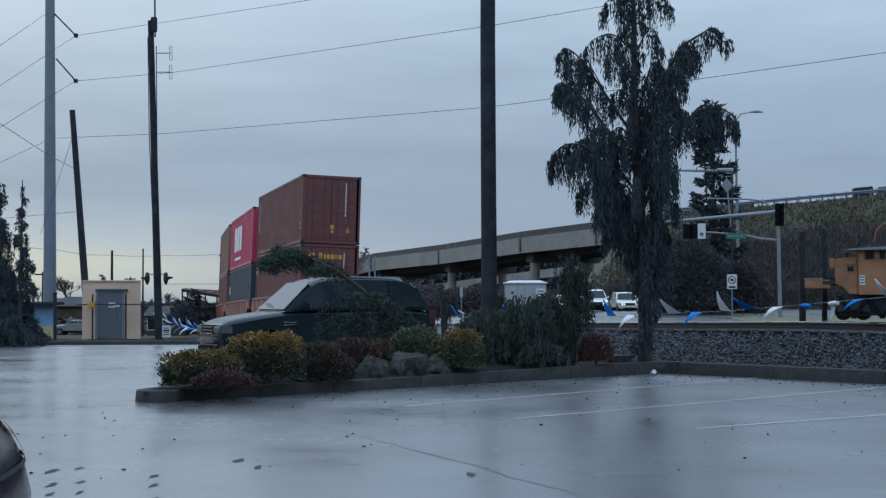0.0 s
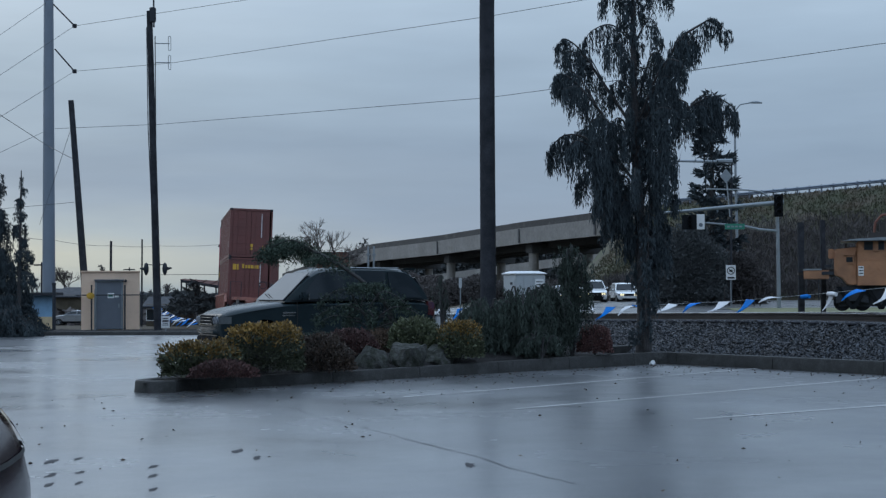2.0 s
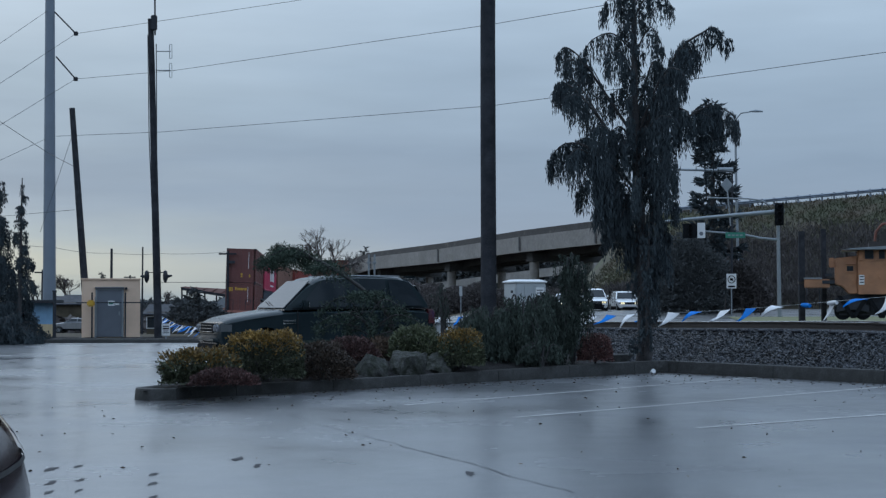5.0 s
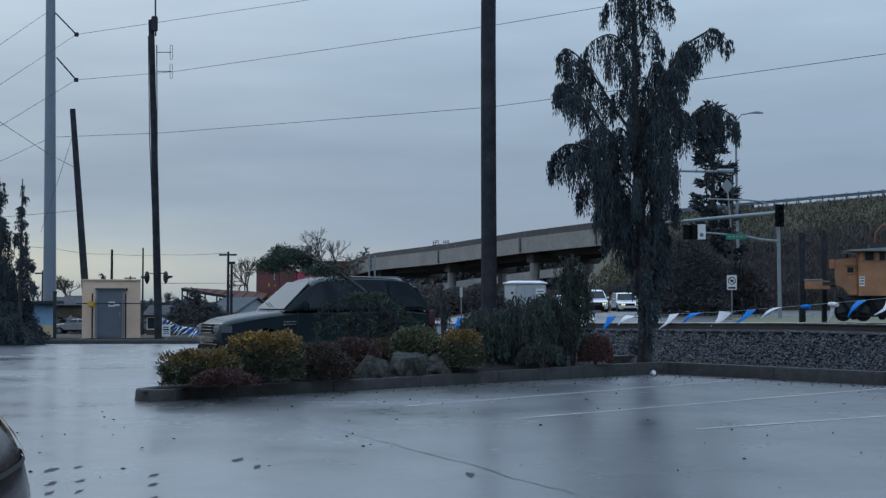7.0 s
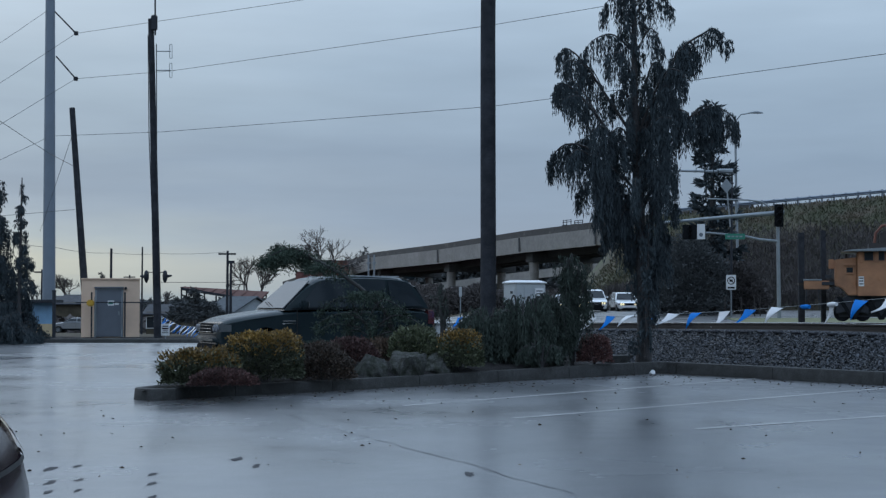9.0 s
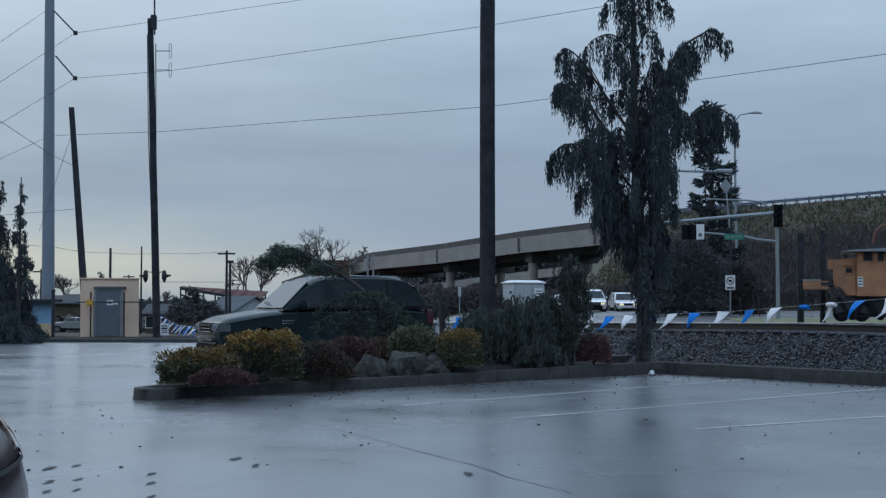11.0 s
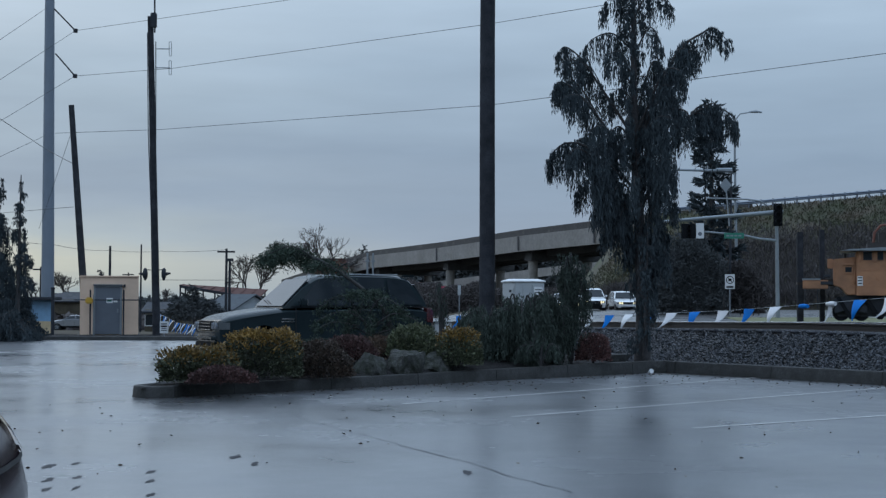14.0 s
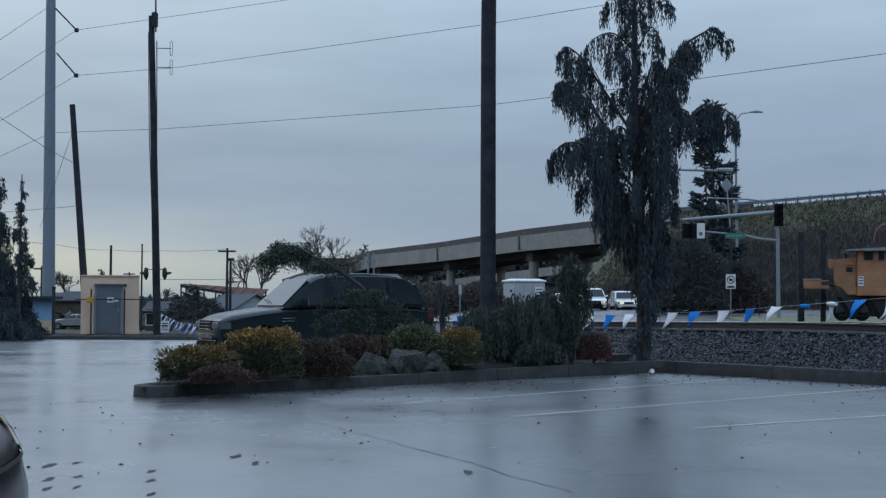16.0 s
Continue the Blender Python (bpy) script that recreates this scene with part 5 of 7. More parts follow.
def spray_shrub(label, base, half, hgt, seed, n=16, dens=60, name="weeping_shrub", material=None, drop=(0.2, 0.55), top=0.35):
    rng = np.random.default_rng(seed)
    limbs = []
    for k in range(n):
        a, r = rng.uniform(0, 6.28), rng.uniform(0.3, 1.0)
        e = np.array([math.cos(a) * half, math.sin(a) * half * 0.55, 0]) * r
        h = hgt * rng.uniform(0.62, 1.0)
        limbs.append([(e[0] * 0.1, e[1] * 0.1, 0.05), tuple(e * 0.5 + (0, 0, h)), tuple(e * 0.9 + (0, 0, h * 0.92)), tuple(e * 1.1 + (0, 0, h * 0.6))])
    return weeping_tree(name, label, base, [(0, 0, -0.1), (0.02, 0, hgt * 0.4), (0.05, 0, hgt * 0.75)], 0.05, limbs, seed, dens, drop, material or LEAF_JUNIPER, cat="shrub", leaf=0.09, width=0.009, tuft=5, fuzz=(0.03, 0.04))


spray_shrub("dark green weeping juniper beside the pole", (0.78, 27.7, 0.17), 0.66, 1.06, 31, 26, 95, drop=(0.3, 0.9))
spray_shrub("dark green weeping juniper in the bed", (1.45, 27.8, 0.187), 0.70, 1.26, 32, 28, 95, drop=(0.35, 1.0))
spray_shrub("dark green weeping juniper with upright tip", (2.05, 28.2, 0.195), 0.46, 1.32, 33, 22, 90, drop=(0.35, 1.0))
spray_shrub("slender dark juniper shoot", (2.40, 28.5, 0.214), 0.30, 2.05, 34, 12, 50, drop=(0.25, 0.6))
spray_shrub("low dark juniper at the kerb", (1.75, 27.3, 0.18), 0.45, 0.55, 36, 14, 80, drop=(0.2, 0.5))
spray_shrub("slender dark juniper beside the boulders", (0.0, 28.2, 0.439), 0.15, 1.25, 35, 4, 14)

# conifer bent right over in front of the parked car
LB = (-0.982, 28.2, 0.345)
Q = 0.01044


def lpt(u, v, dy=0.0):
    return ((u - 690) * Q, dy, (634 - v) * Q)


weeping_tree("bent_conifer", "young conifer bent over in an arch", LB, [lpt(690, 640), lpt(692, 570), lpt(655, 525), lpt(610, 490), lpt(565, 463), lpt(520, 452), lpt(480, 462)], 0.055,
             [[lpt(560, 463), lpt(520, 440, -0.2), lpt(480, 455, -0.3), lpt(462, 468, -0.3)], [lpt(575, 468), lpt(535, 450, 0.2), lpt(500, 445, 0.3), lpt(470, 455, 0.3)],
              [lpt(550, 460), lpt(515, 450, 0.05), lpt(490, 448, 0.1), lpt(475, 470, 0.1)], [lpt(540, 456), lpt(500, 436, 0.0), lpt(485, 440, 0.0)], [lpt(530, 458), lpt(500, 462, -0.2), lpt(480, 475, -0.2)], [lpt(600, 485), lpt(570, 470, -0.2), lpt(545, 478, -0.3)], [lpt(590, 478), lpt(560, 462, 0.2), lpt(535, 470, 0.3)], [lpt(560, 463), lpt(530, 445, 0.1), lpt(515, 447, 0.1)], [lpt(620, 496), lpt(596, 470, 0.1), lpt(572, 462, 0.2)], [lpt(665, 535), lpt(640, 518, -0.2), lpt(622, 524, -0.3)], [lpt(655, 525), lpt(668, 516, 0.1), lpt(684, 528, 0.1)], [lpt(680, 550), lpt(700, 545, -0.1), lpt(722, 560, -0.2)]], 41, dens=430, wild=1.0, drop=(0.08, 0.36), material=LEAF_MID, leaf=0.075, width=0.009, cat="tree", fuzz=(0.085, 0.05))
weeping_tree("weeping_shrub", "dark conifer branches hanging before the parked car", (-1.25, 28, 0.36), [(0, 0, 0), (-0.13, 0, 0.546), (-0.39, 0, 0.858)], 0.05,
             [[(-0.13, 0, 0.624), (-0.52, -0.1, 0.819), (-0.91, -0.2, 0.702), (-1.105, -0.2, 0.546)], [(0, 0, 0.546), (0.39, -0.2, 0.78), (0.78, -0.3, 0.663), (0.975, -0.3, 0.468)], [(-0.26, 0, 0.702), (-0.52, 0.1, 1.092), (-0.91, 0.2, 0.975), (-1.04, 0.2, 0.78)],
              [(-0.13, 0, 0.702), (0.13, -0.1, 1.053), (0.455, -0.2, 0.936), (0.65, -0.2, 0.741)], [(-0.26, 0, 0.546), (-0.715, -0.3, 0.624), (-1.04, -0.4, 0.468)], [(0, 0, 0.39), (0.52, -0.3, 0.507), (0.91, -0.4, 0.312)], [(-0.26, 0, 0.78), (-0.13, 0.1, 1.17), (0.13, 0.1, 1.092)]], 42, dens=130, wild=0.9, material=LEAF_MID, drop=(0.06, 0.24), leaf=0.075, width=0.011, extra=9, reach=0.75, clear=0.3, cat="shrub", fuzz=(0.05, 0.05))

# weeping conifers at the edge of the lot
weeping_tree("weeping_cypress", "dark weeping conifer at the edge of the lot", (-15.33, 52, 0.148), [(0, 0, 0), (0.1, 0, 2.5), (0.15, 0, 5.6)], 0.14, [], 51, dens=190, tuft=5, drop=(0.4, 1.0), extra=56, reach=1.5, clear=0.06, leaf=0.14, width=0.014, rise=0.2, taper=1.05)
weeping_tree("weeping_cypress", "slender dark weeping conifer at the edge of the lot", (-14.204, 51, 0.134), [(0, 0, 0), (0.06, 0, 2.5), (0.1, 0, 5.4)], 0.1, [], 52, dens=190, tuft=5, drop=(0.35, 0.8), extra=50, reach=0.95, clear=0.05, leaf=0.13, width=0.014, rise=0.15, taper=1.1)
weeping_tree("weeping_shrub", "low dark spreading conifer skirt on the bed", (-14.148, 50, 0.085), [(0, 0, 0), (0, 0, 0.5), (0, 0, 0.9)], 0.08, [], 53, dens=110, drop=(0.2, 0.5), extra=26, reach=1.1, clear=0.05, leaf=0.13, width=0.015, cat="shrub")


def bare_tree(label, base, hgt, seed, spread=0.9, lean=0.0, depth=5, r=0.16):
    rng = np.random.default_rng(seed)
    th = thing("bare_tree", Matrix.Translation(base), label, "tree")
    tb, br = Build(), Build()

    def grow(p, d, length, rad, lev):
        e = p + d * length
        mid = p + d * length * 0.5 + rng.normal(0, 0.05 * length, 3)
        (tb if lev < 1 else br).tube([tuple(p), tuple(mid), tuple(e)], [max(rad, 0.013), max(rad * 0.85, 0.011), max(rad * 0.65, 0.010)], 7 if lev < 2 else 4, caps=False)
        if lev >= depth:
            return
        for k in range(3 if lev < 2 else rng.integers(2, 5)):
            q = unit(d + rng.normal(0, 0.42 * spread, 3) + np.array([0, 0, 0.12]))
            grow(e - d * length * rng.uniform(0, 0.25), q, length * rng.uniform(0.62, 0.84), rad * 0.66, lev + 1)

    grow(np.zeros(3) + (0, 0, -0.3), unit(np.array([lean, 0, 1.0])), hgt * 0.27, r, 0)
    part("trunk", tb, BARK, th)
    part("branch_crown", br, TWIG, th)
    return th


bare_tree("leafless round-headed tree behind the car", (-12.656, 170, 0.959), 10.6, 61, 1.05, r=0.17, depth=6)
bare_tree("leafless tree by the far houses", (-23.776, 185, 0.372), 7.8, 62, 1.0, depth=6)
bare_tree("leafless slender tree by the far houses", (-21.467, 180, 0.4), 7.2, 63, 0.8, depth=6)
bare_tree("leafless tree beyond the yard", (-46.867, 190, -0.5), 7.2, 64, 1.2, depth=6)
bare_tree("leafless tree beyond the yard fence", (-53.185, 200, -0.23), 6.0, 65, 1.0, depth=5)
bare_tree("leafless tree beyond the hut", (-33.848, 185, -0.45), 5.0, 66, 1.1, depth=5)


def spruce(label, base, hgt, half, seed, n=70, material=None, dens=30):
    """A conifer with ragged tiers of upswept limbs."""
    rng = np.random.default_rng(seed)
    th = thing("conifer", Matrix.Translation(base), label, "tree")
    part("trunk", Build().tube([(0, 0, -0.3), (0, 0, hgt * 0.5), (0, 0, hgt)], [hgt * 0.018, hgt * 0.012, 0.02], 8), BARK, th)
    lb, P, D = Build(), [], []
    for k in range(n):
        f = 0.1 + 0.88 * (k + rng.random()) / n
        a = rng.uniform(0, 6.28)
        R = half * (1.02 - f) ** 0.75 * rng.uniform(0.55, 1.15) + 0.15
        e = np.array([math.cos(a), math.sin(a), 0])
        l = bent([(0, 0, f * hgt), e * R * 0.6 + (0, 0, f * hgt - 0.10 * R), e * R + (0, 0, f * hgt + 0.08 * R)], 8)
        limb_mesh(lb, l, 0.012 * R + 0.01, 0.006, 4)
        m = int(dens * R) + 6
        t = rng.uniform(0.1, 1, m) * 7
        j = np.minimum(t.astype(int), 6)
        q = l[j] + (l[j + 1] - l[j]) * (t - j)[:, None]
        P.append(q + rng.normal(0, 0.05 * half, (m, 3)) * (1, 1, 0.4))
        D.append(e + rng.normal(0, 0.55, (m, 3)) + (0, 0, 0.05))
    part("limb_frame", lb, BARK, th)
    P, D = np.concatenate(P), np.concatenate(D)
    quads("foliage", blades(P, D, half * rng.uniform(0.12, 0.3, len(P)), half * 0.035, rng), material or LEAF_DARK, th)
    return th


spruce("dark ragged conifer beyond the road", (19.828, 112, 0.28), 15.97, 2.6, 71, 90, dens=36)
spruce("small conifer beside the yard fence", (-16.259, 100, -0.044), 2.296, 1.35, 72, 50, LEAF_HAZE)
spruce("small conifer at the yard edge", (-17.95, 104, -0.179), 1.733, 1.3, 73, 50, LEAF_HAZE)
spruce("small conifer in the far yard", (-15.87, 104, -0.179), 1.541, 1.4, 76, 44, LEAF_HAZE)
spruce("far conifer beyond the overpass", (-16.989, 330, 2.989), 10.389, 2.2, 74, 50, LEAF_HAZE)
spruce("far dark conifer behind the hut", (-51.452, 230, 0.804), 4.941, 1.6, 75, 40, LEAF_HAZE)
bush("dark evergreen mass beyond the road", (16.987, 104, 0.514), (2.3, 1.6, 4.545), LEAF_HAZE, 26000, 0.17, 77, 2.4, 0.3)
bush("leafless brown thicket beside the signal", (20.6, 110, 0.48), (2.6, 1.4, 3.3), SCRUB, 24000, 0.2, 78, 2.4, 0.3)
bush("dark evergreen mass under the bridge end", (15.233, 106, 0.497), (1.3, 1.2, 3.926), LEAF_HAZE, 16000, 0.16, 79, 2.4, 0.3)


def make_scrub():
    """Leafless brush on the lower slope of the embankment."""
    rng = np.random.default_rng(81)
    n = 60000
    x = rng.uniform(14, 75, n)
    s = rng.random(n) ** 1.3 * 0.62 * np.clip((x - 12) / 12, 0.2, 1)
    P = []
    for xx, ss in zip(x, s):
        cy = hill_crest(xx)
        y = cy - 23 * (1 - ss)
        h = land(xx, y) - 0.1
        top = 10.567 + (xx - 30) * 0.085
        P.append((xx, y, h + (top - h) * ss ** 1.05 * smooth01(10.5, 22, xx) - 0.1))
    P = np.array(P) + rng.normal(0, 0.25, (n, 3)) * (1, 1, 0.2)
    P[:, 2] += rng.uniform(0, 1.6, n)
    D = rng.normal(0, 0.5, (n, 3)) + (0, 0, 1.0)
    q = quads("brush", blades(P, D, rng.uniform(0.4, 1.2, n), 0.035, rng), SCRUB)
    tagged(q, "leafless brown brush on the embankment", "brush", kind="stuff")
    n = 50000
    x, s = rng.uniform(14, 75, n), rng.uniform(0.3, 1.0, n)
    P = []
    for xx, ss in zip(x, s):
        cy = hill_crest(xx)
        y = cy - 23 * (1 - ss)
        h = land(xx, y) - 0.1
        top = 10.567 + (xx - 30) * 0.085
        P.append((xx, y, h + (top - h) * ss ** 1.05 * smooth01(10.5, 22, xx) - 0.1))
    q = quads("grass", blades(np.array(P), rng.normal(0, 0.6, (n, 3)) + (0, 0, 0.8), rng.uniform(0.2, 0.55, n), 0.05, rng), GRASS)
    tagged(q, "rough winter grass on the embankment", "grass", kind="stuff")


make_scrub()


def make_woods():
    """Far belts of trees that close the view."""
    rng = np.random.default_rng(83)
    for nm, x0, x1, y, h0, h1, n, m, lab in (("far_woods", -110, -22, 260, 3.2, 4.6, 16000, LEAF_HAZE, "far dark line of trees and gardens"),
                                             ("far_woods", -24, 62, 330, 12.0, 15.5, 38000, LEAF_HAZE, "dark woods beyond the overpass"),
                                             ("far_hedge", -7.0, 4.6, 168, 3.4, 3.5, 60000, SCRUB, "dark hedge before the overpass columns"),
                                             ("far_thicket", -11.5, -0.4, 205, 7.0, 5.4, 60000, SCRUB, "dark leafless thicket under the overpass"),
                                             ("far_hedge", 4.4, 13.5, 168, 2.4, 2.2, 34000, SCRUB, "low dark hedge before the overpass columns"),
                                             ("far_woods", -60, -18, 165, 1.8, 2.6, 9000, SCRUB, "low dark hedge of the far yard")):
        x = rng.uniform(x0, x1, n)
        f = (x - x0) / (x1 - x0)
        top = np.array([(h0 + (h1 - h0) * ff) * (0.8 + 0.3 * noise.noise((xx * 0.13, y, 0)) + 0.12 * noise.noise((xx * 0.6, y, 4))) for xx, ff in zip(x, f)])
        z = rng.random(n) ** 0.8 * top
        P = np.column_stack([x, y + rng.normal(0, 3, n), z + np.array([land(xx, y) for xx in x])])
        q = quads(nm, blades(P, rng.normal(size=(n, 3)), rng.uniform(0.5, 1.2, n) * (1 if nm == "far_woods" else 0.3), 0.35 if nm == "far_woods" else 0.05, rng), m)
        tagged(q, lab, "woods", kind="stuff")


make_woods()

# ---- road, guard rail, far overpass ----
def sheet(name, x0, x1, y0, y1, dz, material, label, cat, nx=12, ny=10, skew=0.0):
    b = Build()
    xs, ys = np.linspace(x0, x1, nx), np.linspace(y0, y1, ny)
    b.add([(x + skew * (y - y0), y, land(x + skew * (y - y0), y) + dz) for y in ys for x in xs],
          [(j * nx + i, j * nx + i + 1, (j + 1) * nx + i + 1, (j + 1) * nx + i) for j in range(ny - 1) for i in range(nx - 1)])
    return tagged(part(name, b, material, smooth=True), label, cat, kind="structure")


sheet("road", -3, 60, 80, 127, 0.0, ROAD, "wet pale grey road beyond the railway", "road", 16, 12)
sheet("verge", 14.5, 27, 70, 93, 0.03, VERGE, "low strip of winter grass beside the road", "grass", 8, 8, 0.12)
sheet("road_kerb", 8, 30, 96.5, 97.0, 0.06, CONCRETE, "pale kerb edge along the road", "kerb", 8, 2, 0.0)


def make_guard_rail():
    g = thing("guard_rail", Matrix.Identity(4), "grey steel guard rail on posts along the embankment crest", "guard rail")
    top = lambda x: 10.567 + (x - 30) * 0.085
    xs = np.arange(21, 62, 2.0)
    rings = []
    for x in xs:
        y, z = hill_crest(x) - 0.3, top(x) + 0.24
        rings.append([(x, y, z), (x, y - 0.08, z + 0.08), (x, y, z + 0.16), (x, y - 0.08, z + 0.24), (x, y, z + 0.32), (x, y + 0.03, z + 0.32), (x, y + 0.03, z)])
    part("beam", Build().loft(rings), TOWER, g)
    for x in np.arange(21, 62, 1.15):
        part("post", Build().box(x - 0.08, x + 0.08, hill_crest(x) - 0.26, hill_crest(x) - 0.1, top(x) - 0.5, top(x) + 0.62), TOWER, g)


make_guard_rail()


def make_far_ramp():
    br = thing("far_ramp", Matrix.Identity(4), "second pale concrete ramp seen under the overpass", "bridge", kind="structure")
    pts = [Vector((-16, 300, 3.733)), Vector((-2.578, 290, 4.622)), Vector((4.856, 285, 5.517)), Vector((12.548, 280, 6.481)), Vector((20.249, 272, 7.344)), Vector((31.634, 262, 8.387))]
    rings = []
    for p in pts:
        rings.append([tuple(p + Vector((0, a, z))) for a, z in ((0, 0), (9, 0), (9, -1.5), (0, -1.5))])
    part("deck", Build().loft(rings), BRIDGE_CON, br)
    for p in pts[:-1]:
        part("column", Build().tube([(p.x + 2, p.y + 3, -1), (p.x + 2, p.y + 3, p.z - 1.2)], 0.6, 10), BRIDGE_DARK, br)


make_far_ramp()


# ---- wires ----
def wire(pts, r=0.013, label="thin dark overhead power conductor", sag=0.0):
    a = [Vector(p) for p in pts]
    line = []
    for i in range(len(a) - 1):
        for k in range(10):
            f = k / 10
            q = a[i].lerp(a[i + 1], f)
            q.z -= sag * 4 * f * (1 - f)
            line.append(q)
    line.append(a[-1])
    ob = part("wire", Build().tube(line, r, 5), DARK_STEEL)
    return tagged(ob, label, "wire", "overhead wires")


wire([(-22.25, 92, 17.619), (-8.17, 82, 17.587), (3.093, 72, 17.213)])
wire([(-22.25, 92, 14.859), (-15.71, 88, 14.73), (2.187, 72, 14.467), (11.849, 62, 14.328)])
wire([(-23.409, 92, 11.384), (-16.296, 88, 11.178), (2.247, 74, 10.856), (10.658, 66, 10.958), (19.677, 58, 11.217)])
wire([(-21.881, 70, 10.474), (-22.25, 92, 17.619)])
wire([(-21.881, 70, 8.607), (-22.25, 92, 14.859)])
wire([(-21.881, 70, 12.289), (-23.988, 92, 19.016)])
wire([(-20.585, 70, 9.8), (-20.251, 78, 8.998), (-15.962, 66, 7.218)], 0.014, "slack service cable between poles")
wire([(-25.007, 80, 8.007), (-23.988, 92, 11.247)], 0.012)
wire([(-22.889, 75, 4.678), (-27.989, 110, 5.27), (-28.311, 130, 5.493)], 0.014, "low cable between yard poles", 0.15)
wire([(-28.311, 130, 5.493), (-25.874, 140, 5.756), (-18.393, 130, 5.589)], 0.014, "low cable between yard poles", 0.1)
wire([(-22.333, 75, 5.539), (-15.962, 66, 5.36)], 0.01, "low slack service cable wire")
wire([(-22.178, 120, 2.867), (-21.222, 150, 3.233)], 0.02, "low cable over the far yard")
wire([(-21.156, 80, 5.044), (-16.109, 66, 8.562)], 0.01, "stay wire of the leaning pole")


def insulators():
    for (a, b) in (((-23.545, 92, 18.948), (-22.25, 92, 17.619)), ((-23.443, 92, 16.222), (-22.25, 92, 14.859))):
        th = thing("line_insulator", Matrix.Identity(4), "dark braced line insulator on the steel pole", "insulator", "insulators of the steel pole")
        part("rod", Build().tube([a, b], 0.045, 7), DARK_STEEL, th)
        v0, v1 = Vector(a), Vector(b)
        part("shoe", Build().box(-0.12, 0.12, -0.1, 0.1, -0.12, 0.12).move(Matrix.Translation(v1)), DARK_STEEL, th, bevel=0.02)


insulators()


def make_antennas():
    d = 60.8
    th = thing("antenna", Matrix.Identity(4), "slim folded-dipole antennas on a mast beside the wooden pole", "antenna")
    part("mast", Build().tube([(-11.552, 60.8, 14.303), (-11.529, 60.8, 12.051)], 0.035, 7), DARK_STEEL, th)
    part("clamp", Build().box(-0.12, 0.12, -0.1, 0.1, -0.3, 0.3).move(Matrix.Translation((-11.575, 60.8, 12.547))), DARK_STEEL, th, bevel=0.03)
    part("riser", Build().tube([(-11.484, 60.8, 11.691), (-11.439, 60.8, 7.097), (-11.282, 60.8, 2.368)], 0.022, 6), DARK_STEEL, th)
    part("conduit", Build().tube([(-11.803, 60.7, 12.034), (-11.735, 60.7, 7.987), (-11.555, 60.7, 3.94)], 0.02, 6), DARK_STEEL, th)
    for c in (((-11.484, 60.8, 11.398), (-10.899, 60.8, 11.398)), ((-11.484, 60.8, 10.633), (-10.899, 60.8, 10.633))):
        arm = part("arm", Build().tube([c[0], c[1]], 0.02, 6), GALV, th)
        x, y, z = c[1]
        loop = [(x + 0.05 * math.cos(a), y, z + (0.24 if math.sin(a) > 0 else -0.24) + 0.05 * math.sin(a)) for a in np.linspace(0, 2 * math.pi, 13)]
        part("dipole", Build().tube(loop, 0.013, 5), GALV, arm)
    # crossing horns on the same pole
    for (u0, u1, tip) in (((-11.5, 61, 2.53), (-11.783, 60.6, 2.365), (-12.03, 60.6, 2.388)), ((-11.454, 61, 2.53), (-11.043, 60.6, 2.365), (-10.773, 60.6, 2.41))):
        h = thing("crossing_horn", Matrix.Identity(4), "dark oval crossing lamp with visor on a bracket", "crossing lamp", "lamps on the wooden pole")
        part("bracket", Build().tube([u0, (u1[0], u1[1], u0[2] + 0.02), u1], 0.02, 6), DARK_STEEL, h)
        c = Vector(u1)
        rings = []
        for t, r in ((-0.25, 0.05), (-0.2, 0.12), (-0.05, 0.165), (0.1, 0.15), (0.2, 0.08), (0.25, 0.03)):
            rings.append([(c.x + r * 0.62 * math.cos(a), c.y + r * math.sin(a), c.z - t) for a in np.linspace(0, 2 * math.pi, 12, endpoint=False)])
        part("housing", Build().loft(rings), DARK_STEEL, h, smooth=True)
        part("visor", Build().tube([u1, tip], [0.09, 0.03], 8), DARK_STEEL, h, smooth=True)


make_antennas()


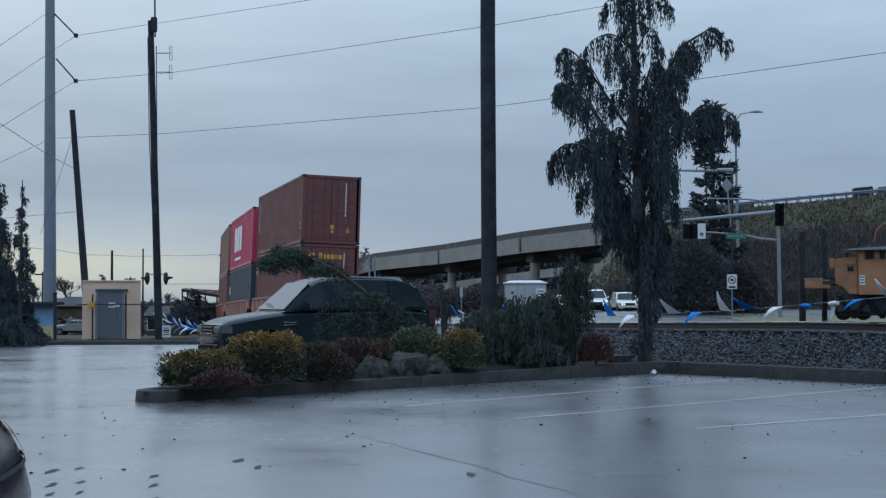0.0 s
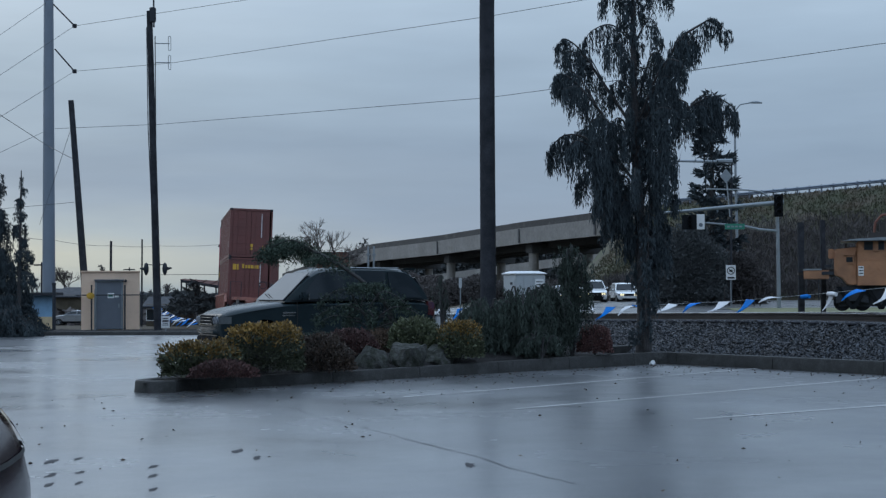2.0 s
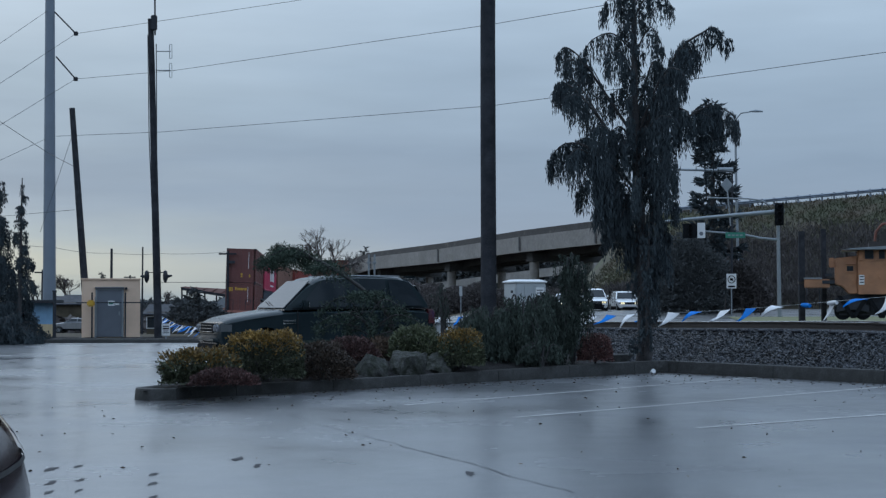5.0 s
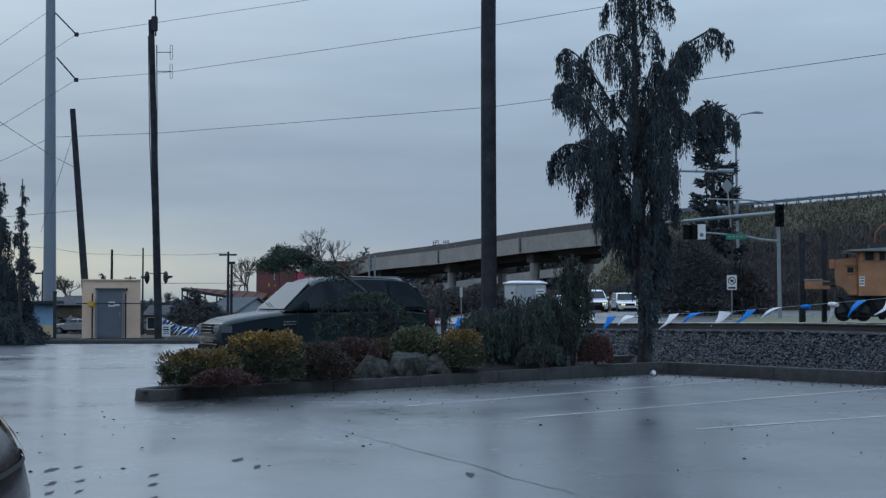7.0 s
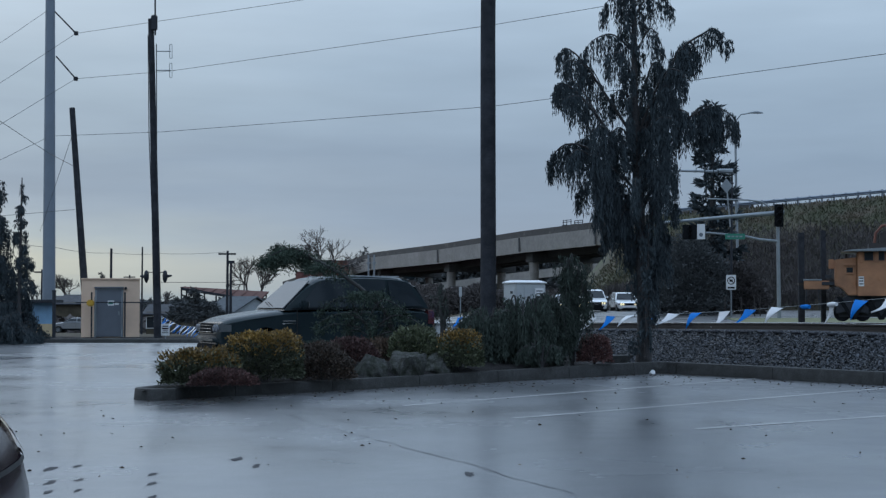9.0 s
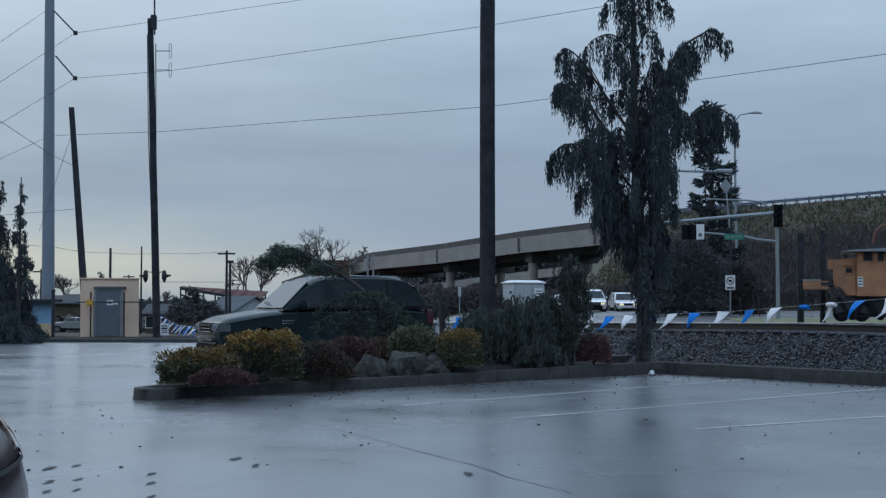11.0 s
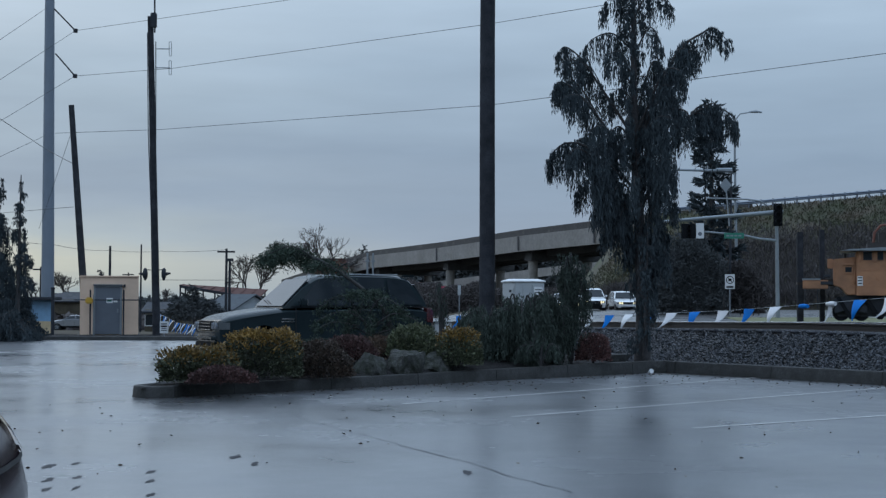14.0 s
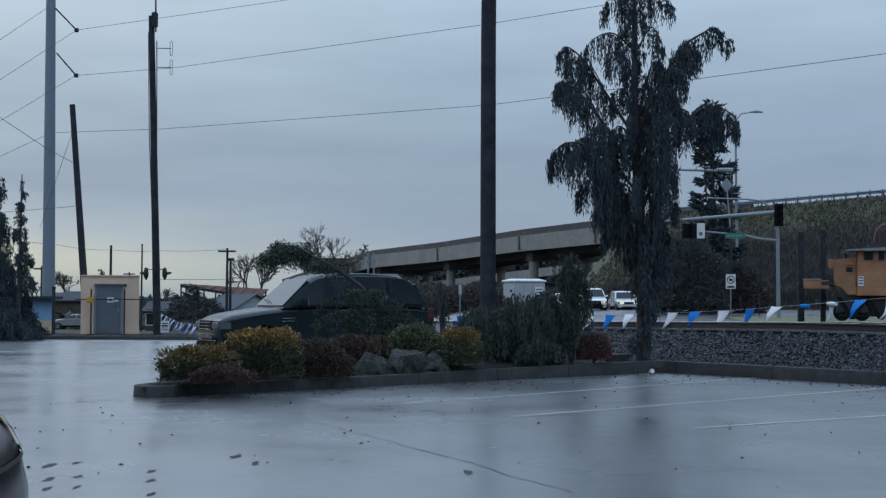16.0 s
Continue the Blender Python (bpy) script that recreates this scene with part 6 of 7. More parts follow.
# ---- equipment hut and yard ----
def make_shed():
    sh = thing("equipment_shed", at(-13.72, 63, -0.14, 12.3), "beige railway equipment hut with grey steel door", "shed")
    w, h = 2.357, 2.48
    part("wall", Build().box(-w / 2, w / 2, 0, 2.6, 0.04, h - 0.06), STUCCO, sh, bevel=0.015)
    part("roof", Build().box(-w / 2 - 0.025, w / 2 + 0.025, -0.05, 2.63, h - 0.06, h), STUCCO, sh, bevel=0.01)
    part("plinth", Build().box(-w / 2 - 0.1, w / 2 + 0.1, -0.15, 2.7, -0.25, 0.04), CONCRETE, sh, bevel=0.01)
    d = part("door", Build().box(-0.56, 0.443, -0.045, -0.001, 0.07, 2.007), DOOR_GREY, sh, "grey blue steel door", bevel=0.008)
    part("handle", Build().box(0.303, 0.373, -0.1, -0.045, 0.95, 1.12), GALV, d, bevel=0.01)
    part("door_frame", Build().box(-0.63, -0.56, -0.06, -0.002, 0.05, 2.077).box(0.443, 0.513, -0.06, -0.002, 0.05, 2.077).box(-0.56, 0.443, -0.06, -0.002, 2.007, 2.077), GALV, sh)
    part("rain_hood", Build().box(-0.653, 0.537, -0.16, -0.003, 2.077, 2.123), DOOR_GREY, sh)
    part("notice", Build().box(-0.117, 0.14, -0.052, -0.0455, 1.35, 1.56), MARK_WHITE, d)
    part("notice_print", Build().box(-0.093, 0.093, -0.056, -0.0525, 1.41, 1.51), SIGNAL_GREEN, d)
    part("door_notice", Build().box(0.163, 0.327, -0.052, -0.0455, 1.38, 1.46), MARK_WHITE, d)
    part("lamp", Build().box(0.56, 0.653, -0.18, 0.0, 2.007, 2.123), DARK_STEEL, sh, bevel=0.02)
    part("rail", Build().tube([(-1.4, -0.42, 1.48), (1.447, -0.42, 1.48)], 0.025, 6), DARK_STEEL, sh)
    for u in (-33, -27, 20, 25):
        part("gate_post", Build().tube([(0.023 * u, -0.42, -0.05), (0.023 * u, -0.42, 1.9 if u in (-33, 25) else 1.7)], 0.035, 8), GALV if u in (-27, 20) else DARK_STEEL, sh)
    part("valve_box", Build().box(-0.957, -0.653, -0.55, -0.3, 1.32, 1.58), MARK_YELLOW, sh, "yellow valve handle", bevel=0.05)


make_shed()


def make_yard():
    # painted hoarding with dark roof beside the conifers
    hd = thing("mural_panel", at(-18.381, 70, -0.4), "painted hoarding, blue over tan, under a dark canopy", "hoarding")
    part("lower_panel", Build().box(-0.622, 0.467, 0, 0.1, 0.15, 0.75), TARP_TAN, hd)
    part("upper_panel", Build().box(-0.622, 0.467, 0.003, 0.103, 0.75, 1.72), TARP_BLUE, hd)
    part("canopy", Build().box(-1.037, 0.726, -0.5, 1.0, 1.72, 1.86), DARK_STEEL, hd, bevel=0.02)
    part("sill", Build().box(-0.778, 0.674, -0.3, -0.05, 0.02, 0.14), WHITE_PAINT, hd, bevel=0.02)
    po = thing("fence_post", at(-15.289, 60, -0.1), "dark steel yard fence post", "post")
    part("shaft", Build().tube([(0, 0, -0.1), (0, 0, 1.867)], 0.07, 8), DARK_STEEL, po)
    part("cap", Build().disc((0, 0, 1.889), 0.09, 0.04, "z", 10), DARK_STEEL, po)
    # kerb and dark bed at the far edge of the lot
    k = thing("lot_kerb", Matrix.Identity(4), "low concrete kerb at the far edge of the lot", "kerb", kind="structure")
    for i in range(14):
        part("kerb_length", strip([(-40 + 2.5 * i, 51.2), (-38.75 + 2.5 * i, 51.2), (-37.512 + 2.5 * i, 51.2)], 0.18, -0.05, 0.13), CONCRETE, k, smooth=True)
    b = Build()
    nx, ny = 60, 12
    xs, ys = np.linspace(-45, -4.5, nx), np.linspace(51.35, 68, ny)
    b.add([(xx, yy, 0.10 - 0.017 * (yy - 51) + 0.07 * noise.noise((xx * 1.3, yy * 1.3, 0))) for yy in ys for xx in xs], [(j * nx + i, j * nx + i + 1, (j + 1) * nx + i + 1, (j + 1) * nx + i) for j in range(ny - 1) for i in range(nx - 1)])
    tagged(part("yard_bed", b, BARK_MULCH, smooth=True), "dark wet soil strip along the lot edge", "ground", kind="structure")
    # small notice on a stake
    n = thing("notice_sign", at(-10.547, 58, -0.02), "small white notice board with red print on a stake", "sign")
    part("board", Build().box(-0.16, 0.16, 0, 0.02, 0.107, 0.559), WHITE_PAINT, n, bevel=0.005)
    for k, (z0, z1, w) in enumerate(((0.44, 0.48, 0.11), (0.34, 0.40, 0.12), (0.27, 0.30, 0.10), (0.2, 0.23, 0.12))):
        part("print_bar", Build().box(-w, w, -0.004, -0.0005, z0, z1), CAR_RED if k == 1 else DARK_STEEL, n)
    part("stake", Build().box(-0.02, 0.02, 0.021, 0.05, -0.1, 0.43), GALV, n)
    # yard poles
    for u, top, d, arm in ((196, 440, 130, 0), (251, 437, 120, 0), (402, 444, 130, 1), (408, 462, 131, 0), (74, 477, 150, 1), (229, 487, 200, 1)):
        x, z0 = (u - 784) * d / 2700, land((u - 784) * d / 2700, d) - 0.3
        z1 = 1.4 + (533 - top) * d / 2700
        p = thing("yard_pole", at(x, d, z0), "dark wooden pole in the far yard" if not arm else "dark wooden pole with crossarm in the far yard", "pole", "poles of the far yard")
        part("shaft", Build().tube([(0, 0, 0), (0.03, 0, z1 - z0)], [0.14 if u != 251 else 0.09, 0.1 if u != 251 else 0.06], 8), TIMBER, p)
        if arm:
            part("crossarm", Build().box(-0.75, 0.75, -0.06, 0.06, z1 - z0 - 0.35, z1 - z0 - 0.2), TIMBER, p)
        if u == 402:
            part("bracket", Build().box(0.0, 0.62, -0.08, 0.08, z1 - z0 - 1.1, z1 - z0 - 0.85), DARK_STEEL, p)


make_yard()


def house(label, x, y, w, d, z0, eave, ridge, wall_m, roof_m, windows=(), rz=0.0):
    th = thing("house", at(x, y, z0, rz), label, "house")
    part("wall", Build().prism([(-d / 2, 0), (d / 2, 0), (d / 2, eave), (0, ridge - 0.1), (-d / 2, eave)], -w / 2, w / 2, "x"), wall_m, th)
    for s in (-1, 1):
        part("roof_slope", Build().loft([[(xx, s * (d / 2 + 0.4), eave - 0.25), (xx, 0, ridge), (xx, 0, ridge + 0.12), (xx, s * (d / 2 + 0.4), eave - 0.13)] for xx in (-w / 2 - 0.3, w / 2 + 0.3)]), roof_m, th)
    for wx, wz, ww, wh in windows:
        wn = part("window", Build().box(wx - ww / 2 - 0.06, wx + ww / 2 + 0.06, -d / 2 - 0.04, -d / 2 + 0.02, wz - 0.06, wz + wh + 0.06), WHITE_PAINT, th)
        part("pane", Build().box(wx - ww / 2, wx + ww / 2, -d / 2 - 0.05, -d / 2 - 0.03, wz, wz + wh), GLASS, wn)
    return th


def make_carport():
    """A single red brown roof plane on posts that falls to one side."""
    cp = thing("carport", Matrix.Identity(4), "open carport with sloping red brown roof on thin posts", "carport")
    near = [Vector((-26.3, 153, 2.62)), Vector((-18.4, 153, 1.35))]
    far = [Vector((-26.3, 156, 2.72)), Vector((-18.4, 161, 2.25))]
    up = Vector((0, 0, 0.14))
    part("roof", Build().loft([[tuple(a), tuple(b), tuple(b + up), tuple(a + up)] for a, b in zip(near, far)]), ROOF_RED, cp)
    for k in range(9):
        a, b = near[0].lerp(near[1], k / 8), far[0].lerp(far[1], k / 8)
        part("roof_seam", Build().tube([tuple(a + up), tuple(b + up)], 0.05, 5), ROOF_RED, cp)
    for f in (0.01, 0.22, 0.45, 0.7, 0.97):
        for e in (near, far):
            p = e[0].lerp(e[1], f)
            part("post", Build().box(p.x - 0.07, p.x + 0.07, p.y - 0.07, p.y + 0.07, land(p.x, p.y) - 0.2, p.z + 0.02), TIMBER, cp)
    part("fascia", Build().loft([[tuple(p + Vector((0, -0.06, -0.12))), tuple(p + Vector((0, 0, -0.12))), tuple(p + Vector((0, 0, 0.16))), tuple(p + Vector((0, -0.06, 0.16)))] for p in near]), TIMBER, cp)


make_carport()
house("pale grey cottage beyond the car", -18.5, 140, 3.6, 5, -1.7, 2.281, 3.422, WALL_GREY, ROOF_GREY, ((-0.8, 0.6, 0.8, 0.8),), -38)
house("brown shed with dark roof in the yard", -38.874, 164, 5.333, 5, -1.95, 3.2, 3.793, EARTH, DARK_STEEL, ((0.6, 0.9, 0.8, 0.7),))
house("far house with pale gable", -39.919, 172, 5, 5, -1.9, 3.022, 3.904, WALL_GREY, DARK_STEEL)
house("long low brown shed behind the hut", -22.844, 128, 3.111, 5, -1.3, 1.778, 2.311, EARTH, DARK_STEEL, ((-0.9, 0.5, 1.2, 0.9),))
# rust coloured cladding beyond the train
rb = thing("rust_shed", at(-19.056, 245, -2), "rust orange clad building beside the overpass end", "building")
part("wall", Build().box(-1.27, 3.63, 0, 6, 0, 7.933 + 1.8), RUST_ORANGE, rb)
part("roof", Build().box(-1.361, 3.72, -0.2, 6.2, 7.933 + 1.8, 7.933 + 2.0), ROOF_RED, rb)
for k in range(8):
    part("cladding_rib", Build().box(-1.18 + k * 0.6, -1.18 + k * 0.6 + 0.1, -0.08, 0.0, 0, 7.933 + 1.75), RUST_ORANGE, rb)

# lattice posts on the bridge end
for u in (652, 662):
    p = thing("sign_post", at((u - 784) * 0.0855, 231, 2.0), "pale bracket posts standing at the overpass end", "post", "posts at the overpass end")
    part("shaft", Build().box(-0.14, 0.14, -0.14, 0.14, 0, 6.4), GALV, p, bevel=0.02)
    part("bracket", Build().box(-0.3, 0.3, -0.2, 0.2, 5.0, 5.3), GALV, p, bevel=0.02)


# ---- portable lavatory ----
def make_toilet():
    d = 60.0
    th = thing("portable_toilet", pose(3.2, 60, 0.0, 0, 0, 24), "pale grey portable toilet with white roof", "portable toilet")
    w, h = 0.62, 0.222 + 1.86
    part("cabin", Build().box(-0.64, 0.64, -0.56, 0.56, 0.1, h), TOILET, th, bevel=0.03)
    part("roof", Build().loft([[(-0.70, -0.61, h), (0.70, -0.61, h), (0.70, 0.61, h), (-0.70, 0.61, h)], [(-0.70, -0.61, h + 0.05), (0.70, -0.61, h + 0.05), (0.70, 0.61, h + 0.05), (-0.70, 0.61, h + 0.05)], [(-0.5, -0.3, h + 0.13), (0.5, -0.3, h + 0.13), (0.5, 0.3, h + 0.13), (-0.5, 0.3, h + 0.13)]]), WHITE_PAINT, th, bevel=0.02)
    part("base", Build().box(-0.68, 0.68, -0.6, 0.6, 0, 0.1), DARK_STEEL, th)
    for x in (-0.63, -0.3, 0.1, 0.56):
        part("rib", Build().box(x, x + 0.06, -0.585, -0.56, 0.2, h - 0.1), TOILET, th)
    dr = part("door", Build().box(-0.665, -0.64, -0.45, 0.45, 0.2, h - 0.2), TOILET, th, bevel=0.01)
    part("latch", Build().box(-0.68, -0.665, -0.4, -0.25, 1.2, 1.32), DARK_STEEL, dr)
    part("vent", Build().box(-0.67, -0.642, -0.3, -0.1, h - 0.4, h - 0.3), DARK_STEEL, th)
    n = part("notice", Build().box(0.18, 0.55, -0.592, -0.562, 1.25, 1.9), WHITE_PAINT, th)
    for k in range(5):
        part("print_bar", Build().box(0.22, 0.51 - 0.05 * (k % 2), -0.596, -0.5925, 1.33 + 0.11 * k, 1.37 + 0.11 * k), CAR_GREY, n)


make_toilet()

# white cabinet behind the boulders and small post
wc = thing("utility_cabinet", at(0.025, 34, 0.0), "pale grey utility cabinet at the lot edge", "cabinet")
part("body", Build().box(-0.2, 0.2, 0, 0.3, 0.05, 0.896), TOILET, wc, bevel=0.02)
part("lid", Build().box(-0.22, 0.22, -0.02, 0.32, 0.896, 0.921), WHITE_PAINT, wc, bevel=0.008)
part("door", Build().box(-0.17, 0.17, -0.012, 0.0, 0.15, 0.846), WHITE_PAINT, wc, bevel=0.004)
mk = thing("marker_stake", at(0.024, 32.5, 0.0), "thin dark steel stake before the cabinet", "post")
part("shaft", Build().tube([(0, 0, 0), (0, 0, 1.25)], 0.02, 6), DARK_STEEL, mk)
part("cap", Build().disc((0, 0, 1.26), 0.03, 0.02, "z", 8), DARK_STEEL, mk)
cup = thing("paper_cup", pose((3.933, 28.855)[0], (3.933, 28.855)[1] - 0.05, 0.045, 70, 0, 20), "small crumpled white paper cup by the kerb", "litter")
part("cup", Build().tube([(0, 0, -0.05), (0, 0, 0.05)], [0.03, 0.042], 12), WHITE_PAINT, cup)
part("rim", Build().disc((0, 0, 0.052), 0.046, 0.005, "z", 12), WHITE_PAINT, cup)


ms = thing("lineside_marker", at(0.8, 70, 0.1), "narrow white marker board on a thin post by the track", "sign")
part("board", Build().box(-0.07, 0.07, 0, 0.03, 1.5, 1.95), TOILET, ms, bevel=0.008)
part("shaft", Build().box(-0.025, 0.025, 0.031, 0.07, -0.2, 1.9), GALV, ms)


# ---- traffic signal, signs, street lamp ----
def make_signal():
    d = 92.0
    s = thing("traffic_signal", Matrix.Identity(4), "grey signal mast with long arms and dark signal heads", "traffic signal")
    x0 = 20.206
    part("mast", Build().tube([(x0 + 0.05, d, 0.2), (x0, d, 6.613), (x0 - 0.02, d, 7.227)], [0.125, 0.1, 0.09], 12), GALV, s, smooth=True)
    part("upper_arm", Build().tube([(20.581, 92, 6.75), (17.241, 92, 6.477), (12.982, 92, 6.102)], [0.15, 0.12, 0.08], 10), GALV, s, smooth=True)
    part("lower_arm", Build().tube([(20.206, 92, 5.012), (19.116, 92, 5.114), (18.196, 92, 5.319), (15.538, 92, 5.557)], [0.09, 0.08, 0.07, 0.06], 8), GALV, s, smooth=True)
    part("lamp_arm", Build().tube([(19.695, 92, 7.09), (19.218, 92, 7.397), (18.434, 92, 7.499), (15.947, 92, 7.567)], [0.06, 0.055, 0.05, 0.04], 8), GALV, s, smooth=True)

    def head(u, v, w, hh):
        x, z = (u - 784) * d / 2700, 1.4 + (533 - v) * d / 2700
        w, hh = w * d / 2700, hh * d / 2700
        h = part("signal_head", Build().box(x - w / 2, x + w / 2, d - 0.28, d - 0.18, z - hh / 2, z + hh / 2), BLACK_PLASTIC, s, "black signal backplate", bevel=0.03)
        for k in (-1, 0, 1):
            part("visor", Build().disc((x, d - 0.36, z + k * hh * 0.3), hh * 0.13, 0.09, "y", 14, hh * 0.11), BLACK_PLASTIC, h)

    head(1378, 382, 16, 40)
    head(1220, 411, 26, 26)
    sg = part("lane_sign", Build().box(15.299, 15.776, d - 0.25, d - 0.2, 5.114, 6.034), WHITE_PAINT, s, bevel=0.01)
    part("arrow", Build().disc((15.538, d - 0.256, 5.387), 0.12, 0.004, "y", 16), DOOR_GREY, sg)
    ss = part("street_sign", Build().box(17.003, 18.196, d - 0.2, d - 0.15, 5.114, 5.455), SIGNAL_GREEN, s, "green street name board", bevel=0.01)
    for k in range(4):
        part("print_bar", Build().box(17.139 + 0.24 * k, 17.139 + 0.24 * k + 0.17, d - 0.206, d - 0.2015, 5.24, 5.33), GALV, ss)


make_signal()
tb = thing("turn_sign", at(18.133, 96, 0.4), "white square no-turn sign on a thin post", "road sign")
part("board", Build().box(-0.31, 0.31, 0, 0.03, 2.111 - 0.4, 3.036 - 0.4), WHITE_PAINT, tb, bevel=0.01)
part("ring", Build().disc((0, -0.006, 2.68 - 0.4), 0.25, 0.005, "y", 24, 0.20), CAR_RED, tb)
part("slash", Build().box(-0.22, 0.22, -0.012, -0.009, -0.02, 0.02).move(pose(0, 0, 2.28, 0, 45, 0)), CAR_RED, tb)
part("arrow", Build().box(-0.1, 0.1, -0.008, -0.002, 2.609 - 0.4, 2.751 - 0.4), BLACK_PLASTIC, tb)
part("plate_print", Build().box(-0.22, 0.22, -0.008, -0.002, 2.182 - 0.4, 2.289 - 0.4), BLACK_PLASTIC, tb)
part("shaft", Build().box(-0.03, 0.03, 0.03, 0.08, -0.1, 3.036 - 0.45), GALV, tb)


def make_street_lamp():
    d = 120.0
    s = thing("street_lamp", Matrix.Identity(4), "tall grey street lamp with curved arm", "street lamp")
    part("shaft", Build().tube([(23.244, 120, 1.089), (23.111, 120, 9.533), (23.067, 120, 14.644), (23.156, 120, 15.667), (23.511, 120, 16.111), (24.356, 120, 16.244)], [0.13, 0.1, 0.08, 0.06, 0.05, 0.045], 8), GALV, s, smooth=True)
    part("lamp_head", Build().tube([(24.178, 120, 16.244), (24.756, 120, 16.289), (25.244, 120, 16.244)], [0.05, 0.11, 0.06], 8), GALV, s, smooth=True)
    s2 = thing("far_signal_arm", Matrix.Identity(4), "further mast arm with diamond sign", "traffic signal")
    part("arm", Build().tube([(20.101, 106, 10.39), (16.332, 106, 10.469)], [0.11, 0.08], 8), GALV, s2, smooth=True)
    part("lamp_head", Build().tube([(19.08, 106, 10.469), (20.179, 106, 10.43)], [0.14, 0.2], 8), GALV, s2, smooth=True)
    part("shaft", Build().tube([(19.983, 106, 0.34), (20.14, 106, 10.39)], [0.1, 0.06], 8), DARK_STEEL, s2)
    x, y, z = (19.654, 105.5, 9.371)
    part("diamond_sign", Build().loft([[(x - 0.42, yy, z), (x, yy, z - 0.52), (x + 0.42, yy, z), (x, yy, z + 0.52)] for yy in (y, y + 0.04)]), GALV, s2, "grey back of a diamond sign")
    part("sign_post", Build().tube([(19.908, 105.6, 6.524), (19.712, 105.6, 8.948)], 0.05, 6), GALV, s2)


make_street_lamp()
for u, v, w in ((1418, 412, 0.3), (1457, 408, 0.24)):
    p = thing("timber_post", at((u - 784) * 78 / 2700, 78, 0.2), "tall dark timber post beside the work car", "post", "posts beside the work car")
    part("shaft", Build().box(-w / 2, w / 2, -w / 2, w / 2, 0, (533 - v) * 78 / 2700 + 1.2), TIMBER, p, bevel=0.03)
    part("collar", Build().box(-w / 2 - 0.02, w / 2 + 0.02, -w / 2 - 0.02, w / 2 + 0.02, 2.0, 2.12), STEEL_RUST, p)
for u in (1335, 1345, 1312, 1283):
    p = thing("fence_stake", at((u - 784) * 100 / 2700, 100, 0.4), "thin rusty stake at the road edge", "post", "stakes at the road edge")
    part("shaft", Build().box(-0.025, 0.025, -0.025, 0.025, 0, 1.25), STEEL_RUST, p)
    part("cap", Build().box(-0.035, 0.035, -0.035, 0.035, 1.25, 1.29), STEEL_RUST, p)


# ---- orange railway work car ----
def make_work_car():
    d = 75.0
    w = thing("railway_work_car", pose(19.25, d, 0, 0, 0, -14) @ pose(-19.25, -d, 0), "faded orange railway work car with dark trucks", "railway car")
    X_ = lambda u: (u - 784) * d / 2700
    Z_ = lambda v: 1.4 + (533 - v) * d / 2700
    nose = part("nose_cab", Build().prism([(X_(1477), Z_(460)), (X_(1516), Z_(456)), (X_(1516), Z_(523)), (X_(1500), Z_(523)), (X_(1490), Z_(510)), (X_(1477), Z_(506))], d - 0.1, d + 2.6), CABOOSE, w, bevel=0.04)
    wn = part("window", Build().box(X_(1495), X_(1511), d - 0.16, d - 0.1, Z_(486), Z_(471)), CABOOSE, nose, bevel=0.02)
    part("pane", Build().box(X_(1497.5), X_(1508.5), d - 0.165, d - 0.15, Z_(483), Z_(474)), GLASS, wn)
    part("stack", Build().tube([(X_(1497), d + 0.5, Z_(458)), (X_(1497), d + 0.5, Z_(449))], 0.07, 8), STEEL_RUST, nose)
    part("lamp_box", Build().box(X_(1467), X_(1477), d + 0.2, d + 0.7, Z_(476), Z_(459)), CABOOSE, w, bevel=0.03)
    main = part("main_cab", Build().prism([(X_(1516), Z_(446)), (X_(1690), Z_(446)), (X_(1690), Z_(523)), (X_(1516), Z_(523))], d - 0.3, d + 2.8), CABOOSE, w, bevel=0.05)
    part("roof", Build().prism([(X_(1488), Z_(446)), (X_(1505), Z_(443)), (X_(1560), Z_(440)), (X_(1700), Z_(440)), (X_(1700), Z_(446))], d - 0.7, d + 3.1), GALV, w, bevel=0.02)
    for u0, u1 in ((1528, 1543), (1551, 1562), (1572, 1600), (1612, 1640)):
        q = part("window", Build().box(X_(u0), X_(u1), d - 0.34, d - 0.3, Z_(462), Z_(447)), DARK_STEEL, main, bevel=0.01)
        part("pane", Build().box(X_(u0) + 0.05, X_(u1) - 0.05, d - 0.35, d - 0.335, Z_(460), Z_(449)), GLASS, q)
    n = part("notice", Build().box(X_(1518), X_(1527), d - 0.315, d - 0.301, Z_(507), Z_(490)), WHITE_PAINT, main)
    for k in range(3):
        part("print_bar", Build().box(X_(1519), X_(1526), d - 0.319, d - 0.3155, Z_(504 - 5 * k), Z_(502 - 5 * k)), DARK_STEEL, n)
    for v in (480, 508):
        part("rivet_strip", Build().box(X_(1517), X_(1690), d - 0.312, d - 0.3, Z_(v), Z_(v - 1.4)), CABOOSE, main)
    plat = part("end_platform", Build().box(X_(1424), X_(1468), d + 0.0, d + 2.4, Z_(512), Z_(497)), CABOOSE, w, bevel=0.02)
    part("step_plate", Build().box(X_(1423), X_(1455), d - 0.02, d + 2.42, Z_(496.5), Z_(494)), GALV, plat)
    part("drawbar", Build().box(X_(1455), X_(1480), d + 0.9, d + 1.5, Z_(508), Z_(495)), STEEL_RUST, w)
    for u in (1428, 1450):
        part("ladder_rail", Build().tube([(X_(u), d, Z_(550)), (X_(u), d, Z_(512))], 0.025, 6), DARK_STEEL, plat)
    part("underframe", Build().prism([(X_(1500), Z_(524)), (X_(1690), Z_(524)), (X_(1690), Z_(561)), (X_(1484), Z_(561)), (X_(1476), Z_(532))], d + 0.1, d + 2.3), DARK_STEEL, w)
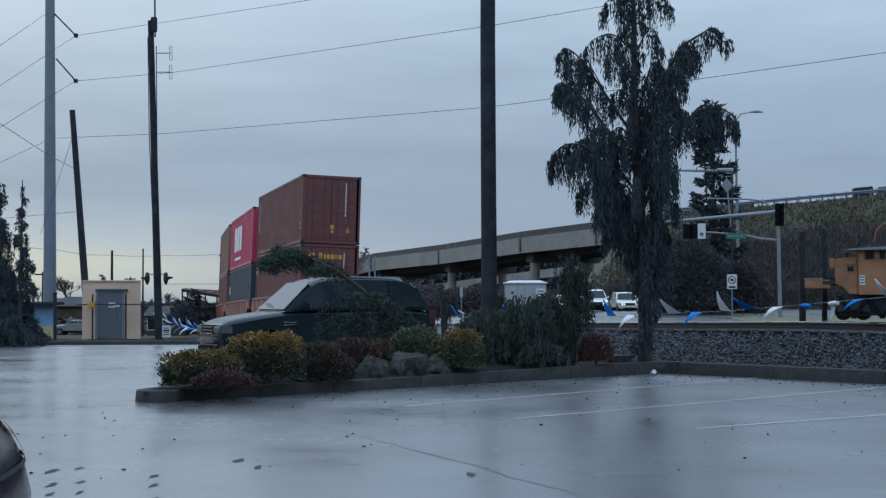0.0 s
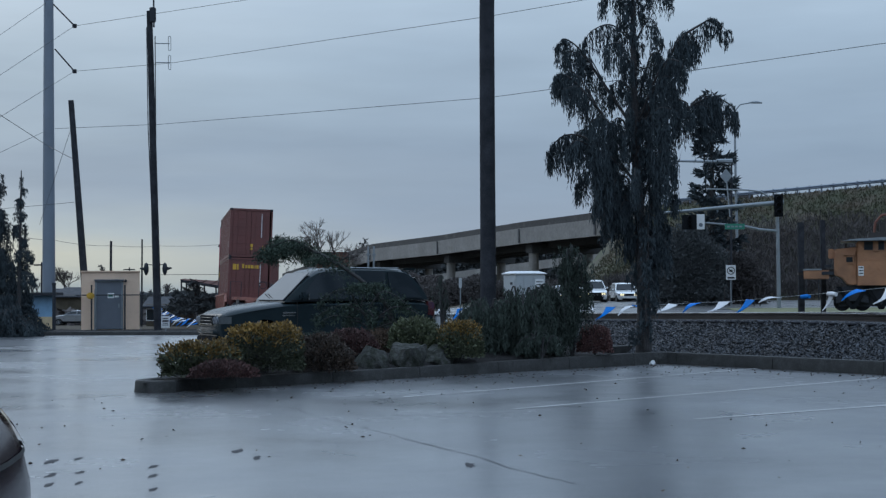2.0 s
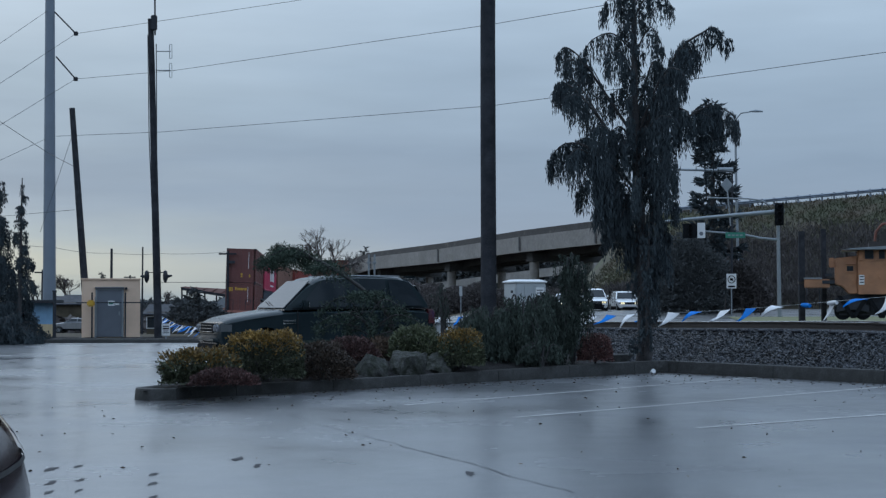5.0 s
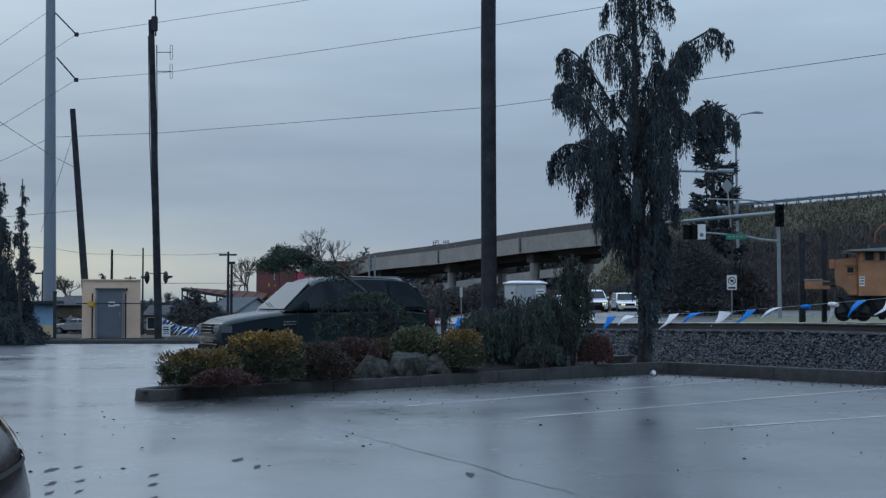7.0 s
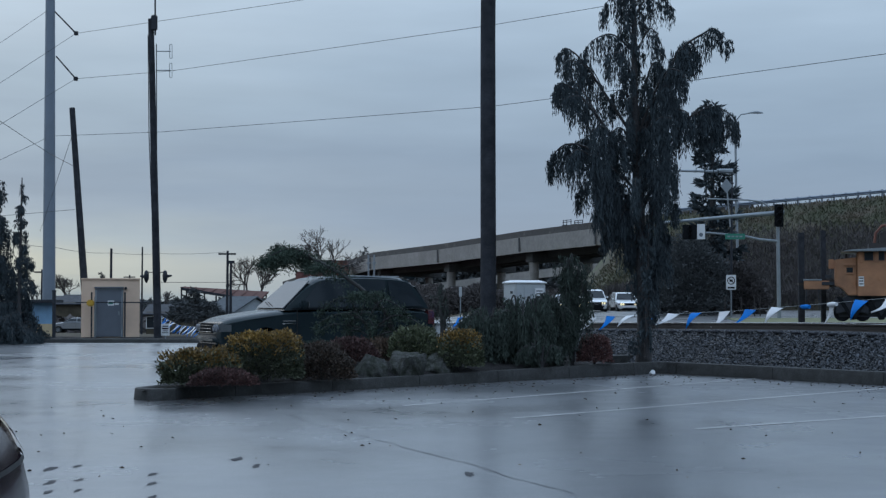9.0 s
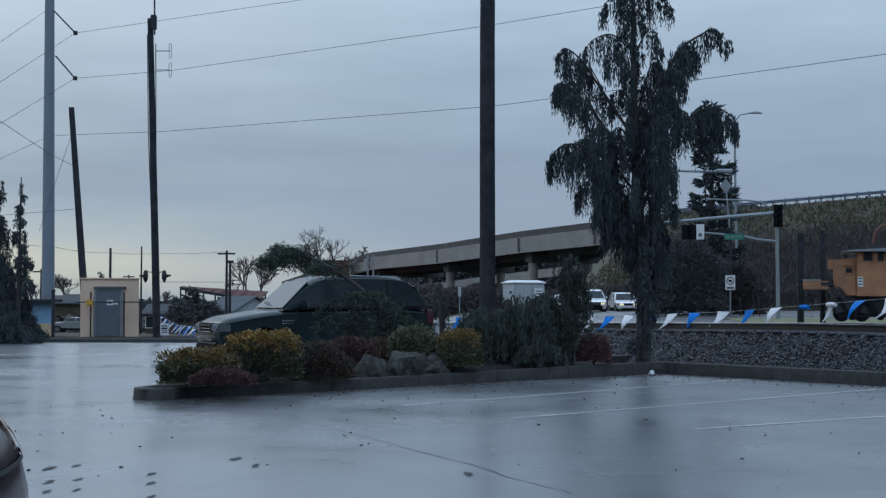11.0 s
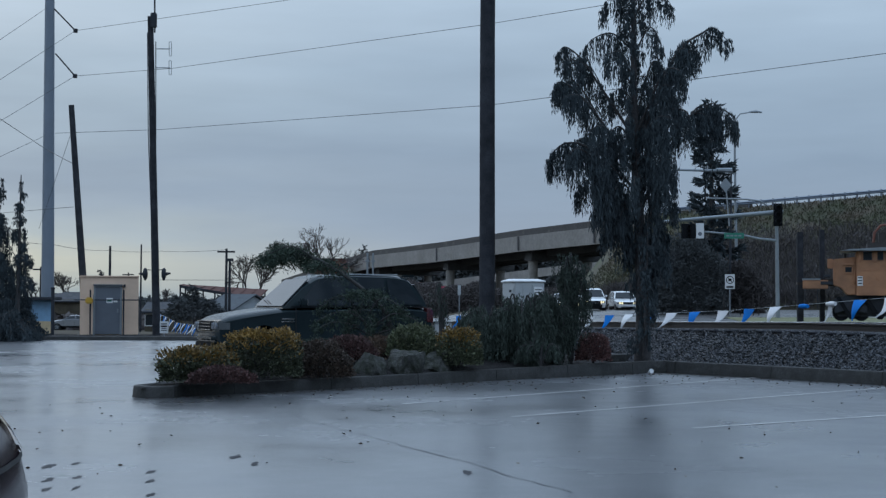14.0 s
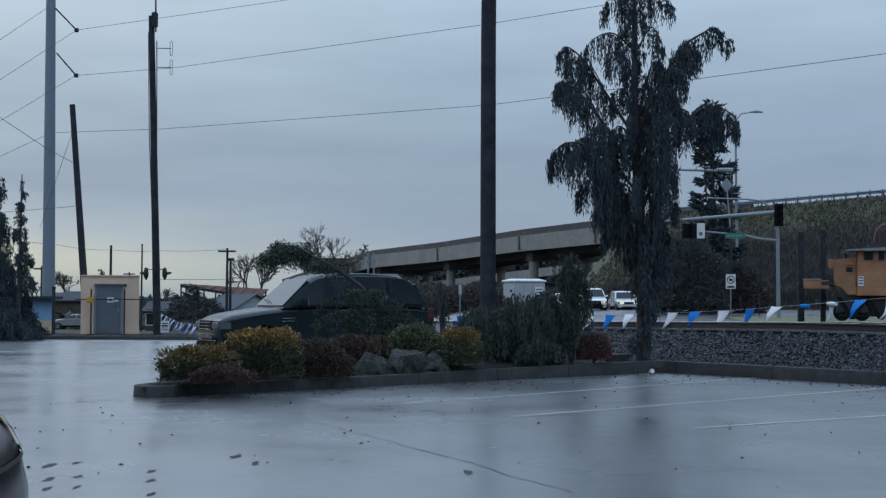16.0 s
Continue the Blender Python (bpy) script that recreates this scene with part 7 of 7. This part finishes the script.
    for u in (1505, 1620):
        tk = part("truck_frame", Build().prism([(X_(u - 26), Z_(545)), (X_(u - 16), Z_(538)), (X_(u + 22), Z_(538)), (X_(u + 30), Z_(545)), (X_(u + 30), Z_(556)), (X_(u + 8), Z_(552)), (X_(u - 8), Z_(552)), (X_(u - 26), Z_(556))], d - 0.15, d + 0.1), DARK_STEEL, w, bevel=0.03)
        for q in (-15, 19):
            part("wheel", Build().disc((X_(u + q), d + 0.2, Z_(554)), 0.42, 0.08, "y", 20, 0.1), BLACK_PLASTIC, tk)
    # trussed side frame under the cab, hooded window, grab irons and sill
    for u0, u1 in ((1484, 1508), (1532, 1508), (1532, 1556), (1580, 1556)):
        part("truss_bar", Build().loft([[(X_(u0 + a), d - 0.2 + c, Z_(526)), (X_(u1 + a), d - 0.2 + c, Z_(566))] for a, c in ((-4, 0), (4, 0), (4, 0.12), (-4, 0.12), (-4, 0))], caps=False, closed=False), BLACK_PLASTIC, w)
    part("side_sill", Build().box(X_(1516), X_(1690), d - 0.34, d - 0.302, Z_(524), Z_(519)), CABOOSE, w, bevel=0.01)
    part("window_hood", Build().box(X_(1493), X_(1513), d - 0.24, d - 0.1, Z_(470.5), Z_(469)), CABOOSE, nose)
    for u in (1519, 1546, 1566):
        part("upright", Build().box(X_(u), X_(u + 6), d - 0.36, d - 0.3, Z_(465), Z_(446.5)), CABOOSE, main, bevel=0.01)
    for u in (1480, 1513):
        part("grab_iron", Build().tube([(X_(u), d - 0.1, Z_(503)), (X_(u), d - 0.18, Z_(501)), (X_(u), d - 0.18, Z_(466)), (X_(u), d - 0.1, Z_(464))], 0.015, 6), CABOOSE, nose)
    part("step_box", Build().box(X_(1455), X_(1477), d - 0.05, d + 0.3, Z_(505), Z_(499)).box(X_(1460), X_(1472), d - 0.04, d + 0.28, Z_(492), Z_(487)), DARK_STEEL, w, bevel=0.01)
    part("boom_arc", Build().tube([(X_(1546), d + 1, Z_(436)), (X_(1549), d + 1, Z_(412)), (X_(1560), d + 1, Z_(399)), (X_(1580), d + 1, Z_(397))], 0.07, 8), RUST_ORANGE, w, smooth=True)
    part("rooftop_gear", Build().box(X_(1536), X_(1600), d + 0.5, d + 2, Z_(441), Z_(430)).box(X_(1556), X_(1566), d + 0.9, d + 1.5, Z_(430), Z_(412)), STEEL_RUST, w, bevel=0.03)


make_work_car()


# ---- vehicles up on the highway ----
def make_rack_truck():
    th = thing("rack_truck", Matrix.Identity(4), "dark pickup truck with ladder rack on the overpass", "truck")
    part("body", Build().prism([(-2.6, 0.45), (-2.6, 0.95), (-0.6, 0.98), (-0.2, 1.36), (1.0, 1.38), (1.5, 1.05), (2.5, 0.95), (2.6, 0.45)], -0.95, 0.95, "y"), CAR_GREY, th, bevel=0.06)
    for x in (-2.3, -1.5, -0.5):
        for y in (-0.8, 0.8):
            part("rack_post", Build().tube([(x, y, 0.9), (x + 0.06, y, 1.95)], 0.045, 6), DARK_STEEL, th)
    for y in (-0.8, 0.8):
        part("rack_rail", Build().tube([(-2.4, y, 1.72), (-0.3, y, 1.68)], 0.04, 6), DARK_STEEL, th)
        part("rack_top", Build().tube([(-2.3, y, 1.95), (-0.44, y, 1.93)], 0.04, 6), DARK_STEEL, th)
    part("tool_box", Build().box(-2.6, -2.2, -0.8, 0.8, 0.95, 1.45), DARK_STEEL, th, bevel=0.03)
    for x in (-1.7, 1.7):
        for y in (-0.85, 0.85):
            part("wheel", Build().disc((x, y, 0.4), 0.4, 0.12, "y", 18, 0.2), BLACK, th)
    return th


def make_pickup():
    th = thing("pickup_truck", Matrix.Identity(4), "silver pickup truck with dark load bed driving on the embankment", "truck")
    part("body", Build().prism([(-2.7, 0.5), (-2.7, 1.0), (-0.5, 1.02), (1.3, 1.05), (2.5, 1.0), (2.7, 0.7), (2.6, 0.45)], -0.98, 0.98, "y"), CAR_SILVER, th, bevel=0.08)
    c = part("cab", Build().prism([(-0.5, 1.0), (-0.3, 1.75), (0.7, 1.78), (1.45, 1.02)], -0.85, 0.85, "y"), CAR_SILVER, th, bevel=0.05)
    for y in (-0.86, 0.856):
        part("side_window", Build().prism([(-0.25, 1.15), (-0.15, 1.62), (0.62, 1.65), (1.15, 1.15)], y, y + 0.008, "y"), GLASS, c)
    part("load", Build().box(-2.6, -0.8, -0.85, 0.85, 1.0, 1.9), DARK_STEEL, th, bevel=0.05)
    for x in (-1.8, 1.75):
        for y in (-0.9, 0.9):
            part("wheel", Build().disc((x, y, 0.4), 0.4, 0.12, "y", 18, 0.2), BLACK, th)
    return th


RACK_TRUCK, PICKUP = make_rack_truck(), make_pickup()


# ---- pennants on a line along the track ----
LINE = [Vector(p) for p in ((8.651, 25.5, 1.504), (8.014, 27.6, 1.45), (7.114, 30.2, 1.31), (6.109, 32.6, 1.18), (4.846, 34.8, 1.09), (3.192, 37.8, 0.99), (0.261, 44, 0.93), (-4.6, 49.5, 0.66), (-8.6, 54.5, 0.44), (-10.9, 63, 0.40), (-13.3, 71.5, 0.74))]


def pennant_mesh(trail, curl):
    """A thin triangle hanging from the cord along x; its tip trails towards -x and its face bellies."""
    rows = []
    for k in range(10):
        f = k / 9
        half = 0.185 * (1 - f) + 0.004
        cx = -trail * f ** 1.3
        y = curl * math.sin(f * 2.8)
        rows.append([(cx - half, y + 0.02 * f, -0.42 * f), (cx, y - 0.02 * math.sin(f * 3.1), -0.42 * f), (cx + half, y + 0.015 * f, -0.42 * f)])
    front = [[(x, y - 0.002, z) for x, y, z in r] for r in rows]
    rear = [[(x, y + 0.002, z) for x, y, z in r][::-1] for r in rows]
    return Build().loft([a + c for a, c in zip(front, rear)])


def rolled_mesh(tail):
    """A pennant wound round the cord into a sleeve, its tip left free."""
    b = Build()
    rings = []
    for k in range(7):
        x = -0.14 + 0.28 * k / 6
        r = 0.05 - 0.012 * abs(k - 3) / 3
        rings.append([(x, r * math.cos(a), -0.03 + r * math.sin(a)) for a in np.linspace(0, 2 * math.pi, 10, endpoint=False)])
    b.loft(rings)
    if tail:
        rows = []
        for k in range(8):
            f = k / 7
            half = 0.075 * (1 - f) + 0.004
            rows.append([(-0.02 - 0.16 * f - half, 0.03 * math.sin(3 * f), -0.05 - 0.32 * f), (-0.02 - 0.16 * f + half, 0.03 * math.sin(3 * f) + 0.01, -0.05 - 0.32 * f),
                         (-0.02 - 0.16 * f + half, 0.03 * math.sin(3 * f) + 0.014, -0.05 - 0.32 * f), (-0.02 - 0.16 * f - half, 0.03 * math.sin(3 * f) + 0.004, -0.05 - 0.32 * f)])
        b.loft(rows)
    return b


def make_flags():
    tagged(part("pennant_line", Build().tube(LINE, 0.0035, 5), TOILET), "thin cord strung with blue and white pennants", "cord")
    kinds, made = {}, []
    lens = [(LINE[k + 1] - LINE[k]).length for k in range(len(LINE) - 1)]
    s, n = 2.0, 0
    while s < sum(lens) - 0.1:
        k, r = 0, s
        while r > lens[k]:
            r -= lens[k]
            k += 1
        p = LINE[k].lerp(LINE[k + 1], r / lens[k])
        d = (LINE[k] - LINE[k + 1]).normalized()
        heading = math.degrees(math.atan2(d.y, d.x))
        blue = n % 2 == 1
        shape = ("rolled", False) if n == 3 else ("rolled", True) if n == 2 else ((0.16, 0.05), (0.06, -0.05), (0.22, 0.03))[n % 3]
        key = (blue, shape)
        if key not in kinds:
            b = rolled_mesh(shape[1]) if shape[0] == "rolled" else pennant_mesh(*shape)
            ob = part("pennant", b, FLAG_BLUE if blue else FLAG_WHITE, smooth=True)
            kinds[key] = ob.data
        else:
            ob = new("pennant", kinds[key])
        word = "blue" if blue else "white"
        tagged(ob, word + (" plastic pennant wound round its cord" if shape[0] == "rolled" else " plastic pennant fluttering on a cord"), "pennant", "pennants on the cord")
        made.append((ob, p.copy(), heading, n))
        s += 0.95 if n < 7 else 0.80
        n += 1
    return made


FLAGS = make_flags()


# ---- added unseen wall behind the camera blocking skylight, and dark marks on the asphalt ----
def make_back_wall():
    # canopy and windows are made up; the wall only darkens camera-facing sides
    th = thing("light_block_wall", at(0, -6.5), "unseen brown wall added to block skylight from behind", "building")
    part("wall", Build().box(-30, 30, -4, 0, 0, 9.0), mat("brown light-blocking wall", (0.12, 0.10, 0.085), 0.8, var=0.15, scale=0.8), th)
    part("canopy", Build().box(-30.2, 30.2, -0.2, 1.8, 3.4, 3.8), DARK_STEEL, th, bevel=0.03)
    for k in range(9):
        w = part("window", Build().box(-26 + 6 * k - 1.9, -26 + 6 * k + 1.9, -0.04, 0.03, 0.5, 2.9), DARK_STEEL, th)
        part("pane", Build().box(-26 + 6 * k - 1.8, -26 + 6 * k + 1.8, 0.02, 0.05, 0.6, 2.8), GLASS, w)


make_back_wall()


def make_marks():
    rng = np.random.default_rng(97)
    # flat ragged spots, darker than the asphalt around them
    tar = mat("dark asphalt spots", (0.03, 0.03, 0.034), 0.7, var=0.3, spec=0.2)
    for u, v, w in ((90, 853, 0.13), (92, 829, 0.15), (143, 848, 0.1), (140, 824, 0.1), (273, 838, 0.11), (272, 855, 0.1), (274, 878, 0.1), (88, 870, 0.1), (140, 867, 0.09), (420, 812, 0.15), (455, 824, 0.12), (830, 838, 0.16), (185, 753, 0.04), (610, 730, 0.08), (1093, 690, 0.08), (1250, 690, 0.06), (47, 634, 0.45), (22, 641, 0.25), (70, 652, 0.15)):
        d = 1.4 * 2700 / (v - 533)
        x = (u - 784) * d / 2700
        n = 14
        ring = [(x + 0.34 * w * rng.uniform(0.3, 1.15) * math.cos(a), d + 1.5 * w * rng.uniform(0.4, 1.1) * math.sin(a), 0.003) for a in np.linspace(0, 2 * math.pi, n, endpoint=False)]
        tagged(part("oil_spot", Build().add(ring, [tuple(range(n))]), tar), "dark ragged spot on the wet asphalt", "stain", "oil spots", "structure")


make_marks()


def make_litter():
    """Small dead leaves and grit on the asphalt, thicker along the kerb."""
    rng = np.random.default_rng(101)
    n = 900
    t, o = rng.random(n), rng.exponential(0.5, n)
    d = (CORNER - FRONT_A).normalized()
    r = (RIGHT_B - CORNER).normalized()
    P = []
    for k in range(n):
        if k % 3 == 0:
            p = CORNER + r * (t[k] * 9) - d * (0.05 + o[k])
        elif k % 3 == 1:
            p = FRONT_A.lerp(CORNER, t[k]) - Vector((-d.y, d.x)) * (0.05 + o[k])
        else:
            p = Vector((rng.uniform(-6, 9), rng.uniform(9, 30)))
            if (p - FRONT_A).dot(Vector((-d.y, d.x))) > -0.1:
                p = FRONT_A.lerp(CORNER, t[k]) - Vector((-d.y, d.x)) * (0.05 + o[k])
        P.append((p.x, p.y, 0.006))
    D = rng.normal(size=(n, 3)) * (1, 1, 0.12) + (0, 0, 0.05)
    q = quads("litter", blades(np.array(P), D, rng.uniform(0.02, 0.06, n), rng.uniform(0.006, 0.014, n), rng), LEAF_BROWN)
    tagged(q, "small dead leaves and grit on wet asphalt", "litter", kind="stuff")


make_litter()


def make_seams():
    """Dark joints between asphalt lanes and one wandering crack."""
    rng = np.random.default_rng(103)
    tar = mat("tarred joint", (0.058, 0.06, 0.065), 0.4, var=0.3, spec=0.25)
    for a, c, w, wob in (((-1.953, 18.9), (0.933, 11.15), 0.009, 0.035), ((-5.363, 20), (-3.674, 21.85), 0.016, 0.03), ((-4.845, 17.581), (-2.939, 18.713), 0.012, 0.03), ((3.404, 22.635), (4.537, 20.214), 0.015, 0.08), ((-1.479, 17.83), (-0.153, 17.26), 0.012, 0.06)):
        a, c = Vector(a), Vector(c)
        d = (c - a).normalized()
        q = Vector((-d.y, d.x))
        n, rows, o = 40, [], 0.0
        for k in range(n + 1):
            o = 0.8 * o + rng.normal(0, wob * 0.5)
            p = a.lerp(c, k / n) + q * o
            h = w * rng.uniform(0.25, 1.0)
            rows.append([(p.x - q.x * h, p.y - q.y * h, 0.0035), (p.x + q.x * h, p.y + q.y * h, 0.0035)])
        tagged(part("asphalt_joint", Build().loft(rows, caps=False, closed=False), tar), "dark irregular joint in the asphalt", "crack", "asphalt joints", "structure")


make_seams()

# ---- everything that moves ----
TAIL = ((0, -93.6), (0.5, -86.6), (1, -79.8), (1.5, -73.2), (2, -66.8), (2.5, -60.8), (3, -54.8), (3.5, -48.6), (4, -42), (4.5, -34.5), (5, -26.8), (5.5, -19.1), (6, -11.5), (6.5, -4), (7, 3.5), (7.5, 11), (8, 18.2), (9, 31.5), (10, 43.5), (11, 54.5), (12, 64.5), (13, 74), (14, 83), (15, 91.5), (16, 100))


def track_pose(s, half=6.1):
    """Pose of a car whose tail end is s along the track: it sits on the chord and leans with the curve."""
    x0, y0, a0 = track_xy(s)
    x1, y1, a1 = track_xy(s + 2 * half)
    z0, z1 = rail_z(y0), rail_z(y1)
    heading = math.atan2(-(x1 - x0), y1 - y0)
    tilt = math.atan2(z1 - z0, math.hypot(x1 - x0, y1 - y0))
    lean = 2.2 * smooth01(40, -60, s)
    return pose(x0, y0, z0, 0, 0, math.degrees(heading)) @ pose(0, 0, 0, math.degrees(tilt), lean, 0)


def highway(x):
    """Place and heading on the far highway at x: over the bridge, then along the embankment."""
    top = lambda q: 10.567 + (q - 30) * 0.085
    if x < BRIDGE[0].x:
        d = BRIDGE[1] - BRIDGE[0]
        p = BRIDGE[0] + d * ((x - BRIDGE[0].x) / d.x)
        return p.x, p.y + 3.0, p.z - 1.3, d
    for a, b in zip(BRIDGE, BRIDGE[1:]):
        if x <= b.x:
            p = a.lerp(b, (x - a.x) / (b.x - a.x))
            return p.x, p.y + 3.0, p.z - 1.3, b - a
    f = min(1, (x - BRIDGE[-1].x) / 4)
    return x, hill_crest(x) + 3.0, top(x) - 1.3 * (1 - f) - 0.9 * f, Vector((1, -0.1, 0.085))


def highway_pose(x):
    px, py, pz, d = highway(x)
    return pose(px, py, pz, 0, -math.degrees(math.atan2(d.z, math.hypot(d.x, d.y))), math.degrees(math.atan2(d.y, d.x)))


def flutter(n, t):
    """Lift about the cord, sway and twist of a pennant, in degrees: a strong gust at first that slackens."""
    ph = n * 2.399
    gust = 1.0 - 0.55 * smooth01(3.0, 15.0, t)
    if n in (2, 3):
        return 10 * math.sin(1.9 * t + ph) + (10 if n == 2 else 0), 3 * math.sin(1.3 * t + ph), 0.0
    lift = gust * (56 + 13 * math.sin(2.3 * t + ph)) + 6 * math.sin(3.7 * t + 1.3 * ph)
    if n % 3 != 1:
        # thrown up over the cord at the start
        lift += (88 + 12 * math.sin(3.1 * t + ph)) * (1 - smooth01(0.9 + 0.12 * (n % 5), 1.9 + 0.12 * (n % 5), t))
    sway = 5 * math.sin(1.7 * t + 1.9 * ph) * gust
    twist = 6 * gust * math.sin(1.4 * t + 0.7 * ph)
    return lift, sway, twist


def motions():
    for i, wagon in enumerate(TRAIN):
        walk(wagon, [(t, track_pose(s + 14.3 * i)) for t, s in TAIL])
    # the rack truck crosses the bridge and climbs along the embankment
    walk(RACK_TRUCK, [(t, highway_pose(x)) for t, x in ((0, -31), (3, -27), (5, -16.5), (6.3, -4.75), (6.6, -2.9), (7, 0.16), (7.4, 3.0), (8, 7.4), (8.5, 11.7), (9, 16.1), (10, 24.0), (11.5, 35.6), (12.5, 49), (14, 68), (16, 95))])
    walk(PICKUP, [(t, highway_pose(x)) for t, x in ((0, 43.6), (0.5, 53), (1, 61.5), (2, 80), (4, 100), (16, 130))])
    # each pennant turns about its tie on the cord
    for ob, p, heading, n in FLAGS:
        rows = []
        for k in range(41):
            t = 0.4 * k
            lift, sway, twist = flutter(n, t)
            rows.append((t, pose(p.x, p.y, p.z, 0, 0, heading) @ pose(0, 0, 0, 0, sway, 0) @ pose(0, 0, 0, -lift, 0, twist)))
        walk(ob, rows)


motions()
